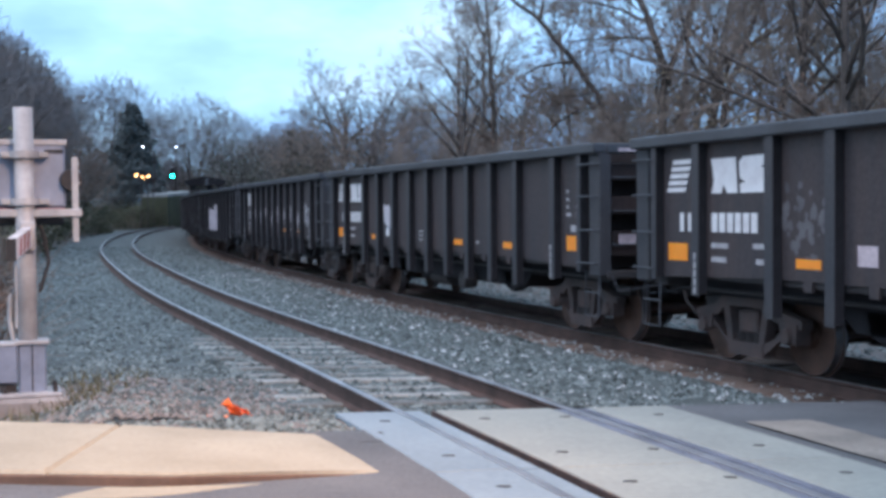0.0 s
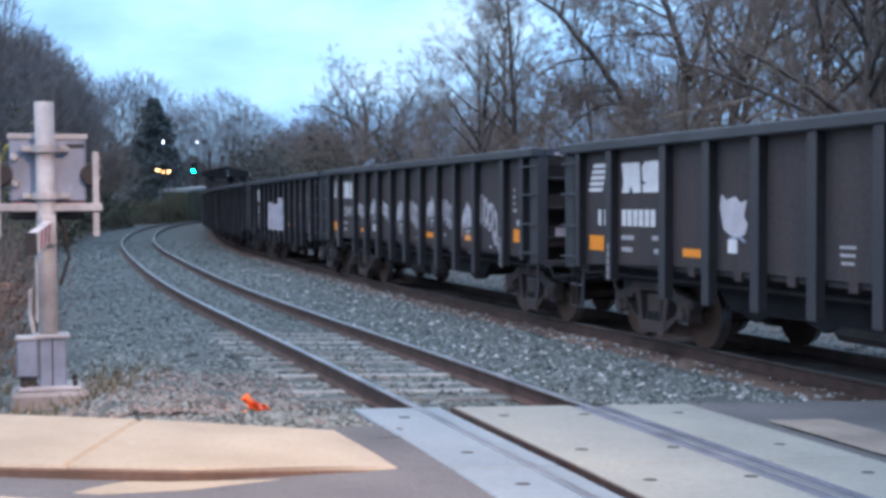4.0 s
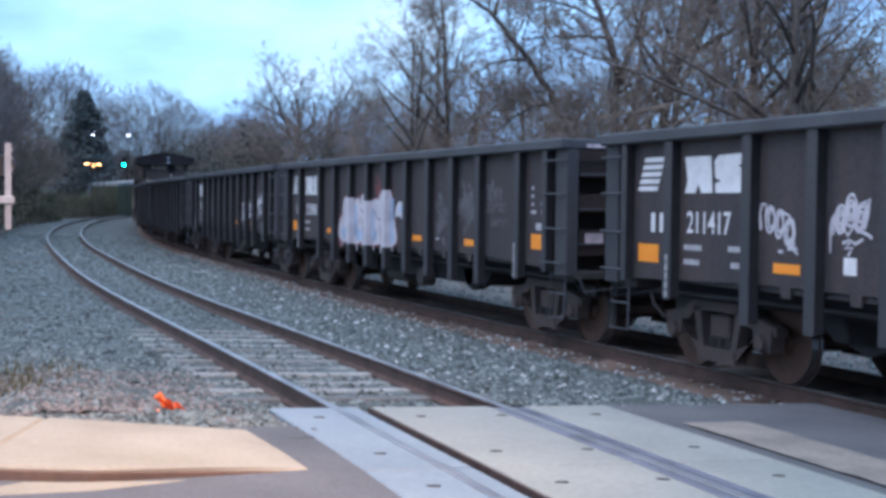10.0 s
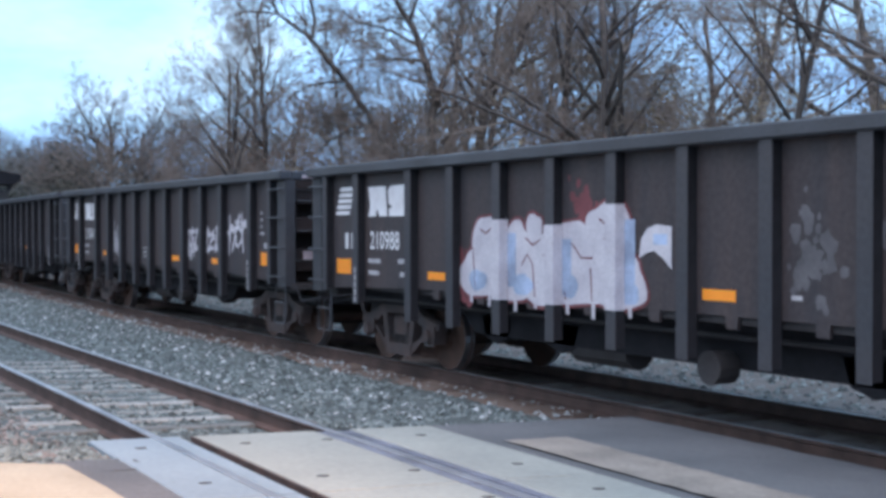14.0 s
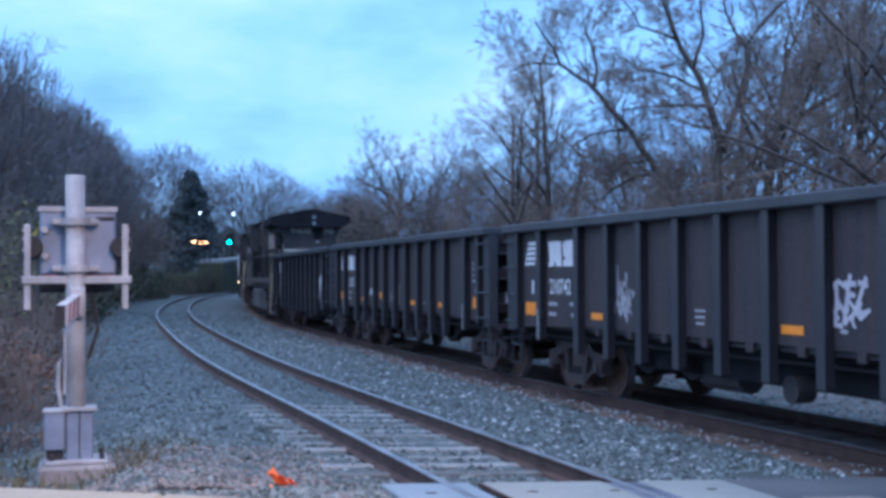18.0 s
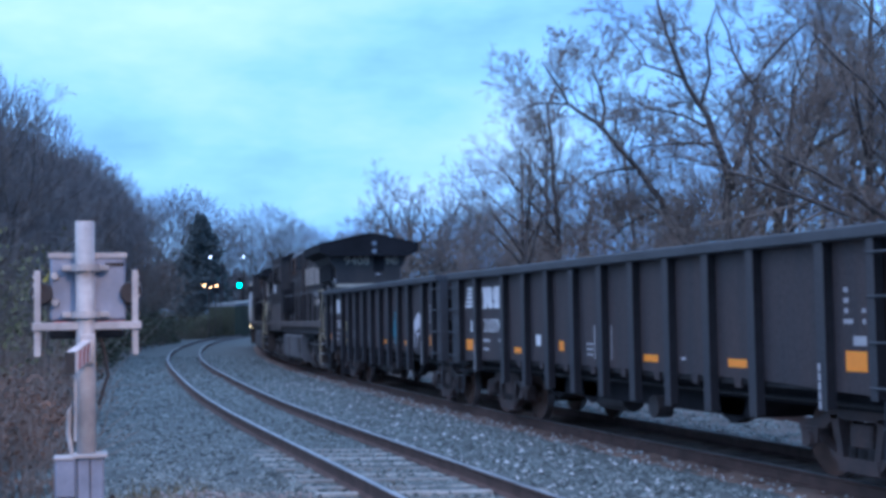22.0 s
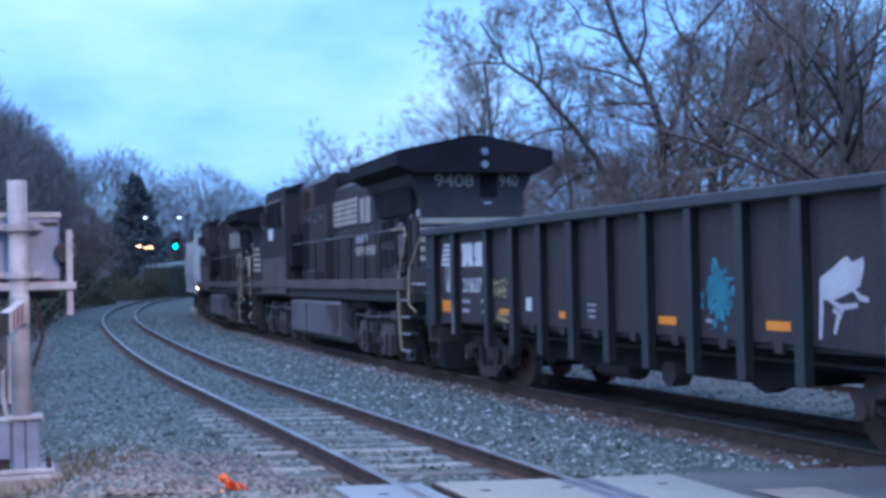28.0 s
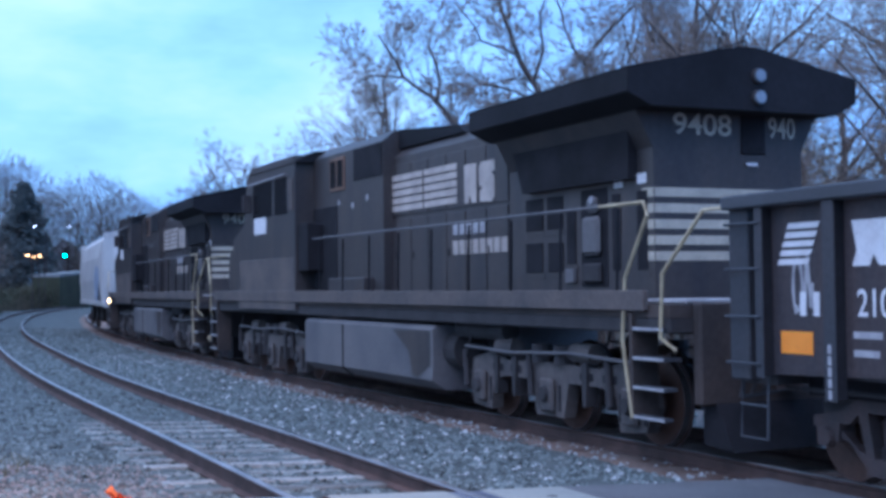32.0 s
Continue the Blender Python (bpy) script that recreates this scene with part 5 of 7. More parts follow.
def loco_truck(parent, x, wheels):
    t = part("truck", box(-1.9, 1.9, -0.55, 0.55, 0.5, 0.85), M_UNDER, parent, "six-wheel locomotive truck with grimy side frames")
    t.location = (x, 0, 0)
    for sgn in (1, -1):
        y0, y1 = flank(sgn, 0.98, 1.16)
        out = [(-2.4, 0.5), (-2.3, 0.86), (-1.75, 0.98), (-1.2, 0.88), (-0.4, 0.9), (0.4, 0.9), (1.2, 0.88), (1.75, 0.98), (2.3, 0.86), (2.4, 0.5), (2.28, 0.2), (1.72, 0.16), (1.62, 0.56), (1.3, 0.66), (0.5, 0.66), (0.36, 0.2), (-0.36, 0.2), (-0.5, 0.66), (-1.3, 0.66), (-1.62, 0.56), (-1.72, 0.16), (-2.28, 0.2)]
        part("side_frame", prism(out, y0, y1, "y"), M_LTRUCK, t)
        for dx in (-2.0, 0.0, 2.0):
            b0, b1 = flank(sgn, 1.16, 1.24)
            part("journal_box", box(dx - 0.17, dx + 0.17, b0, b1, 0.26, 0.7, bevel=0.03), M_LTRUCK, t)
            part("bearing_cap", disc(dx, sgn * 1.24, 0.5, 0.12, sgn * 0.05, "y", 14, None, 0.09), M_UNDER, t)
            for ex in (-0.27, 0.27):
                # thin near-black plates, painted shade in place of cut slots
                part("pedestal_slot", box(dx + ex - 0.035, dx + ex + 0.035, *flank(sgn, 1.16, 1.164), 0.28, 0.62), M_BLACKSHADE, t)
            part("damper", tube([(dx + 0.5, sgn * 1.2, 0.98), (dx + 0.36, sgn * 1.24, 0.45)], 0.045, 8), M_UNDER, t)
        for dx in (-1.5, -0.95, 0.95, 1.5):
            # the pockets' shade is likewise a dark plate on the frame
            part("frame_pocket", box(dx - 0.16, dx + 0.16, *flank(sgn, 1.16, 1.164), 0.72, 0.82), M_BLACKSHADE, t)
            part("brake_hanger", prism([(dx - 0.07, 0.95), (dx + 0.07, 0.95), (dx + 0.04, 0.4), (dx - 0.04, 0.4)], *flank(sgn, 1.02, 1.2), "y"), M_UNDER, t)
        for dx in (-1.1, 1.0):
            part("brake_cylinder", disc(dx, sgn * 1.1, 1.06, 0.13, 0.5, "x", 12), M_LTRUCK, t)
        part("coil_spring", disc(-0.3, sgn * 1.1, 0.9, 0.14, 0.24, "z", 12), M_UNDER, t)
        part("coil_spring", disc(0.3, sgn * 1.1, 0.9, 0.14, 0.24, "z", 12), M_UNDER, t)
        part("brake_pipe", tube([(-2.4, sgn * 1.24, 1.0), (-0.7, sgn * 1.26, 1.06), (0.9, sgn * 1.24, 1.0), (2.4, sgn * 1.24, 1.04)], 0.025, 6), M_TANK, t)
        part("sand_hose", tube([(2.2, sgn * 1.2, 1.3), (2.5, sgn * 1.22, 0.8), (2.45, sgn * 1.0, 0.25)], 0.025, 6), M_UNDER, t)
    for dx in (-2.0, 0.0, 2.0):
        w = part("wheelset", BIGWHEEL, None, t)
        w.location = (dx, 0, 0.533)
        wheels.append(w)
    return t


def build_loco():
    """A wide-cab road locomotive; -x is its long-hood rear end, +x its cab end, +y the side seen."""
    lo = new("locomotive")
    X = lambda v: v - 11.0
    part("frame_sill", box(X(0.9), X(20.9), -1.45, 1.45, 1.38, 1.56, bevel=0.02), M_UNDER, lo)
    for sgn in (1, -1):
        part("sill_plate", box(X(1.3), X(20.4), min(sgn * 1.45, sgn * 1.53), max(sgn * 1.45, sgn * 1.53), 1.63, 1.86, bevel=0.01), M_DUSTLIT, lo, "dusty beige walkway edge plate, warm lamp light in its colour")
    part("walkway", box(X(0.9), X(20.9), -1.45, 1.45, 1.56, 1.7), M_SILL, lo)
    # long hood and its doors
    hood = part("hood", prism([(-0.9, 1.7), (0.9, 1.7), (0.9, 4.18), (0.72, 4.36), (-0.72, 4.36), (-0.9, 4.18)], X(5.5), X(13.8), "x"), M_LOCO, lo)
    for k in range(11):
        x = X(5.7) + 0.72 * k
        part("hood_door", box(x, x + 0.68, 0.9, 0.925, 1.85, 3.1, bevel=0.008), M_LOCO, hood)
        part("upper_door", box(x, x + 0.68, 0.9, 0.92, 3.16, 4.05, bevel=0.008), M_LOCO, hood)
        part("door_latch", box(x + 0.58, x + 0.62, 0.925, 0.945, 2.4, 2.52), M_UNDER, hood)
    # radiator compartment with its overhanging wings
    rad = part("radiator_compartment", prism([(-1.28, 1.7), (0.92, 1.7), (0.92, 3.55), (1.2, 4.05), (-1.55, 4.05), (-1.28, 3.55)], X(1.95), X(5.6), "x"), M_LOCO, lo)
    part("radiator_wing", prism([(-1.82, 4.14), (-1.5, 3.98), (1.2, 3.98), (1.5, 4.12), (1.5, 4.42), (-0.02, 4.74), (-0.34, 4.74), (-1.82, 4.44)], X(1.55), X(5.75), "x"), M_ROOF, lo, "black overhanging radiator roof")
    part("wing_lip", box(X(1.56), X(5.74), 1.5, 1.515, 4.13, 4.41), M_ROOF, lo)
    part("radiator_screen", prism([(X(2.3), 3.2), (X(5.0), 3.2), (X(5.35), 3.95), (X(2.3), 3.95)], 0.92, 1.05, "y"), M_BLACKSHADE, rad, "black sloping radiator screen")
    # openings, doors and gear on the side of the compartment
    for x0, x1, z0, z1 in ((4.64, 5.13, 2.68, 3.12), (4.1, 4.52, 2.68, 3.12), (4.66, 5.14, 2.1, 2.51), (4.1, 4.5, 2.1, 2.5), (3.76, 3.99, 2.2, 2.9), (2.68, 2.86, 2.1, 3.05), (2.08, 2.3, 2.1, 3.05)):
        part("louvre_door", box(X(x0), X(x1), 0.92, 0.935, z0, z1, bevel=0.006), M_BLACKSHADE, rad, "black louvred opening")
        part("louvre_frame", box(X(x0 - 0.05), X(x1 + 0.05), 0.92, 0.93, z0 - 0.08, z0 - 0.02), M_LOCO, rad)
    # flat dark panel; the recess behind the compressor is only painted shade
    part("compressor_recess", box(X(2.98), X(3.62), 0.92, 0.932, 1.9, 3.15, bevel=0.006), M_BLACKSHADE, rad)
    gear = part("compressor", box(X(3.08), X(3.5), 0.932, 1.02, 2.3, 2.8, bevel=0.05), M_TANK, rad, "grey compressor body")
    part("cylinder_head", box(X(3.14), X(3.4), 0.932, 1.0, 2.84, 3.04, bevel=0.04), M_TANK, gear)
    part("intake_pipe", disc(X(3.2), 1.0, 3.0, 0.05, 0.04, "y", 12), M_STEN, gear, "pale pipe end")
    part("sump", box(X(3.08), X(3.52), 0.932, 1.0, 1.95, 2.2, bevel=0.03), M_UNDER, gear)
    for x0, z0 in ((2.62, 3.12), (2.1, 3.14)):
        part("notice_plate", box(X(x0), X(x0 + 0.2), 0.92, 0.928, z0, z0 + 0.12), M_WHITE, rad, "small white notice plate")
    part("drain_box", box(X(3.76), X(3.99), 0.92, 0.97, 1.95, 2.14, bevel=0.01), M_TANK, rad)
    # rear end: number, headlamps, stripes
    xe = X(1.95)
    turned = Matrix(((0, 0, -1, 0), (-1, 0, 0, 0), (0, 1, 0, 0), (0, 0, 0, 1)))
    for words, y in (("9408", 0.21), ("940", -0.98)):
        lettering(words, 0.36, M_CREAM, lo, Matrix.Translation((xe - 0.006, y, 3.83)) @ turned, "road_number", "pale painted road number", 1.2 if y > 0 else 0.78)
    part("rear_door", box(xe - 0.02, xe, -0.72, -0.35, 3.5, 4.02, bevel=0.01), M_BLACKSHADE, lo)
    part("door_latch", box(xe - 0.03, xe - 0.02, -0.58, -0.42, 3.36, 3.4), M_WHITE, lo)
    for z in (4.14, 4.4):
        part("headlamp_rim", disc(X(1.55), -0.31, z, 0.095, -0.04, "x", 16), M_UNDER, lo)
        part("headlamp", disc(X(1.51), -0.31, z, 0.075, -0.03, "x", 16), M_LENS, lo, "unlit round headlamp")
    for k in range(5):
        z = 3.02 - 0.19 * k
        part("stripe", box(xe - 0.006, xe - 0.001, -1.27, 0.91, z - 0.055, z + 0.055), M_CREAM, lo, "cream painted end stripe")
        part("stripe", box(xe, xe + 0.24 - 0.02 * k, 0.921, 0.926, z - 0.055, z + 0.055), M_CREAM, lo, "cream painted end stripe")
    part("end_sheet", box(X(0.75), X(0.9), -1.15, 1.15, 0.6, 1.72, bevel=0.02), M_SILL, lo)
    part("end_sheet", box(X(20.9), X(21.05), -1.45, 1.45, 0.55, 1.75, bevel=0.02), M_UNDER, lo)
    for sgn in (1, -1):
        for x0, d in ((0.95, 1), (20.85, -1)):
            for k in range(4):
                st = part("step", box(min(X(x0), X(x0 + d * 0.62)), max(X(x0), X(x0 + d * 0.62)), min(sgn * (1.2 + 0.06 * (3 - k)), sgn * 1.5), max(sgn * (1.2 + 0.06 * (3 - k)), sgn * 1.5), 0.42 + 0.33 * k, 0.46 + 0.33 * k), M_CHORD, lo)
                part("step_edge", box(min(X(x0), X(x0 + d * 0.6)), max(X(x0), X(x0 + d * 0.6)), *flank(sgn, 1.5, 1.506), 0.425 + 0.33 * k, 0.455 + 0.33 * k), M_STEN, st, "pale worn step edge")
            part("step_side", box(min(X(x0 + d * 0.62), X(x0 + d * 0.68)), max(X(x0 + d * 0.62), X(x0 + d * 0.68)), min(sgn * 1.15, sgn * 1.5), max(sgn * 1.15, sgn * 1.5), 0.4, 1.6), M_SILL, lo)
            part("handrail", tube([(X(x0 - d * 0.1), sgn * 1.4, 1.2), (X(x0 + d * 0.05), sgn * 1.5, 1.34), (X(x0), sgn * 1.5, 2.04), (X(x0 - d * 0.62), sgn * 1.4, 2.7), (X(x0 - d * 0.75), sgn * 0.9, 2.76)], 0.024, 6), M_RAILING, lo, "worn yellowish handrail")
        part("handrail", tube([(X(1.58), sgn * 1.5, 0.42), (X(1.77), sgn * 1.5, 1.3), (X(1.7), sgn * 1.5, 2.0), (X(1.27), sgn * 1.47, 2.7), (X(1.36), sgn * 1.46, 2.85), (X(2.3), sgn * 1.46, 2.85)], 0.024, 6), M_RAILING, lo, "worn yellowish handrail")
        part("handrail", tube([(X(2.3), sgn * 1.46, 2.85), (X(12.9), sgn * 1.46, 2.87)], 0.02, 6), M_TANK, lo, "long grey side handrail")
        for k in range(9):
            x = X(1.9) + 1.33 * k
            part("stanchion", tube([(x, sgn * 1.48, 1.7), (x, sgn * 1.46, 2.8)], 0.02, 6), M_ROOF, lo)
    part("tread_mat", box(X(0.95), X(1.9), 0.2, 1.2, 1.7, 1.76, bevel=0.02), M_STEEL, lo)
    # side marks: stripes and block letters as plain shapes
    for k in range(5):
        for x0, x1 in ((7.42, 8.71), (8.77, 10.18)):
            z = 3.865 - 0.133 * k
            part("stripe", painted([(X(x0), z), (X(x1), z), (X(x1), z - 0.1), (X(x0), z - 0.1)], 0.927), M_SIDEMARK, lo, "cream painted side stripe")
    part("mark", painted([(X(7.14), 3.8), (X(6.7), 3.8), (X(6.72), 3.2), (X(6.88), 3.2), (X(6.95), 3.34), (X(7.0), 3.2), (X(7.14), 3.2)], 0.927), M_SIDEMARK, lo)
    part("mark", painted([(X(6.62), 3.72), (X(6.54), 3.8), (X(6.1), 3.8), (X(6.08), 3.64), (X(6.2), 3.62), (X(6.1), 3.54), (X(6.1), 3.26), (X(6.2), 3.18), (X(6.6), 3.2), (X(6.6), 3.36), (X(6.5), 3.4), (X(6.62), 3.46)], 0.927), M_SIDEMARK, lo)
    for k in range(5):
        part("stencil_bar", painted(rect(X(7.48) - 0.24 * k, 2.82, 0.17, 0.18), 0.93), M_STEN, lo)
    for k in range(8):
        part("stencil_bar", painted(rect(X(7.48) - 0.24 * k, 2.53, 0.19, 0.22), 0.93), M_SIDEMARK, lo)
    for k in range(3):
        part("stencil_bar", painted(rect(X(10.9) + 0.75 * k, 3.55 - 0.1 * (k % 2), 0.1, 0.1), 1.102), M_STEN, lo)
    # electrical cabinet, blower hump and cab
    part("equipment_cabinet", prism([(-1.1, 1.7), (1.1, 1.7), (1.1, 4.5), (0.85, 4.7), (-0.85, 4.7), (-1.1, 4.5)], X(10.1), X(13.9), "x"), M_LOCO, lo)
    part("intake_grille", box(X(10.13), X(11.55), 1.1, 1.12, 3.9, 4.48, bevel=0.008), M_BLACKSHADE, lo, "black air intake screen")
    part("roof_fairing", prism([(X(7.4), 4.36), (X(10.1), 4.36), (X(10.1), 4.7), (X(9.6), 4.66), (X(7.6), 4.5)], -0.8, 0.8, "y"), M_ROOF, lo)
    part("roof_hatch", box(X(5.8), X(7.4), -0.7, 0.7, 4.36, 4.44, bevel=0.03), M_ROOF, lo)
    part("exhaust_stack", box(X(8.0), X(9.0), -0.3, 0.3, 4.46, 4.58, bevel=0.02), M_UNDER, lo)
    # dark panel on the cabinet side, standing in for a recess in shade
    part("side_recess", box(X(12.5), X(13.88), 1.1, 1.12, 1.75, 3.5, bevel=0.01), M_BLACKSHADE, lo, "flat black panel painted as the shaded recess behind the cab")
    for k, (x0, x1) in enumerate(((12.1, 12.42), (12.5, 12.82))):
        wf = part("window_frame", box(X(x0 - 0.05), X(x1 + 0.05), 1.1, 1.13, 3.78, 4.42, bevel=0.008), M_BROWNFRAME, lo, "brown wooden-looking window frame")
        part("pane", box(X(x0), X(x1), 1.13, 1.134, 3.84, 4.36), M_DGLASS, wf)
    part("battery_box", box(X(10.6), X(12.5), 1.0, 1.3, 1.7, 2.1, bevel=0.02), M_LOCO, lo)
    part("cab_step_box", box(X(13.3), X(13.88), 1.12, 1.45, 2.25, 3.2, bevel=0.02), M_BLACKSHADE, lo, "black box behind the cab door")
    cabm = prism([(X(13.9), 1.45), (X(18.2), 1.45), (X(18.6), 3.05), (X(17.7), 3.35), (X(17.4), 4.35), (X(17.1), 4.6), (X(13.9), 4.6)], -1.5, 1.5, "y")
    cab = part("cab", cabm, M_LOCO, lo)
    part("cab_roof", prism([(-1.52, 4.45), (1.52, 4.45), (1.1, 4.68), (-1.1, 4.68)], X(13.8), X(17.3), "x"), M_ROOF, lo)
    for x0, x1 in ((14.4, 15.3), (15.5, 16.9)):
        part("side_window", box(X(x0), X(x1), 1.49, 1.515, 3.45, 4.2, bevel=0.02), M_DGLASS, cab, "dark cab side window")
    part("window_post", box(X(14.0), X(14.2), 1.5, 1.53, 3.5, 4.15), M_DUSTLIT, cab)
    part("window_post", box(X(14.25), X(14.33), 1.5, 1.53, 3.5, 4.15), M_DUSTLIT, cab)
    part("sun_visor", tube([(X(14.4), 1.55, 4.25), (X(17.0), 1.6, 4.2)], 0.02, 6), M_STEEL, cab)
    part("cab_mirror", box(X(17.1), X(17.16), 1.5, 1.7, 3.6, 4.0, bevel=0.01), M_UNDER, cab)
    part("cab_panel", box(X(15.95), X(16.85), 1.501, 1.508, 3.1, 3.46), M_WHITE, cab, "white painted cab panel")
    part("lower_panel", box(X(13.92), X(18.0), 1.5, 1.512, 1.47, 2.55, bevel=0.004), M_DUSTLIT, cab, "dusty lower cab side, warm lamp light in its colour")
    part("nose", prism([(X(18.2), 1.45), (X(20.4), 1.45), (X(20.3), 2.7), (X(19.7), 3.05), (X(18.6), 3.1)], -1.15, 1.15, "y"), M_LOCO, lo)
    part("windshield", box(X(17.68), X(17.74), -1.2, 1.2, 3.4, 4.1), M_DGLASS, lo)
    part("horn", tube([(X(14.6), 0.3, 4.66), (X(14.6), 0.3, 4.85), (X(15.1), 0.3, 4.86)], 0.05, 8), M_STEEL, lo)
    part("antenna", tube([(X(13.0), -0.2, 4.5), (X(13.0), -0.2, 4.75), (X(14.0), -0.2, 4.75)], 0.012, 5), M_UNDER, lo)
    part("roof_rail", tube([(X(2.0), -0.5, 4.7), (X(2.0), -0.5, 4.92), (X(3.4), -0.5, 4.92), (X(3.4), -0.5, 4.7)], 0.012, 5), M_UNDER, lo)
    # under the frame
    tank = [(-1.47, 1.26), (-1.47, 0.48), (-1.25, 0.32), (1.25, 0.32), (1.47, 0.48), (1.47, 1.26), (1.4, 1.32), (-1.4, 1.32)]
    part("fuel_tank", prism(tank, X(7.2), X(13.4), "x"), M_TANK, lo, "dusty grey fuel tank with a dark stain")
    part("tank_stain", prism([(X(7.3), 0.7), (X(7.8), 0.5), (X(8.0), 0.52), (X(8.15), 0.9), (X(8.8), 1.22), (X(7.3), 1.24)], 1.471, 1.474, "y"), M_LOCO, lo)
    part("tank_band", prism([(1.471, 1.26), (1.471, 0.48), (1.25, 0.31), (1.28, 0.3), (1.49, 0.46), (1.49, 1.26)], X(11.2), X(11.24), "x"), M_UNDER, lo)
    part("air_reservoir", disc(X(7.25), 1.0, 0.95, 0.3, -0.45, "x", 16), M_UNDER, lo)
    part("air_reservoir", disc(X(6.9), 1.1, 1.28, 0.14, -1.6, "x", 14), M_UNDER, lo)
    wheels = []
    loco_truck(lo, X(4.1), wheels)
    loco_truck(lo, X(16.6), wheels)
    for e, x in ((-1, 0.9), (1, 20.9)):
        part("coupler", prism([(X(x), 0.72), (X(x + e * 0.7), 0.76), (X(x + e * 1.0), 0.7), (X(x + e * 1.0), 1.0), (X(x + e * 0.7), 0.98), (X(x), 1.0)], -0.14, 0.14, "y"), M_TRUCK, lo)
        part("plow", prism([(X(x - e * 0.1), 0.15), (X(x + e * 0.45), 0.12), (X(x + e * 0.1), 0.7), (X(x - e * 0.1), 0.7)], -0.95, 0.95, "y"), M_BLACKSHADE, lo)
    for k in range(3):
        part("mu_hose", tube([(X(0.76), 0.4 + 0.15 * k, 1.2), (X(0.5), 0.42 + 0.15 * k, 1.0), (X(0.6), 0.45 + 0.15 * k, 0.7)], 0.025, 6), M_UNDER, lo)
    return lo, wheels


def build_hopper():
    hp = new("hopper_car")
    sect = [(-1.5, 1.45), (1.5, 1.45), (1.6, 2.4), (1.58, 3.4), (1.45, 4.1), (1.0, 4.5), (-1.0, 4.5), (-1.45, 4.1), (-1.58, 3.4), (-1.6, 2.4)]
    part("body", prism(sect, -7.9, 7.9, "x"), M_HOPPER, hp, smooth=False)
    part("side_sill", box(-8.8, 8.8, -1.52, 1.52, 1.25, 1.45, bevel=0.02), M_HOPPER, hp)
    part("roof_walk", box(-8.4, 8.4, -0.5, 0.5, 4.56, 4.62), M_STEEL, hp)
    for k in range(4):
        part("roof_hatch", box(-6.5 + 3.5 * k, -4.5 + 3.5 * k, -0.45, 0.45, 4.5, 4.58, bevel=0.02), M_HOPPER, hp)
    for x in (-5.2, -1.75, 1.75, 5.2):
        part("discharge_bay", prism([(x - 1.4, 1.25), (x + 1.4, 1.25), (x + 0.4, 0.45), (x - 0.4, 0.45)], -1.1, 1.1, "y"), M_UNDER, hp)
    for e in (1, -1):
        part("end_slope", prism([(e * 7.9, 1.45), (e * 8.75, 1.45), (e * 8.75, 1.6), (e * 7.9, 4.2)], -1.3, 1.3, "y"), M_HOPPER, hp)
        part("end_ladder", box(min(e * 8.7, e * 8.76), max(e * 8.7, e * 8.76), 1.1, 1.5, 1.2, 4.4), M_HOPPER, hp)
        part("coupler", box(min(e * 8.8, e * 9.4), max(e * 8.8, e * 9.4), -0.13, 0.13, 0.72, 1.0), M_TRUCK, hp)
    spray_mist2 = blob(-5.6, 2.3, 1.4, 0.8, 1.605, 91, 30)
    part("sprayed_tag", spray_mist2, M_TAGBLUE, hp, "faded violet sprayed patch")
    wheels = []
    for x in (6.6, -6.6):
        build_truck(hp, x, wheels)
    return hp, wheels


loco, loco_wheels = build_loco()
tagged(loco, "sooty black diesel locomotive with white stripes and winged roof", "locomotive", "locomotives of the train")
loco2 = copy_thing(loco, Matrix.Identity(4))
tagged(loco2, "second sooty black diesel locomotive with a lit ditch light", "locomotive", "locomotives of the train")
part("ditch_light", disc(9.6, 1.4, 1.5, 0.11, 0.12, "x", 14), M_HEAD, loco2, "lit warm ditch light")
# tan disc painted in for an orange-lit spot by the rear truck
part("marker_light", disc(-10.3, 1.2, 0.62, 0.1, -0.05, "x", 10), M_RAILING, loco2)
G_STRIPE = 6 * CAR_PITCH
TRAIN.append((loco, G_STRIPE + 1.3 + 11.0, 6.15, [o for o in loco.children_recursive if o.name.startswith("wheelset")], 0.533))
TRAIN.append((loco2, G_STRIPE + 1.3 + 33.0, 6.15, [o for o in loco2.children_recursive if o.name.startswith("wheelset")], 0.533))
hopper, hopper_wheels = build_hopper()
tagged(hopper, "off-white covered hopper car with a faded violet sprayed patch", "hopper car")
TRAIN.append((hopper, G_STRIPE + 1.3 + 44.0 + 9.6, 6.6, hopper_wheels, 0.457))


def car_pose(s, half):
    a, b = train_spot(s - half), train_spot(s + half)
    x = (b - a).normalized()
    y = Vector((0, 0, 1)).cross(x).normalized()
    z = x.cross(y)
    m = Matrix((x, y, z)).transposed().to_4x4()
    m.translation = (a + b) / 2
    return m


def motions():
    for thing, back, half, wheels, radius in TRAIN:
        rows = [(k * 0.5, car_pose(run(k * 0.5) + back, half)) for k in range(65)]
        walk(thing, rows)
        for w in wheels:
            at = w.location.copy()
            spin = [(k * 0.2, Matrix.Translation(at) @ Matrix.Rotation((run(k * 0.2) - run(0)) / radius, 4, "Y")) for k in range(161)]
            walk(w, spin)


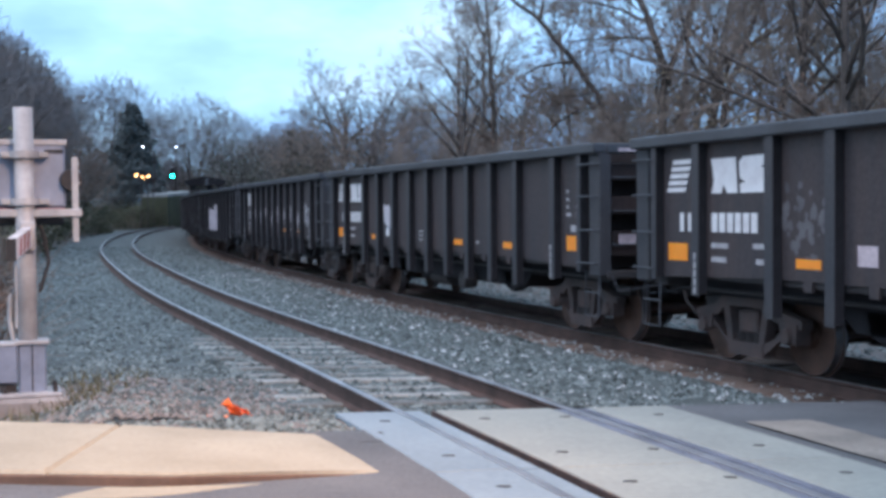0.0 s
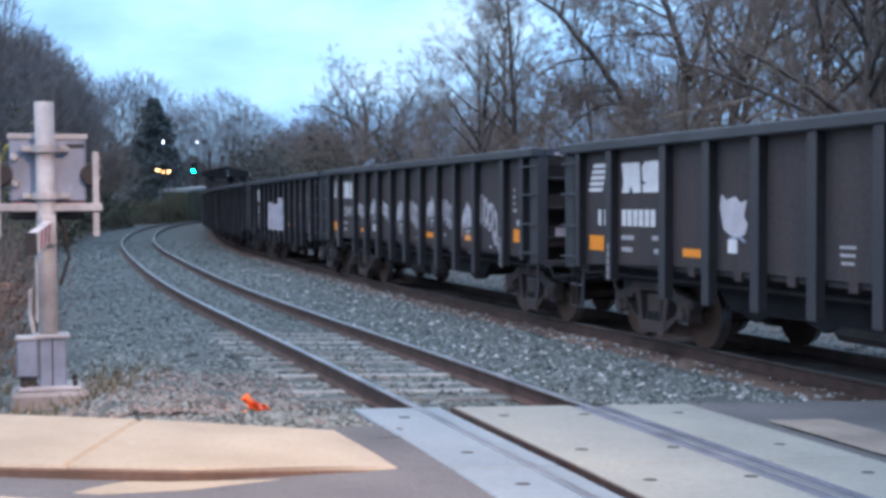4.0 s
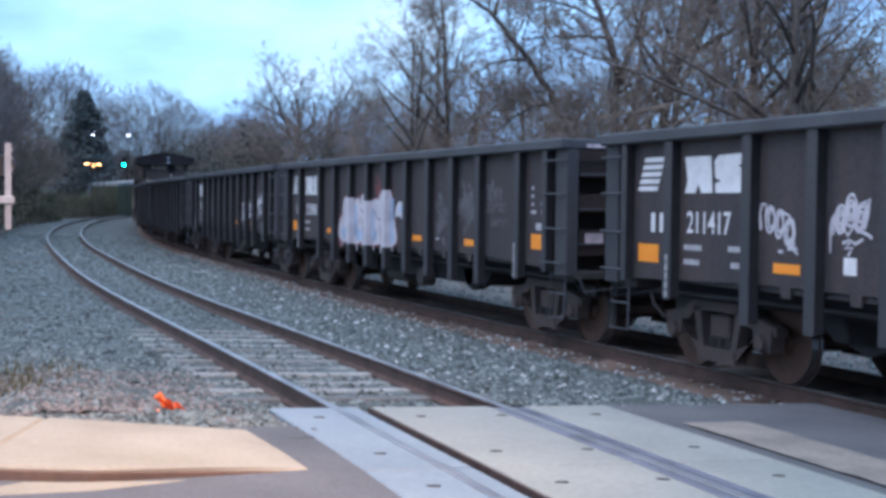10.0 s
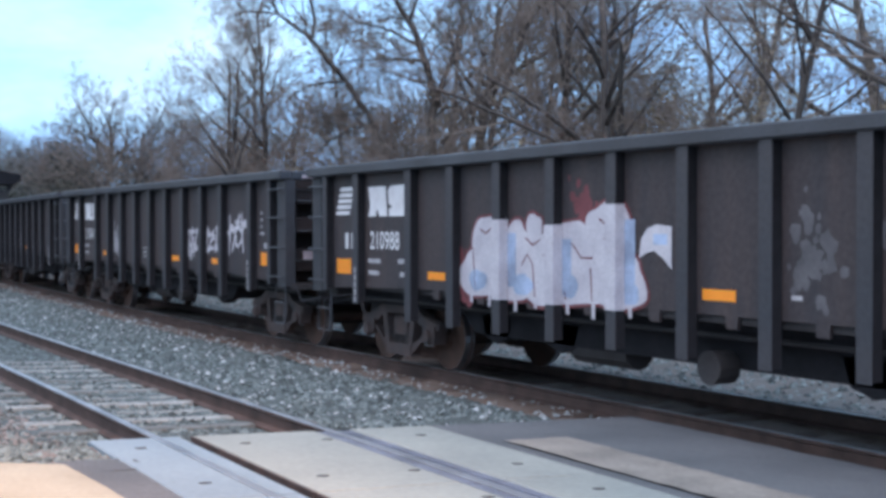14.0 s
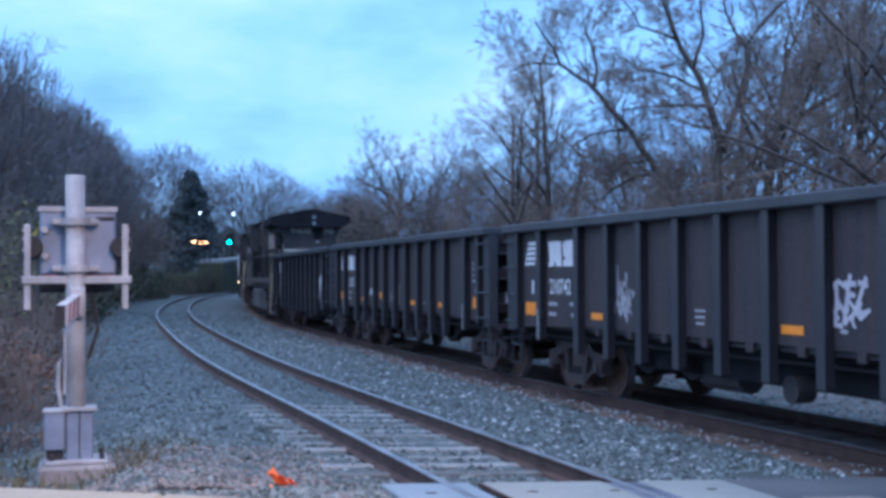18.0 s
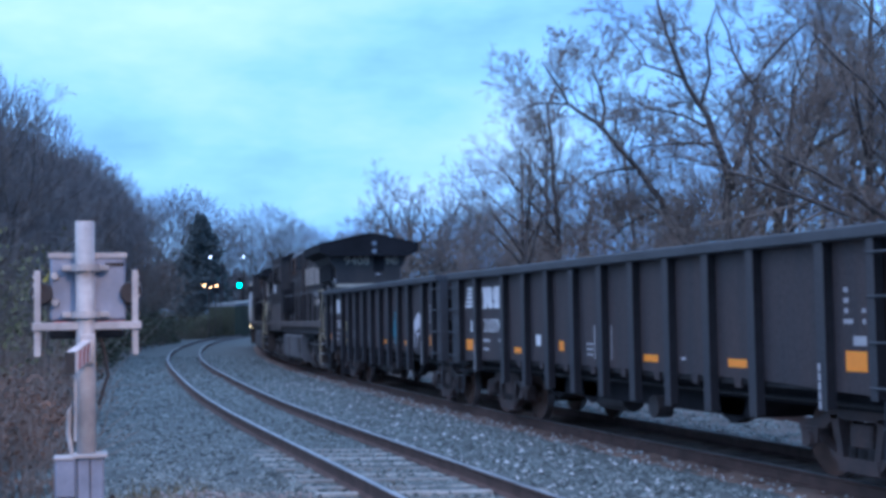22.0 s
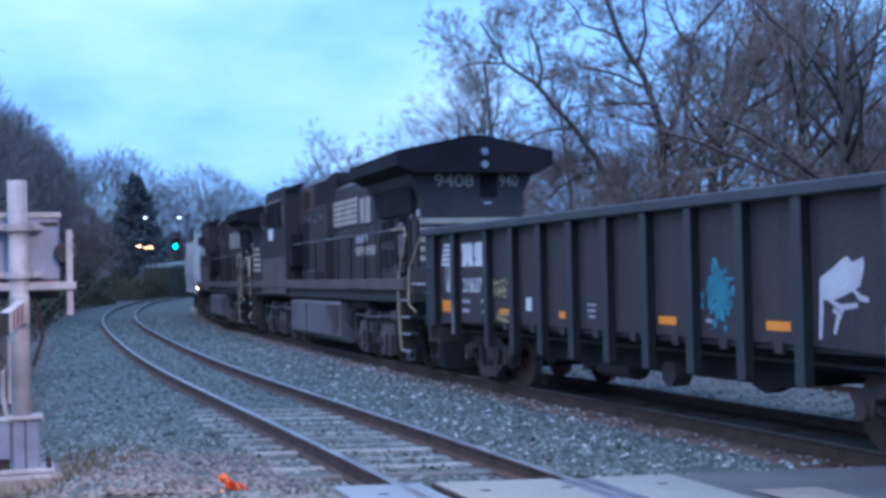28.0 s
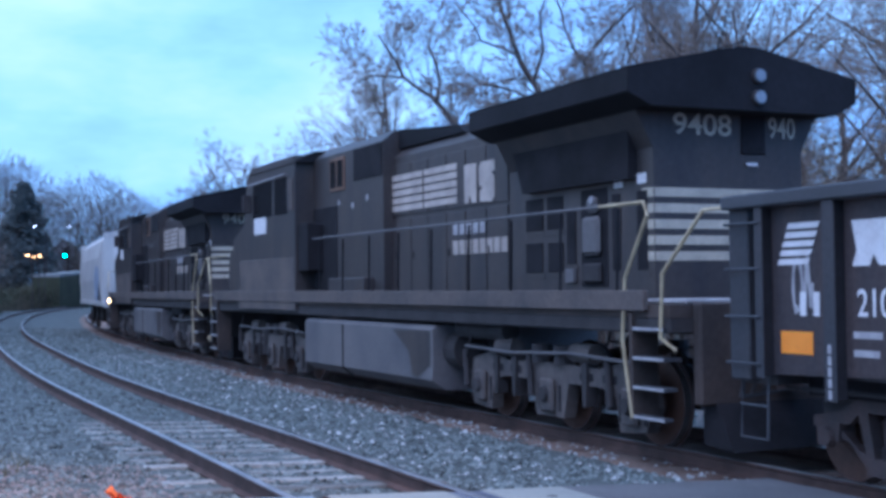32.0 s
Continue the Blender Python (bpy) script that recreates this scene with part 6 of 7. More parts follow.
# ---- trees ----
def segs_mesh(name, segs, material, sides=3):
    """Many tapered twigs as one mesh: rows of x0 y0 z0 r0 x1 y1 z1 r1."""
    a = np.asarray(segs, float)
    p0, r0, p1, r1 = a[:, 0:3], a[:, 3], a[:, 4:7], a[:, 7]
    d = p1 - p0
    d /= np.maximum(np.linalg.norm(d, axis=1, keepdims=True), 1e-6)
    ref = np.where(np.abs(d[:, 2:3]) < 0.9, np.array([[0, 0, 1.0]]), np.array([[1.0, 0, 0]]))
    u = np.cross(d, ref)
    u /= np.linalg.norm(u, axis=1, keepdims=True)
    w = np.cross(d, u)
    ang = 2 * np.pi * np.arange(sides) / sides
    ring = u[:, None] * np.cos(ang)[None, :, None] + w[:, None] * np.sin(ang)[None, :, None]
    v = np.concatenate([p0[:, None] + ring * r0[:, None, None], p1[:, None] + ring * r1[:, None, None]], 1)
    k = np.arange(sides)
    f = np.stack([k, (k + 1) % sides, sides + (k + 1) % sides, sides + k], -1)
    faces = (f[None] + 2 * sides * np.arange(len(a))[:, None, None]).reshape(-1, 4)
    return mesh_from(name, v.reshape(-1, 3).tolist(), faces.tolist(), material, True)


def grow(rng, start, way, length, radius, depth, spec, thick, thin):
    """One branch and its children. spec: per depth (segments, children, child length, spread, upward pull, crookedness)."""
    nseg, kids, rel, spread, lift, crook = spec[depth]
    p, d = np.array(start, float), np.array(way, float)
    step = length / nseg
    nodes = [(p.copy(), d.copy(), radius)]
    for i in range(nseg):
        d = d + rng.normal(0, crook, 3) + np.array([0, 0, lift])
        d /= np.linalg.norm(d)
        q = p + d * step
        ra = radius * (1 - 0.72 * i / nseg)
        rb = radius * (1 - 0.72 * (i + 1) / nseg)
        (thick if depth <= 1 else thin).append((*p, max(ra, 0.0085), *q, max(rb, 0.0055)))
        p = q
        nodes.append((p.copy(), d.copy(), rb))
    if depth + 1 >= len(spec):
        return
    for k in range(kids):
        t = (0.3 if depth else 0.42) + (0.7 if depth else 0.58) * (k + rng.random()) / kids
        i = min(int(t * nseg), nseg - 1)
        f = t * nseg - i
        a = nodes[i][0] * (1 - f) + nodes[i + 1][0] * f
        dd, rr = nodes[i + 1][1], nodes[i + 1][2]
        side = rng.normal(0, 1, 3)
        side -= dd * side.dot(dd)
        side /= np.linalg.norm(side)
        nd = dd * math.cos(spread) + side * math.sin(spread)
        nd /= np.linalg.norm(nd)
        grow(rng, a, nd, length * rel * rng.uniform(0.7, 1.15) * (1.15 - 0.5 * t), min(rr * 0.85, radius * 0.55) * rng.uniform(0.7, 1), depth + 1, spec, thick, thin)


SPREADING = [(6, 9, 0.62, 0.85, 0.01, 0.07), (4, 6, 0.55, 0.8, 0.05, 0.16), (2, 6, 0.52, 0.75, 0.04, 0.2), (1, 4, 0.65, 0.7, 0.03, 0.22), (1, 0, 0, 0, 0.03, 0.2)]
SLENDER = [(7, 12, 0.36, 0.75, 0.02, 0.05), (3, 6, 0.55, 0.7, 0.08, 0.14), (2, 6, 0.55, 0.7, 0.05, 0.2), (1, 4, 0.6, 0.7, 0.04, 0.2), (1, 0, 0, 0, 0.02, 0.2)]
BUSHY = [(3, 11, 0.95, 0.55, 0.03, 0.1), (3, 7, 0.6, 0.55, 0.06, 0.16), (2, 6, 0.55, 0.6, 0.05, 0.2), (1, 3, 0.6, 0.6, 0.03, 0.2), (1, 0, 0, 0, 0, 0.2)]
ROUND = [(5, 12, 0.72, 0.8, 0.0, 0.06), (4, 7, 0.5, 0.75, 0.03, 0.16), (2, 6, 0.52, 0.75, 0.02, 0.22), (1, 5, 0.65, 0.7, 0.0, 0.22), (1, 0, 0, 0, 0, 0.2)]


def limb_mesh(name, segs, sides):
    """One limb or trunk: a connected tapering tube along its segments."""
    bm = tube([segs[0][0:3]] + [s[4:7] for s in segs], 0.1, sides, None, [segs[0][3]] + [s[7] for s in segs])
    me = bpy.data.meshes.new(name)
    bm.to_mesh(me)
    bm.free()
    me.materials.append(M_BARK)
    me.polygons.foreach_set("use_smooth", [True] * len(me.polygons))
    return me


def add_limbs(tr, thick, n):
    for i in range(0, len(thick), n):
        part("limb", limb_mesh("limb", thick[i:i + n], 4), None, tr)


def build_tree(seed, spec, height, radius, way=(0, 0, 1), leaves=0, leaf_mat=None, label="", name="tree", twig=1.0, twig_mat=None):
    rng = np.random.default_rng(seed)
    thick, thin = [], []
    w = np.array(way, float)
    grow(rng, (0, 0, -0.4), w / np.linalg.norm(w), height, radius, 0, spec, thick, thin)
    thin = [(*s[:3], s[3] * twig, *s[4:7], s[7] * twig) for s in thin]
    tr = new(name)
    ntrunk = spec[0][0]
    part("trunk", limb_mesh("trunk", thick[:ntrunk], 9), None, tr)
    add_limbs(tr, thick[ntrunk:], spec[1][0])
    part("crown", segs_mesh("crown", thin, twig_mat or M_TWIG, 3), None, tr)
    if leaves:
        ends = np.array([t[4:7] for t in thin])
        pick = ends[rng.integers(0, len(ends), leaves)] + rng.normal(0, 0.12, (leaves, 3))
        part("leaves", leaf_mesh("leaves", pick, rng, 0.05, leaf_mat), None, tr, "few dead leaves still clinging")
    return tagged(tr, label, "tree", "bare winter trees beside the tracks")


def leaf_mesh(name, centres, rng, size, material):
    n = len(centres)
    a = rng.normal(0, 1, (n, 3))
    a /= np.linalg.norm(a, axis=1, keepdims=True)
    b = np.cross(a, rng.normal(0, 1, (n, 3)))
    b /= np.linalg.norm(b, axis=1, keepdims=True)
    s = size * (0.6 + 0.8 * rng.random((n, 1)))
    v = np.stack([centres - a * s, centres + b * s * 0.55, centres + a * s, centres - b * s * 0.55], 1)
    faces = np.arange(4 * n).reshape(n, 4)
    return mesh_from(name, v.reshape(-1, 3).tolist(), faces.tolist(), material)


def plant(ob, x, y, scale, turn, lean=0.0):
    ob.scale = (scale, scale, scale)
    m = Matrix.Translation((x, y, height_at(x, y) - 0.05)) @ pose(0, 0, 0, lean, 0, turn)
    c = copy_thing(ob, m)
    return c


def build_dome(seed, label, high=10.0, wide=4.1, twigs=5000):
    """A bare tree with an even dome of fine twigs over a fan of limbs."""
    rng = np.random.default_rng(seed)
    tr = new("tree")
    foot = high * 0.2
    part("trunk", limb_mesh("trunk", [(0, 0, -0.4, 0.32, 0.05, 0, foot * 0.5, 0.27), (0.05, 0, foot * 0.5, 0.27, 0, 0.04, foot, 0.22)], 9), None, tr)
    mid = high * 0.56
    thin = []

    def inside(p):
        a = math.atan2(p[1], p[0])
        lump = 1 + 0.07 * math.sin(3 * a + seed) + 0.05 * math.sin(7 * a + 2.1 * p[2])
        tall = high - mid if p[2] > mid else mid - foot * 0.6
        return math.sqrt((p[0] ** 2 + p[1] ** 2) / wide ** 2 + ((p[2] - mid) / tall) ** 2) / lump

    for k in range(13):
        a, e = 2.4 * k + rng.uniform(-0.3, 0.3), rng.uniform(0.25, 1.35)
        d = np.array([math.cos(a) * math.cos(e), math.sin(a) * math.cos(e), math.sin(e)])
        p, segs, r = np.array([0, 0, foot * rng.uniform(0.8, 1.25)]), [], 0.12
        for i in range(7):
            q = p + d * high * 0.1
            segs.append((*p, r, *q, r * 0.78))
            for j in range(3):
                b = d + rng.normal(0, 0.6, 3)
                b /= np.linalg.norm(b)
                m = p
                for n in range(3):
                    w = m + b * high * 0.06
                    if inside(w) < 0.97:
                        thin.append((*m, r * (0.5 - 0.12 * n), *w, r * (0.38 - 0.12 * n)))
                    m, b = w, b + rng.normal(0, 0.25, 3)
                    b /= np.linalg.norm(b)
            p, r = q, r * 0.78
            d = d + rng.normal(0, 0.16, 3) + np.array([0, 0, 0.05])
            d /= np.linalg.norm(d)
            if inside(p + d * high * 0.1) > 0.9:
                break
        part("limb", limb_mesh("limb", segs, 5), None, tr)
    while len(thin) < twigs:
        p = rng.uniform(-1, 1, 3) * np.array([wide, wide, high * 0.5]) + np.array([0, 0, mid])
        u = inside(p)
        if p[2] < foot * 0.9 or u > 0.97 or rng.random() > u ** 1.6:
            continue
        d = (p - np.array([0, 0, mid * 0.55])) / high + rng.normal(0, 0.3, 3) + np.array([0, 0, 0.15])
        q = p + d / np.linalg.norm(d) * rng.uniform(0.3, 0.75)
        if inside(q) < 1.02 + 0.06 * rng.random():
            thin.append((*p, 0.016, *q, 0.007))
    part("crown", segs_mesh("crown", thin, M_FARTWIG, 3), None, tr)
    return tagged(tr, label, "tree", "bare winter trees beside the tracks")


KINDS = {
    "oak": build_tree(1, SPREADING, 13.0, 0.3, label="tall bare deciduous tree with a wide crooked crown"),
    "oak2": build_tree(5, SPREADING, 12.0, 0.26, label="bare deciduous tree with heavy crooked limbs"),
    "ash": build_tree(9, SLENDER, 14.0, 0.2, label="slender bare deciduous tree at the wood's edge"),
    "ash2": build_tree(14, SLENDER, 13.0, 0.17, label="slender bare tree with fine upright twigs"),
    "round": build_tree(17, ROUND, 8.5, 0.3, label="bare deciduous tree with a rounded crown of fine twigs", twig=1.1, twig_mat=M_FARTWIG),
    "far_round": build_dome(19, "distant bare tree with a rounded hazy crown"),
    "far_round2": build_dome(23, "distant bare tree with a broad even crown of fine twigs", 10.0, 4.7),
    "scrub": build_tree(21, BUSHY, 4.2, 0.09, leaves=900, leaf_mat=M_DEADLEAF, label="bushy bare understory tree with a few dead brown leaves"),
    "scrub2": build_tree(25, BUSHY, 4.6, 0.09, label="bushy bare understory tree with dense twigs"),
}
def build_limbed(seed, limbs, label, leaves=0, reach=2.4, gap=0.5):
    """A tree whose main limbs follow the given bends: each limb is a list of (x, z) and its first and last radius."""
    rng = np.random.default_rng(seed)
    trunks, thick, thin = [], [], []
    spec = [None, (4, 7, 0.5, 0.75, 0.05, 0.19), (2, 6, 0.55, 0.75, 0.04, 0.22), (1, 5, 0.6, 0.7, 0.03, 0.22), (1, 0, 0, 0, 0.02, 0.2)]
    for pts, r0, r1 in limbs:
        xz = np.array(pts, float)
        run = np.concatenate([[0], np.cumsum(np.linalg.norm(np.diff(xz, axis=0), axis=1))])
        n = max(int(run[-1] / 0.6), 3)
        u = np.linspace(0, run[-1], n + 1)
        px, pz = np.interp(u, run, xz[:, 0]), np.interp(u, run, xz[:, 1])
        px[1:] += rng.normal(0, 0.05, n)
        py = np.cumsum(rng.normal(0, 0.1, n + 1)) * (0.3 if r0 > 0.15 else 1.0)
        py -= py[0]
        p = np.stack([px, py, pz], 1)
        rr = np.linspace(r0, r1, n + 1)
        trunks.append([(*p[i], rr[i], *p[i + 1], rr[i + 1]) for i in range(n)])
        free = run[-1] * (0.4 if r0 > 0.15 else 0.12)
        for k in range(int((run[-1] - free) / gap)):
            i = int((free + k * gap) / run[-1] * n)
            d = p[i + 1] - p[i]
            d /= np.linalg.norm(d)
            side = rng.normal(0, 1, 3)
            side -= d * side.dot(d)
            side /= np.linalg.norm(side)
            nd = d * 0.65 + side * 0.8
            grow(rng, p[i], nd / np.linalg.norm(nd), reach * rng.uniform(0.6, 1.25), rr[i] * 0.32, 1, spec, thick, thin)
    tr = new("tree")
    for k, segs in enumerate(trunks):
        part("limb" if k else "trunk", limb_mesh("limb" if k else "trunk", segs, 8), None, tr)
    add_limbs(tr, thick, 4)
    part("crown", segs_mesh("crown", thin, M_TWIG, 3), None, tr)
    if leaves:
        ends = np.array([t[4:7] for t in thin])
        pick = ends[rng.integers(0, len(ends), leaves)] + rng.normal(0, 0.12, (leaves, 3))
        part("leaves", leaf_mesh("leaves", pick, rng, 0.05, M_DEADLEAF), None, tr, "few dead leaves still clinging")
    return tagged(tr, label, "tree", "bare winter trees beside the tracks")


leaning = build_limbed(33, (([(0, -0.4), (-2.4, 4.75), (-3.75, 7.3), (-4.65, 8.45), (-5.55, 9.55), (-6.7, 10.4), (-7.2, 11.4), (-7.6, 12.0)], 0.21, 0.03),
                            ([(-4.2, 7.9), (-5.3, 7.9), (-6.2, 7.4)], 0.06, 0.02), ([(-5.5, 9.5), (-5.4, 10.6), (-5.9, 11.8), (-5.6, 12.6)], 0.06, 0.02),
                            ([(-6.6, 10.35), (-7.8, 10.5), (-8.6, 10.1)], 0.045, 0.02), ([(-3.2, 6.3), (-4.3, 6.2), (-5.2, 5.4)], 0.05, 0.02)), "dark leaning tree with a bowed trunk", 260, 2.1, 0.42)
leaning.location = (9.3, 47.0, height_at(9.3, 47.0) - 0.05)
big = build_limbed(41, (([(0, -0.4), (0, 4.7), (0, 6.1), (-0.07, 7.35), (-0.27, 8.45), (-0.9, 9.65), (-1.35, 10.65), (-1.7, 11.65), (-2.1, 12.65), (-2.3, 14.0)], 0.25, 0.035),
                        ([(0.1, 6.8), (0.7, 8.6), (1.03, 9.6), (0.96, 10.4), (1.55, 11.35), (2.55, 12.1), (2.8, 13.6)], 0.11, 0.03),
                        ([(0.3, 5.5), (2.1, 7.6), (2.63, 8.55), (3.07, 10.1), (3.9, 11.3), (3.6, 12.05), (3.25, 13.4)], 0.1, 0.03),
                        ([(0.96, 10.4), (0.3, 11.2), (0.1, 12.4), (-0.3, 13.6)], 0.06, 0.02), ([(-0.2, 8.35), (-1.4, 8.45), (-3.2, 8.3)], 0.06, 0.02),
                        ([(-0.35, 8.85), (-1.6, 9.4), (-2.75, 9.7), (-3.2, 10.1)], 0.06, 0.02), ([(-0.9, 9.65), (-0.5, 10.8), (-0.6, 12.0), (-0.2, 13.4)], 0.07, 0.02),
                        ([(3.07, 10.1), (2.4, 10.9), (2.2, 12.2)], 0.05, 0.02), ([(-1.35, 10.65), (-2.6, 11.2), (-3.4, 12.3)], 0.05, 0.02)), "large bare tree that forks into crooked spreading limbs", 0, 2.3, 0.62)
big.location = (7.83, 44.0, height_at(7.83, 44.0) - 0.05)
edge = build_limbed(47, (([(0, -0.4), (0.2, 3.5), (0.45, 6.2), (0.9, 7.4), (1.2, 8.5), (1.8, 9.4), (2.0, 9.9), (1.4, 10.7), (1.2, 11.8)], 0.16, 0.03),
                         ([(0.45, 6.2), (-0.8, 7.6), (-1.2, 9.0)], 0.08, 0.03), ([(0.9, 7.4), (2.4, 8.4), (3.0, 10.0)], 0.09, 0.03)), "bare tree with a crooked main limb at the wood's edge", 0, 2.0)
edge.location = (8.62, 40.0, height_at(8.62, 40.0) - 0.05)
TALL = {k: max(v.co.z for c in ob.children if c.name.startswith("crown") for v in c.data.vertices) for k, ob in KINDS.items()}


def woods():
    rng = random.Random(7)
    rows = []
    # right-hand wood beyond the third track, thinning towards the distance and open round the leaning tree
    for s0, s1, step, o0, o1, lo, hi in ((-12, 60, 5.0, 18, 22, 0.75, 1.0), (-10, 66, 15.0, 25, 31, 0.85, 1.1)):
        s = s0
        while s < s1:
            p = spot(np.array(s), np.array(rng.uniform(o0, o1)))
            if not (0.0 < p[0] / p[1] < 0.19 and 30 < p[1] < 62):
                rows.append((p[0], p[1], rng.choice(("oak", "oak2", "ash", "ash", "ash2", "ash2")), rng.uniform(lo, hi)))
            s += step * rng.uniform(0.7, 1.3)
    for s0, s1, step, o0, o1, lo, hi in ((-12, 75, 5.6, 16, 18.5, 0.6, 0.95), (-10, 80, 7.5, 21, 27, 1.0, 1.5)):
        s = s0
        while s < s1:
            p = spot(np.array(s), np.array(rng.uniform(o0, o1)))
            rows.append((p[0], p[1], rng.choice(("scrub", "scrub2", "scrub2")), rng.uniform(lo, hi)))
            s += step * rng.uniform(0.6, 1.4)
    # left-hand wood along the curve, taller towards the bend
    s = 33.0
    while s < 115:
        o = rng.uniform(-13.5, -8.0) if s < 60 else rng.uniform(-15.0, -10.5)
        p = spot(np.array(s), np.array(o))
        kind = rng.choice(("round", "far_round", "far_round2", "ash2", "far_round2") if s < 60 else ("far_round", "far_round2", "far_round2"))
        high = np.interp(s, (33, 45, 60, 84, 110, 150), (10.5, 14.0, 15.0, 17.0, 19.0, 19.5)) * rng.uniform(0.82, 0.98)
        rows.append((p[0], p[1], kind, high / TALL[kind]))
        s += rng.uniform(2.2, 3.6)
    for s0, s1, step, o0, o1, lo, hi in ((24, 60, 2.6, -10, -7, 3.5, 6.0), (60, 118, 2.4, -11, -6.5, 6.0, 10.0), (36, 70, 4.0, -13, -10, 6.0, 9.0)):
        s = s0
        while s < s1:
            p = spot(np.array(s), np.array(rng.uniform(o0, o1)))
            kind = rng.choice(("scrub", "scrub2", "scrub2"))
            rows.append((p[0], p[1], kind, rng.uniform(lo, hi) / TALL[kind]))
            s += step * rng.uniform(0.6, 1.4)
    for x, y, kind, sc in rows:
        if y < 6 or x / y > 0.66 or x / y < -0.47:
            continue
        plant(KINDS[kind], x, y, sc, rng.uniform(0, 360), rng.uniform(-4, 4))


woods()
for (kind, ob), (s0, o0, sc) in zip(KINDS.items(), ((20, 31, 1.0), (34, 34, 1.0), (8, 30, 1.0), (2, 31, 1.0), (40, 36, 1.0), (52, 38, 1.0), (46, 37, 1.0), (12, 23, 1.0), (0, 24, 1.0))):
    p0 = spot(np.array(s0), np.array(o0))
    ob.location, ob.scale = (p0[0], p0[1], height_at(p0[0], p0[1]) - 0.05), (sc, sc, sc)
# distant domed trees on the skyline: x, y, kind, height of the top
for x, y, kind, top in ((-41.9, 165, "far_round", 20.9), (-45.5, 166, "far_round2", 20.2), (-32.9, 175, "far_round2", 19.6), (-28.2, 177, "far_round", 16.8), (-24.6, 180, "far_round2", 13.6), (-37.4, 182, "far_round2", 18.0), (-21.5, 150, "far_round2", 12.0), (-18.0, 154, "far_round", 13.0), (-15.4, 124.0, "far_round2", 11.0),
                        (-11.5, 120, "far_round2", 11.2), (-7.4, 94.7, "round", 14.2), (-4.8, 99.9, "round", 14.4), (-1.6, 92.0, "far_round", 10.6), (1.5, 84.0, "far_round2", 9.6)):
    plant(KINDS[kind], x, y, (top - height_at(x, y)) / TALL[kind], (x * 37 + y * 11) % 360)
# single trees that stand out against the sky: x, y, kind, size
for x, y, kind, sc in ((-3.4, 95.0, "oak", 0.85),
                       (-20.6, 52.0, "ash", 0.8), (-19.2, 47.0, "ash2", 0.68), (2.8, 58.0, "ash", 0.92), (1.4, 56.0, "ash2", 0.8), (1.0, 60.0, "ash", 0.75), (4.2, 57.0, "scrub", 1.3), (2.2, 54.0, "scrub", 0.9), (0.0, 66.0, "scrub2", 1.0), (-3.5, 78.0, "scrub2", 1.2), (-6.5, 84.0, "scrub2", 1.3), (-9.5, 92.0, "scrub2", 1.3),
                       (9.8, 50.0, "ash2", 0.8), (12.2, 46.0, "ash", 0.85), (10.6, 38.5, "scrub2", 1.5), (11.5, 36.0, "ash2", 0.75), (12.5, 38.0, "oak2", 0.75), (7.4, 52.0, "scrub2", 1.2), (9.0, 48.0, "scrub", 1.2)):
    plant(KINDS[kind], x, y, sc, (x * 37 + y * 11) % 360)
for ob in KINDS.values():
    ob.scale = (1, 1, 1)


def far_wood():
    """Woods on the horizon all round, one joined mesh."""
    rng = np.random.default_rng(3)
    thick, thin = [], []
    for k in range(4):
        grow(rng, (0, 0, -0.4), (0, 0, 1), 13, 0.3, 0, [(5, 9, 0.55, 0.8, 0.02, 0.07), (3, 6, 0.5, 0.75, 0.06, 0.16), (2, 6, 0.5, 0.7, 0.04, 0.2), (1, 0, 0, 0, 0, 0.2)], thick, thin)
    base = np.array(thick + thin)
    rows = []
    n = 0
    while n < 130:
        a = rng.uniform(0, 2 * math.pi)
        r = rng.uniform(150, 260)
        x, y = r * math.sin(a), r * math.cos(a)
        q = to_line([x], [y])[0]
        if abs(q[1]) < 16 and q[0] > 0:
            continue
        n += 1
        sc, t = rng.uniform(0.8, 1.25), rng.uniform(0, 6.28)
        sub = base[rng.integers(0, len(base), 190)].copy()
        c, s_ = math.cos(t) * sc, math.sin(t) * sc
        for i in (0, 4):
            px, py = sub[:, i].copy(), sub[:, i + 1].copy()
            sub[:, i], sub[:, i + 1], sub[:, i + 2] = px * c - py * s_ + x, px * s_ + py * c + y, sub[:, i + 2] * sc
        sub[:, 3] *= 2.2
        sub[:, 7] *= 2.2
        rows.append(sub)
    ob = new("far_woods", segs_mesh("far_woods", np.concatenate(rows), M_TWIG, 3))
    tagged(ob, "bare grey-brown woods in the far distance", "woods", kind="stuff")


far_wood()


def build_fir():
    rng = np.random.default_rng(77)
    fir = new("conifer")
    part("trunk", tube([(0, 0, -0.3), (0, 0, 6), (0, 0, 12)], 0.2, 8, None, [0.22, 0.14, 0.03]), M_BARK, fir)
    pts = []
    for k in range(15000):
        z = 0.8 + 11.2 * rng.random() ** 0.9
        r = ((12.4 - z) / 12.4) ** 0.7 * 3.1 * rng.random() ** 0.5
        a = rng.uniform(0, 6.28)
        r *= 0.85 + 0.3 * math.sin(3 * a + z * 1.3) * math.sin(z * 2.7)
        pts.append((r * math.cos(a), r * math.sin(a), z - 0.25 * r))
    part("crown", leaf_mesh("crown", np.array(pts), rng, 0.13, M_FIR), None, fir)
    fir.location = (-37.6, 158.0, height_at(-37.6, 158) - 0.2)
    fir.scale = (2.0, 2.0, 1.3)
    tagged(fir, "dark pointed conifer standing among bare trees", "tree")


build_fir()


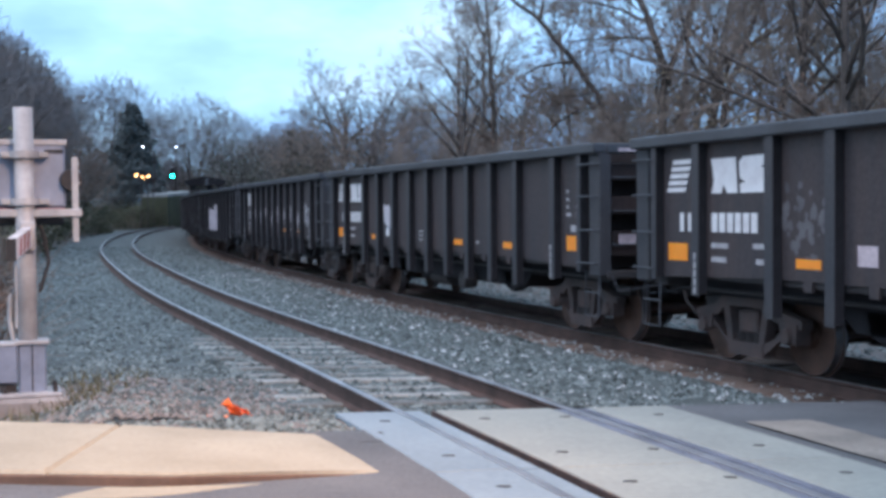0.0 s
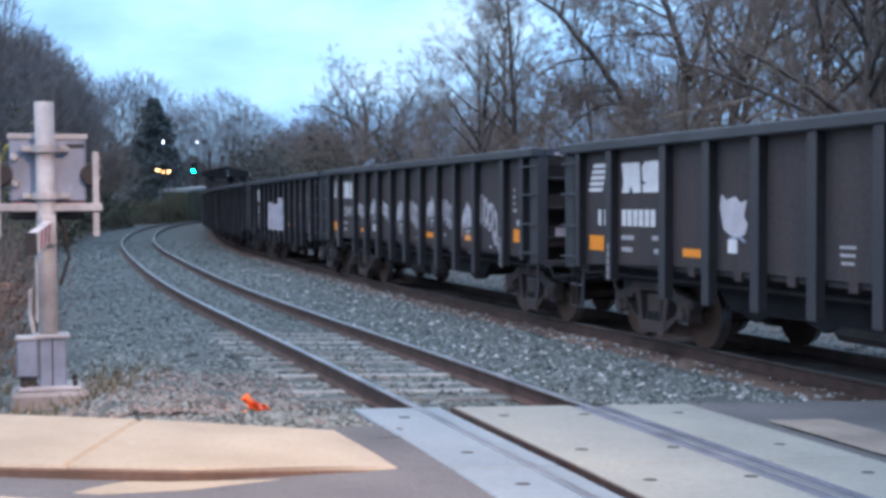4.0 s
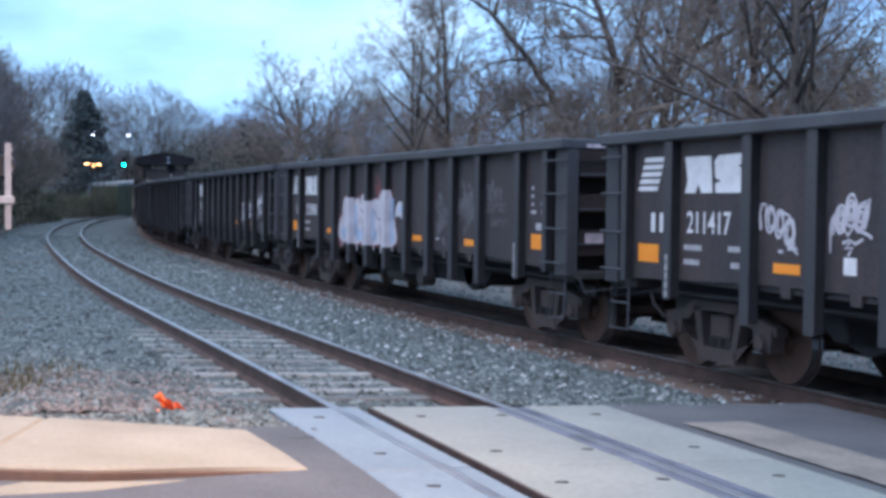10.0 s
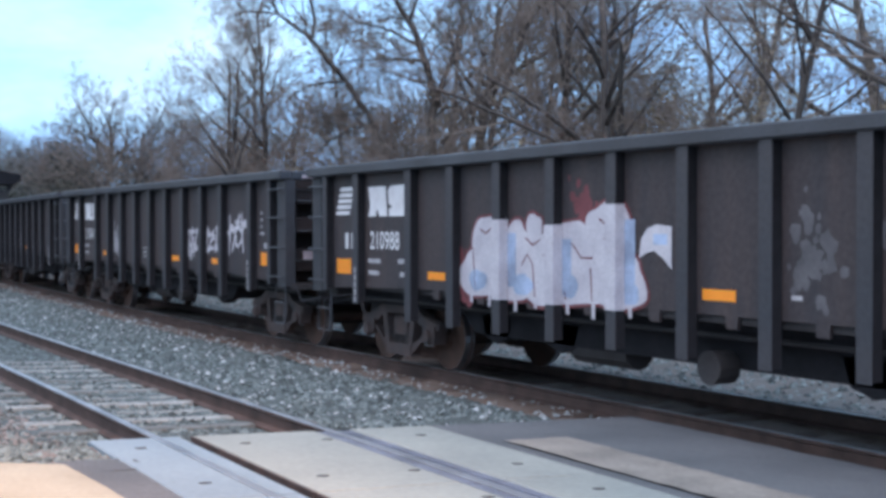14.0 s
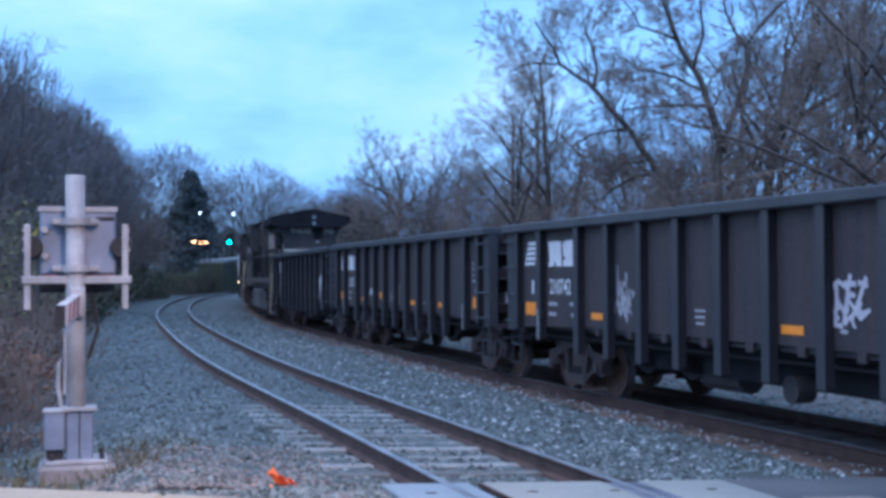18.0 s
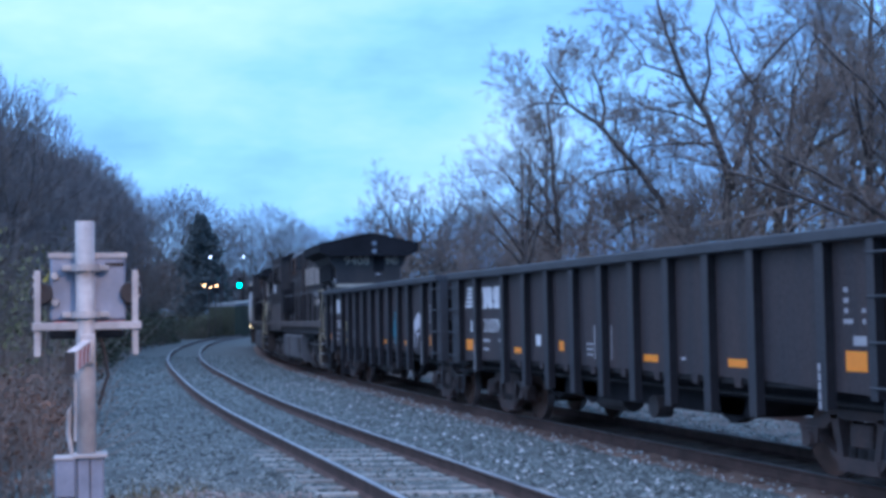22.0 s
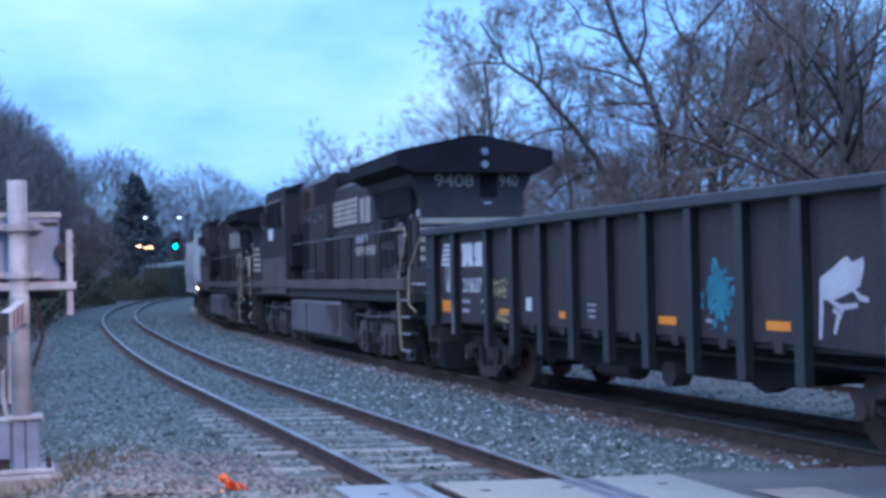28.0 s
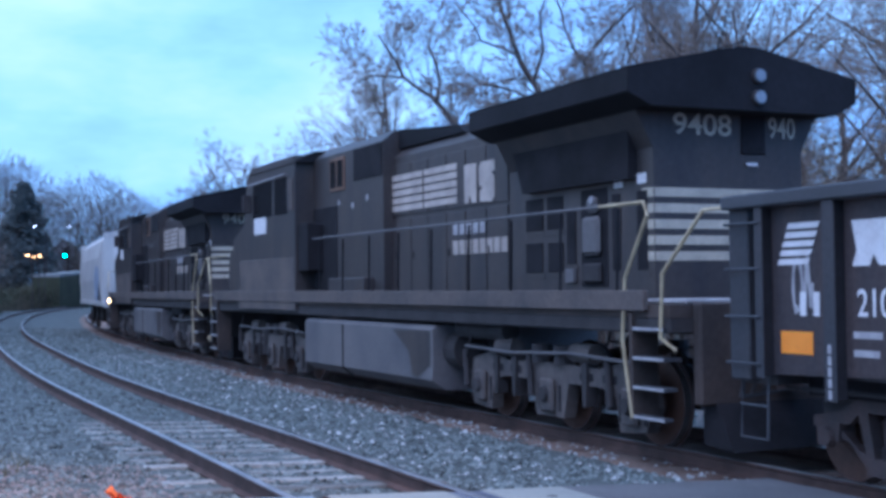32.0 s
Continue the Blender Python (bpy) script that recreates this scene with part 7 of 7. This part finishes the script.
def shrub(name, x, y, w, h, count, material, label, seed, size=0.07, stems=0):
    """A thicket: many small leaves in uneven clumps over thin stems."""
    rng = np.random.default_rng(seed)
    sh = new(name)
    clumps = rng.normal(0, 1, (14, 3)) * np.array([w * 0.38, w * 0.38, h * 0.22]) + np.array([0, 0, h * 0.5])
    pts = clumps[rng.integers(0, 14, count)] + rng.normal(0, 1, (count, 3)) * np.array([w * 0.16, w * 0.16, h * 0.16])
    a = np.arctan2(pts[:, 1], pts[:, 0])
    edge_ = 1 + 0.16 * np.sin(3 * a + seed) * np.sin(5 * pts[:, 2] / h + seed) + rng.normal(0, 0.04, len(pts))
    pts = pts[(pts[:, 2] > 0.02) & (np.hypot(np.hypot(pts[:, 0], pts[:, 1]) / (0.52 * w), (pts[:, 2] - 0.46 * h) / (0.54 * h)) < edge_)]
    part("foliage", leaf_mesh("foliage", pts, rng, size, material), None, sh)
    seg = []
    for k in range(stems or 60):
        a, r = rng.uniform(0, 6.28), w * 0.4 * rng.random() ** 0.5
        p = np.array([r * math.cos(a), r * math.sin(a), -0.1])
        d = np.array([0, 0, 1.0]) + rng.normal(0, 0.3, 3)
        for i in range(3):
            q = p + d / np.linalg.norm(d) * h * rng.uniform(0.2, 0.42)
            seg.append((*p, 0.012 - 0.003 * i, *q, 0.009 - 0.003 * i))
            p, d = q, d + rng.normal(0, 0.3, 3)
    part("stalk_clump", segs_mesh("stalk_clump", seg, M_TWIG, 3), None, sh)
    sh.location = (x, y, height_at(x, y))
    return tagged(sh, label, "shrub", "shrubs along the left of the tracks")


# rust-brown thicket behind the gate post, then green scrub along the curve
for k, (x, y, w, h) in enumerate(((-6.1, 14.6, 2.4, 1.7), (-7.6, 15.6, 2.6, 1.9), (-7.3, 18.5, 2.6, 1.9), (-9.2, 20.5, 3.0, 2.1), (-9.4, 25, 3.0, 2.0), (-11.6, 29, 3.2, 2.2))):
    shrub("brown_thicket", x, y, w, h, 5200, M_DEADLEAF, "rust-brown dry thicket behind the crossing gate", 100 + k, 0.03, 160)
for k, (x, y, w, h) in enumerate(((-15.4, 44, 3.0, 1.8), (-17.6, 52, 3.4, 2.2), (-20.0, 61, 3.6, 2.4), (-22.4, 71, 4.0, 2.6), (-24.6, 81, 4.4, 2.8), (-27.0, 92, 4.8, 3.0), (-29.5, 104, 5.2, 3.2), (-32, 116, 6, 3.4))):
    shrub("green_scrub", x, y, w, h, 2600, M_GREENLEAF, "dull green scrub beside the curving track", 120 + k, 0.11, 60)
for k, (x, y, w, h) in enumerate(((-33.6, 111.5, 4.6, 2.5), (-30.9, 113.5, 4.0, 1.3), (-38.5, 122, 5, 3.0), (-41.5, 128, 5, 3.4), (-37.5, 132, 5, 3.2), (-38.5, 145.5, 4.6, 3.2), (-35.6, 146.4, 4.4, 3.4), (-33.4, 147.5, 3.6, 3.4), (-36.6, 139, 5, 3.0), (-41.5, 139, 6, 6.5), (-43, 146, 6, 7.0), (-40.5, 132, 5.5, 6.0), (-39, 125, 5, 5.5), (-45, 152, 7, 7.0), (-37.2, 118, 4.5, 5.0))):
    shrub("green_scrub", x, y, w, h, 4200, M_GREENLEAF, "dull green scrub on the bank below the road", 180 + k, 0.085, 60)
for k, (x, y, w, h) in enumerate(((-9.6, 24.0, 2.6, 4.2), (-12.2, 33.0, 3.4, 4.6))):
    shrub("olive_thicket", x, y, w, h, 2600, M_OLIVE, "thicket with sparse olive leaves", 140 + k, 0.06, 90)
# dense leafless brush under the left-hand wood, towards the bend
for k, (s0, o0, w, h) in enumerate(((76, -9.5, 6.5, 8.0), (84, -9.8, 7, 9.0), (93, -10, 7.5, 10.5), (101, -10, 8, 11.0), (109, -10.5, 8, 11.5), (117, -10, 8, 11.5), (125, -10.5, 8, 11.0), (133, -11, 8, 9.5), (141, -11.5, 8, 7.5), (60, -10, 6, 7.0), (68, -10, 6, 7.5))):
    p0 = spot(np.array(s0), np.array(o0))
    shrub("brush_thicket", float(p0[0]), float(p0[1]), w, h, 4200, M_BRUSH, "dense dull brown brush below bare trees", 230 + k, 0.12, 120)
for k, (x, y, w, h) in enumerate(((-44, 164, 9, 12), (-41.5, 166, 8, 11.5), (-47, 162, 9, 13), (-34.5, 171, 9, 9), (-30.5, 172, 9, 9.5), (-26.5, 174, 9, 9))):
    shrub("brush_thicket", x, y, w, h, 4200, M_BRUSH, "dense dull brown brush beyond the bend", 250 + k, 0.14, 120)
for k, (x, y, w, h) in enumerate(((-8.4, 91, 6, 9.5), (-5.6, 93, 6, 9.0), (-2.5, 92, 7, 7.6), (-13.0, 112, 9, 9.0), (-10.6, 104, 7, 8.0), (1.0, 86, 7, 6.5), (-18.0, 122, 10, 9.0))):
    shrub("dark_evergreen", x, y, w, h, 9000, M_EVERGREEN, "dark evergreen thicket among far bare trees", 160 + k, 0.12, 60)
for k, (x, y, w, h) in enumerate(((1.8, 56.0, 4.0, 4.2), (-0.6, 61.0, 4.0, 3.8), (6.0, 50.5, 4.0, 4.0), (8.5, 45.0, 3.4, 3.6), (13.0, 42.5, 3.4, 4.0))):
    shrub("brown_thicket", x, y, w, h, 2200, M_DEADLEAF, "rust-brown undergrowth at the foot of the wood", 150 + k, 0.06, 120)

# dry vines and brush that wrap the trunks of the right-hand wood
for k, (x, y, w, h) in enumerate(((7.6, 43.2, 1.9, 8.0), (9.2, 42.0, 1.8, 8.6), (9.9, 39.2, 2.0, 8.6), (11.6, 37.4, 2.2, 9.6), (5.4, 48.6, 2.2, 6.6), (3.2, 53.2, 2.2, 6.4), (13.4, 35.6, 2.4, 10.0), (14.8, 31.6, 2.4, 9.0), (12.6, 33.4, 2.2, 7.4), (16.0, 28.4, 2.4, 8.4), (6.6, 46.0, 2.0, 5.6))):
    shrub("vine_thicket", x, y, w, h, 2400, M_VINE, "dry olive-brown vines and brush wrapped round the trunks", 200 + k, 0.06, 60)


def weeds():
    rng = np.random.default_rng(17)
    pts = []
    n = 1100
    x = -3.0 - 6.5 * rng.random(n)
    y = 9.1 + 4.2 * rng.random(n)
    q = to_line(x, y)
    seg = []
    for xx, yy in zip(x, y):
        z = verge(xx, yy)
        for k in range(3):
            d = rng.normal(0, 0.35, 2)
            l = rng.uniform(0.05, 0.16)
            seg.append((xx, yy, z, 0.006, xx + d[0] * l, yy + d[1] * l, z + l, 0.002))
    ob = new("dry_grass", segs_mesh("dry_grass", seg, M_GRASS, 3))
    tagged(ob, "short dry yellow-green grass and weeds on the verge", "grass", kind="stuff")


def verge(x, y):
    q = to_line([x], [y])[0]
    return float(q[2] + bed_near(q[0], q[1]))


weeds()


# ---- crossing gate ----
def build_gate():
    gate = new("crossing_gate")
    z0 = 0.02
    m = Matrix.Translation((-3.6, 11.1, 0)) @ Matrix.Rotation(math.atan2(0.3085, 0.9512), 4, "Z")
    gate.matrix_basis = m
    # +x along the picture's right, -y towards the road
    part("foundation", box(-0.36, 0.28, -0.3, 0.34, -0.4, 0.1, bevel=0.03), M_CONCRETE, gate, "rough concrete footing")
    part("mast", tube([(-0.045, 0, 0.1), (-0.055, 0, 2.61)], 0.083, 24), M_STEEL, gate, smooth=True)
    part("base_housing", box(-0.13, 0.1, -0.14, 0.14, 0.12, 0.58, bevel=0.015), M_BOX, gate)
    part("base_seam", box(-0.022, -0.012, -0.146, -0.14, 0.14, 0.57), M_UNDER, gate)
    part("base_flange", box(-0.16, 0.13, -0.17, 0.17, 0.55, 0.585, bevel=0.008), M_STEEL, gate)
    part("base_plate", box(-0.3, 0.22, -0.24, 0.24, 0.1, 0.14, bevel=0.01), M_STEEL, gate)
    for x in (-0.25, 0.17):
        for y in (-0.19, 0.19):
            part("anchor_bolt", disc(x, y, 0.14, 0.022, 0.05, "z", 6), M_UNDER, gate)
    jb = part("junction_box", box(-0.31, -0.135, -0.16, 0.1, 0.22, 0.56, bevel=0.015), M_BOX, gate, "small grey junction box")
    part("box_lid", box(-0.32, -0.128, -0.17, 0.11, 0.545, 0.57, bevel=0.006), M_STEEL, jb)
    part("box_foot", box(-0.29, -0.15, -0.12, 0.06, 0.14, 0.22), M_UNDER, jb)
    for z in (2.2, 1.79):
        cl = part("clamp", disc(-0.05, 0, z - 0.03, 0.125, 0.06, "z", 20), M_STEEL, gate, "bolted steel mast clamp")
        for x in (-0.2, 0.1):
            part("clamp_ear", box(x - 0.05, x + 0.05, -0.03, 0.12, z - 0.025, z + 0.025, bevel=0.006), M_STEEL, cl)
    cabinet = part("enclosure", box(-0.355, 0.295, 0.1, 0.34, 1.735, 2.33, bevel=0.02), M_BOX, gate, "grey metal relay enclosure")
    part("enclosure_rim", box(-0.37, 0.31, 0.08, 0.1, 2.29, 2.34, bevel=0.005), M_STEEL, cabinet)
    part("side_flange", box(-0.02, 0.05, 0.06, 0.1, 1.74, 2.28), M_BOX, cabinet)
    for z in (2.13, 1.9):
        part("hinge_knob", disc(-0.31, 0.1, z, 0.04, -0.06, "y", 14, None, 0.03), M_STEEL, cabinet)
    part("latch_bar", box(0.12, 0.28, 0.085, 0.1, 2.22, 2.25, bevel=0.004), M_UNDER, cabinet)
    for sgn, x in ((-1, -0.455), (1, 0.372)):
        st = part("light_bracket", box(x - 0.028, x + 0.028, -0.02, 0.03, 1.43, 2.18, bevel=0.006), M_STEEL, gate)
        for z in (1.95, 2.05, 2.12):
            part("bolt", disc(x + sgn * 0.028, 0.0, z, 0.014, sgn * 0.012, "x", 6), M_STEEL, st)
        part("lamp_hood", disc(x - sgn * 0.03, 0.02, 1.98, 0.09, 0.16, "y", 16, None, 0.11), M_UNDER, gate, "black signal lamp hood")
    part("cross_arm", box(-0.5, 0.425, -0.05, 0.02, 1.655, 1.725, bevel=0.008), M_STEEL, gate)
    for x0, x1 in ((-0.33, -0.14), (0.03, 0.29)):
        part("red_sign_edge", prism([(x0, 1.735), (x1, 1.735), (x1 - 0.05, 1.69), (x0 + 0.06, 1.7)], 0.03, 0.05, "y"), M_RED, gate)
    part("sign_back", box(-0.36, 0.28, 0.12, 0.15, 1.58, 1.72, bevel=0.02), M_UNDER, gate)
    # stub of the raised arm, pointing at the road
    def beam(u, side, up):
        return (-0.162 + 0.127 * u + 0.036 * side, -0.95 + 0.85 * u, 1.31 + 0.09 * u + 0.17 * up)

    def plank(u0, u1, s0, s1, w0, w1):
        bm = bmesh.new()
        v = [bm.verts.new(beam(u, d, w)) for u in (u0, u1) for d, w in ((s0, w0), (s1, w0), (s1, w1), (s0, w1))]
        for f in ((0, 1, 2, 3), (7, 6, 5, 4), (0, 4, 5, 1), (1, 5, 6, 2), (2, 6, 7, 3), (3, 7, 4, 0)):
            bm.faces.new([v[i] for i in f])
        return bm

    arm = part("counterweight_arm", plank(0.0, 1.0, -1, 1, 0, 1), M_REDWHITE, gate, "white gate arm stub with faded red bars")
    part("arm_cap", plank(-0.04, 0.0, -1.02, 1.02, -0.02, 1.02), M_CAP, arm, "black end cap")
    for u in (0.18, 0.42, 0.66):
        bm = bmesh.new()
        v = [bm.verts.new(beam(*c)) for d in (1.0, 1.08) for c in ((u, d, 0.08), (u + 0.1, d, 0.08), (u + 0.18, d, 0.92), (u + 0.08, d, 0.92))]
        for f in ((0, 1, 2, 3), (7, 6, 5, 4), (0, 4, 5, 1), (1, 5, 6, 2), (2, 6, 7, 3), (3, 7, 4, 0)):
            bm.faces.new([v[i] for i in f])
        part("red_bar", bm, M_RED, arm)
    part("arm_bracket", box(-0.1, 0.03, -0.14, -0.07, 1.36, 1.62, bevel=0.01), M_STEEL, gate)
    part("guide_rod", tube([(-0.14, -0.14, 1.36), (-0.135, -0.12, 0.95), (-0.14, -0.12, 0.7)], 0.014, 6), M_STEEL, gate)
    part("cable_conduit", tube([(-0.16, 0.08, 0.55), (-0.2, 0.1, 0.75), (-0.19, 0.12, 0.95), (-0.12, 0.1, 1.1)], 0.022, 8), M_STEEL, gate)
    part("cable", tube([(0.02, 0.1, 1.72), (0.1, 0.14, 1.5), (0.14, 0.15, 1.25), (0.06, 0.1, 1.0)], 0.018, 6), M_UNDER, gate)
    tagged(gate, "galvanised crossing gate mast with grey enclosure on a concrete footing", "crossing gate")


build_gate()


# ---- small things near the crossing ----
def litter():
    rng = random.Random(5)
    film = new("orange_litter")
    z = verge(-1.72, 10.5)
    for k, (x, y, w, h, t) in enumerate(((-1.76, 10.45, 0.12, 0.07, 20), (-1.68, 10.42, 0.05, 0.2, -30), (-1.62, 10.4, 0.05, 0.12, 30), (-1.71, 10.38, 0.04, 0.15, 60))):
        bm = bmesh.new()
        n = 5
        grid = [[bm.verts.new((w * (i / n - 0.5), 0.03 * math.sin(i * 1.9 + j) + rng.uniform(-0.012, 0.012), h * j / n)) for j in range(n + 1)] for i in range(n + 1)]
        for i in range(n):
            for j in range(n):
                bm.faces.new((grid[i][j], grid[i + 1][j], grid[i + 1][j + 1], grid[i][j + 1]))
        bmesh.ops.solidify(bm, geom=bm.faces[:], thickness=0.006)
        p = part("film_scrap", bm, M_FLAG, film)
        p.matrix_basis = pose(x, y, z + 0.01, 25, -38, t)
    for k in range(5):
        p = part("film_scrap", box(-0.03, 0.03, -0.02, 0.02, 0, 0.015, bevel=0.004), M_FLAG, film)
        p.matrix_basis = pose(-1.9 + 0.12 * k, 10.15 + 0.1 * rng.random(), verge(-1.9 + 0.12 * k, 10.2) + 0.01, 0, 0, 40 * k)
    tagged(film, "crumpled bright orange plastic scraps on the gravel", "litter")


litter()


# ---- far things round the bend ----
M_SIGNAL = mat("green_signal_light", (0.02, 1.0, 0.55), emit=30.0)
M_WARM = mat("warm_lamp_glow", (1.0, 0.5, 0.15), emit=14.0)
M_COOL = mat("cool_street_lamp_glow", (0.85, 0.95, 1.0), emit=14.0)
M_HOUSE = mat("pale_siding", (0.4, 0.44, 0.48), 0.8, 0.0, 0.12, 1.0, 12, 0.05)
M_SHINGLE = mat("grey_shingle", (0.34, 0.37, 0.4), 0.9, 0.0, 0.25, 2.0, 14, 0.2)
M_PALEROAD = mat("pale_concrete_road", (0.24, 0.25, 0.25), 0.8, 0.0, 0.2, 0.5, 6, 0.1)
M_BANK = mat("mossy_bank_soil", (0.05, 0.055, 0.03), 0.95, 0.0, 0.4, 0.5, 6, 0.6)
M_TEAL = mat("teal_plastic", (0.02, 0.2, 0.19), 0.6, 0.0, 0.2, 1.5, 14, 0.08)
M_YELLOW = mat("yellow_plastic", (0.55, 0.42, 0.05), 0.6, 0.0, 0.2, 3.0, 20, 0.05)


def street_lamp(x, y, z, material, label, arm=1.2, r=0.16, metal=M_STEEL):
    g = height_at(x, y)
    sl = new("street_lamp")
    sl.location = (x, y, g)
    h = z - g
    part("pole", tube([(arm, 0, -0.2), (arm, 0, h - 0.3), (arm * 0.8, 0, h + 0.1), (0.3, 0, h + 0.12)], 0.06, 8), metal, sl)
    part("lamp_head", box(-0.35, 0.35, -0.15, 0.15, h + 0.02, h + 0.16, bevel=0.03), metal, sl)
    part("lens", disc(0, 0, h + 0.02, r, -0.08, "z", 14, None, r * 0.7), material, sl)
    tagged(sl, label, "street lamp", "lamps round the bend")


street_lamp(-34.6, 150.0, 10.1, M_COOL, "lit cool white street lamp beyond the bend", 1.4, 0.12, M_UNDER)
street_lamp(-30.6, 150.0, 10.0, M_COOL, "lit cool white street lamp beyond the bend", 1.4, 0.12, M_UNDER)
street_lamp(-33.0, 140.0, 6.4, M_WARM, "lit warm lamp on a post beyond the bend", 0.5, 0.22, M_UNDER)
street_lamp(-31.7, 140.0, 6.3, M_WARM, "lit warm lamp on a post beyond the bend", 0.5, 0.2, M_UNDER)
street_lamp(-32.3, 140.0, 6.2, M_WARM, "lit warm lamp on a post beyond the bend", 0.5, 0.12, M_UNDER)


def traffic_signal():
    x, y, z = -33.6, 162.0, 7.0
    g = height_at(x, y)
    ts = new("traffic_signal")
    ts.location = (x, y, g)
    h = z - g
    part("mast", tube([(0.35, 0.2, -0.2), (0.35, 0.2, h + 1.2)], 0.1, 8), M_UNDER, ts)
    hd = part("signal_head", box(-0.22, 0.22, -0.12, 0.12, h - 0.3, h + 1.0, bevel=0.03), M_UNDER, ts, "black three-lamp signal head")
    part("green_lens", disc(0, -0.12, h, 0.17, -0.08, "y", 18), M_SIGNAL, hd, "lit green lens")
    for k in (1, 2):
        part("dark_lens", disc(0, -0.12, h + 0.38 * k, 0.14, -0.04, "y", 14), M_ROOF, hd)
    tagged(ts, "lit green signal on a dark mast", "traffic signal")


traffic_signal()
BEND_ROAD = [(-34.2, 147), (-31.2, 147.4), (-29.3, 157), (-31.6, 157.6)]
bend_z = lambda x, y: height_at(-32, 147) + 3.9 + 0.06 * (y - 147)
road_bend = tagged(new("road_bend"), "pale concrete road on a mossy bank beyond the bend", "road", kind="structure")
slab("road", BEND_ROAD, bend_z, 0.3, M_PALEROAD, road_bend, 0.02)
slab("bank", BEND_ROAD, lambda x, y: bend_z(x, y) - 0.31, 4.0, M_BANK, road_bend, 0.02)


def house(x, y, w, d, h, turn, label, lamps=()):
    hs = new("house")
    hs.matrix_basis = pose(x, y, height_at(x, y) - 0.1, 0, 0, turn)
    part("wall", prism([(-w / 2, 0), (w / 2, 0), (w / 2, h), (0, h + w * 0.42), (-w / 2, h)], -d / 2, d / 2, "y"), M_HOUSE, hs)
    for sgn in (1, -1):
        part("roof", prism([(sgn * (w / 2 + 0.3), h - 0.2), (0, h + w * 0.42 + 0.02), (0, h + w * 0.42 + 0.2), (sgn * (w / 2 + 0.3), h)], -d / 2 - 0.3, d / 2 + 0.3, "y"), M_SHINGLE, hs)
    for wx in (-w * 0.25, w * 0.25):
        wi = part("window", box(wx - 0.5, wx + 0.5, -d / 2 - 0.04, -d / 2 - 0.005, h * 0.35, h * 0.75, bevel=0.02), M_DGLASS, hs)
        part("window_frame", box(wx - 0.6, wx + 0.6, -d / 2 - 0.03, -d / 2 - 0.002, h * 0.3, h * 0.33), M_WHITE, wi)
    part("door", box(-0.45, 0.45, -d / 2 - 0.05, -d / 2 - 0.005, 0, 2.1, bevel=0.02), M_RED, hs)
    for lx, lz, r in lamps:
        part("porch_lamp", disc(lx, -d / 2 - 0.3, lz, r, -0.1, "y", 14), M_WARM, hs, "lit warm porch lamp")
    tagged(hs, label, "house")


house(-38.5, 186, 6.5, 7, 6.6, 8, "pale gabled house beyond the bend")


def far_road():
    rows = [(-40.5 + 0.8 * k, 150 + 0.7 * k, 2.3 + 0.17 * k) for k in range(11)]
    verts, faces = [], []
    for i, (x, y, z) in enumerate(rows):
        verts += [(x, y - 2.6, z - 0.1), (x, y + 2.6, z + 0.16), (x, y - 6.2, 0.4)]
        if i:
            b = 3 * i
            faces += [(b - 3, b, b + 1, b - 2), (b - 1, b + 2, b, b - 3)]
    me = mesh_from("far_road", verts, faces, M_CONCRETE)
    me.materials.append(M_BANK)
    me.polygons.foreach_set("material_index", [i % 2 for i in range(len(me.polygons))])
    tagged(new("road_bank", me), "pale road climbing a bank beyond the bend", "road", kind="structure")


far_road()


def tarp():
    tp = new("teal_container")
    x, y = -12.6, 29.0
    tp.matrix_basis = pose(x, y, height_at(x, y), 0, 0, 18)
    part("body", box(-0.75, 0.75, -0.6, 0.6, 0, 2.5, bevel=0.05), M_TEAL, tp)
    part("roof", prism([(-0.8, 2.5), (0.8, 2.5), (0.6, 2.75), (-0.6, 2.75)], -0.65, 0.65, "y"), M_TEAL, tp)
    part("door", box(-0.4, 0.4, -0.63, -0.6, 0.1, 2.2, bevel=0.02), M_TEAL, tp)
    tagged(tp, "teal plastic cabin half hidden in the brush", "cabin")
    yl = new("yellow_hose")
    x, y = -8.9, 24.4
    g = height_at(x, y)
    yl.location = (x, y, g)
    part("bow", tube([(0.1, 0, 2.6), (0.05, 0, 3.0), (0.2, 0, 3.3), (0.42, 0, 3.38), (0.55, 0, 3.2), (0.58, 0, 3.0)], 0.05, 8), M_YELLOW, yl)
    part("stake", tube([(0.1, 0, -0.1), (0.1, 0, 2.6)], 0.03, 6), M_BARK, yl)
    tagged(yl, "bowed yellow plastic strip on a stake", "marker")


tarp()


motions()
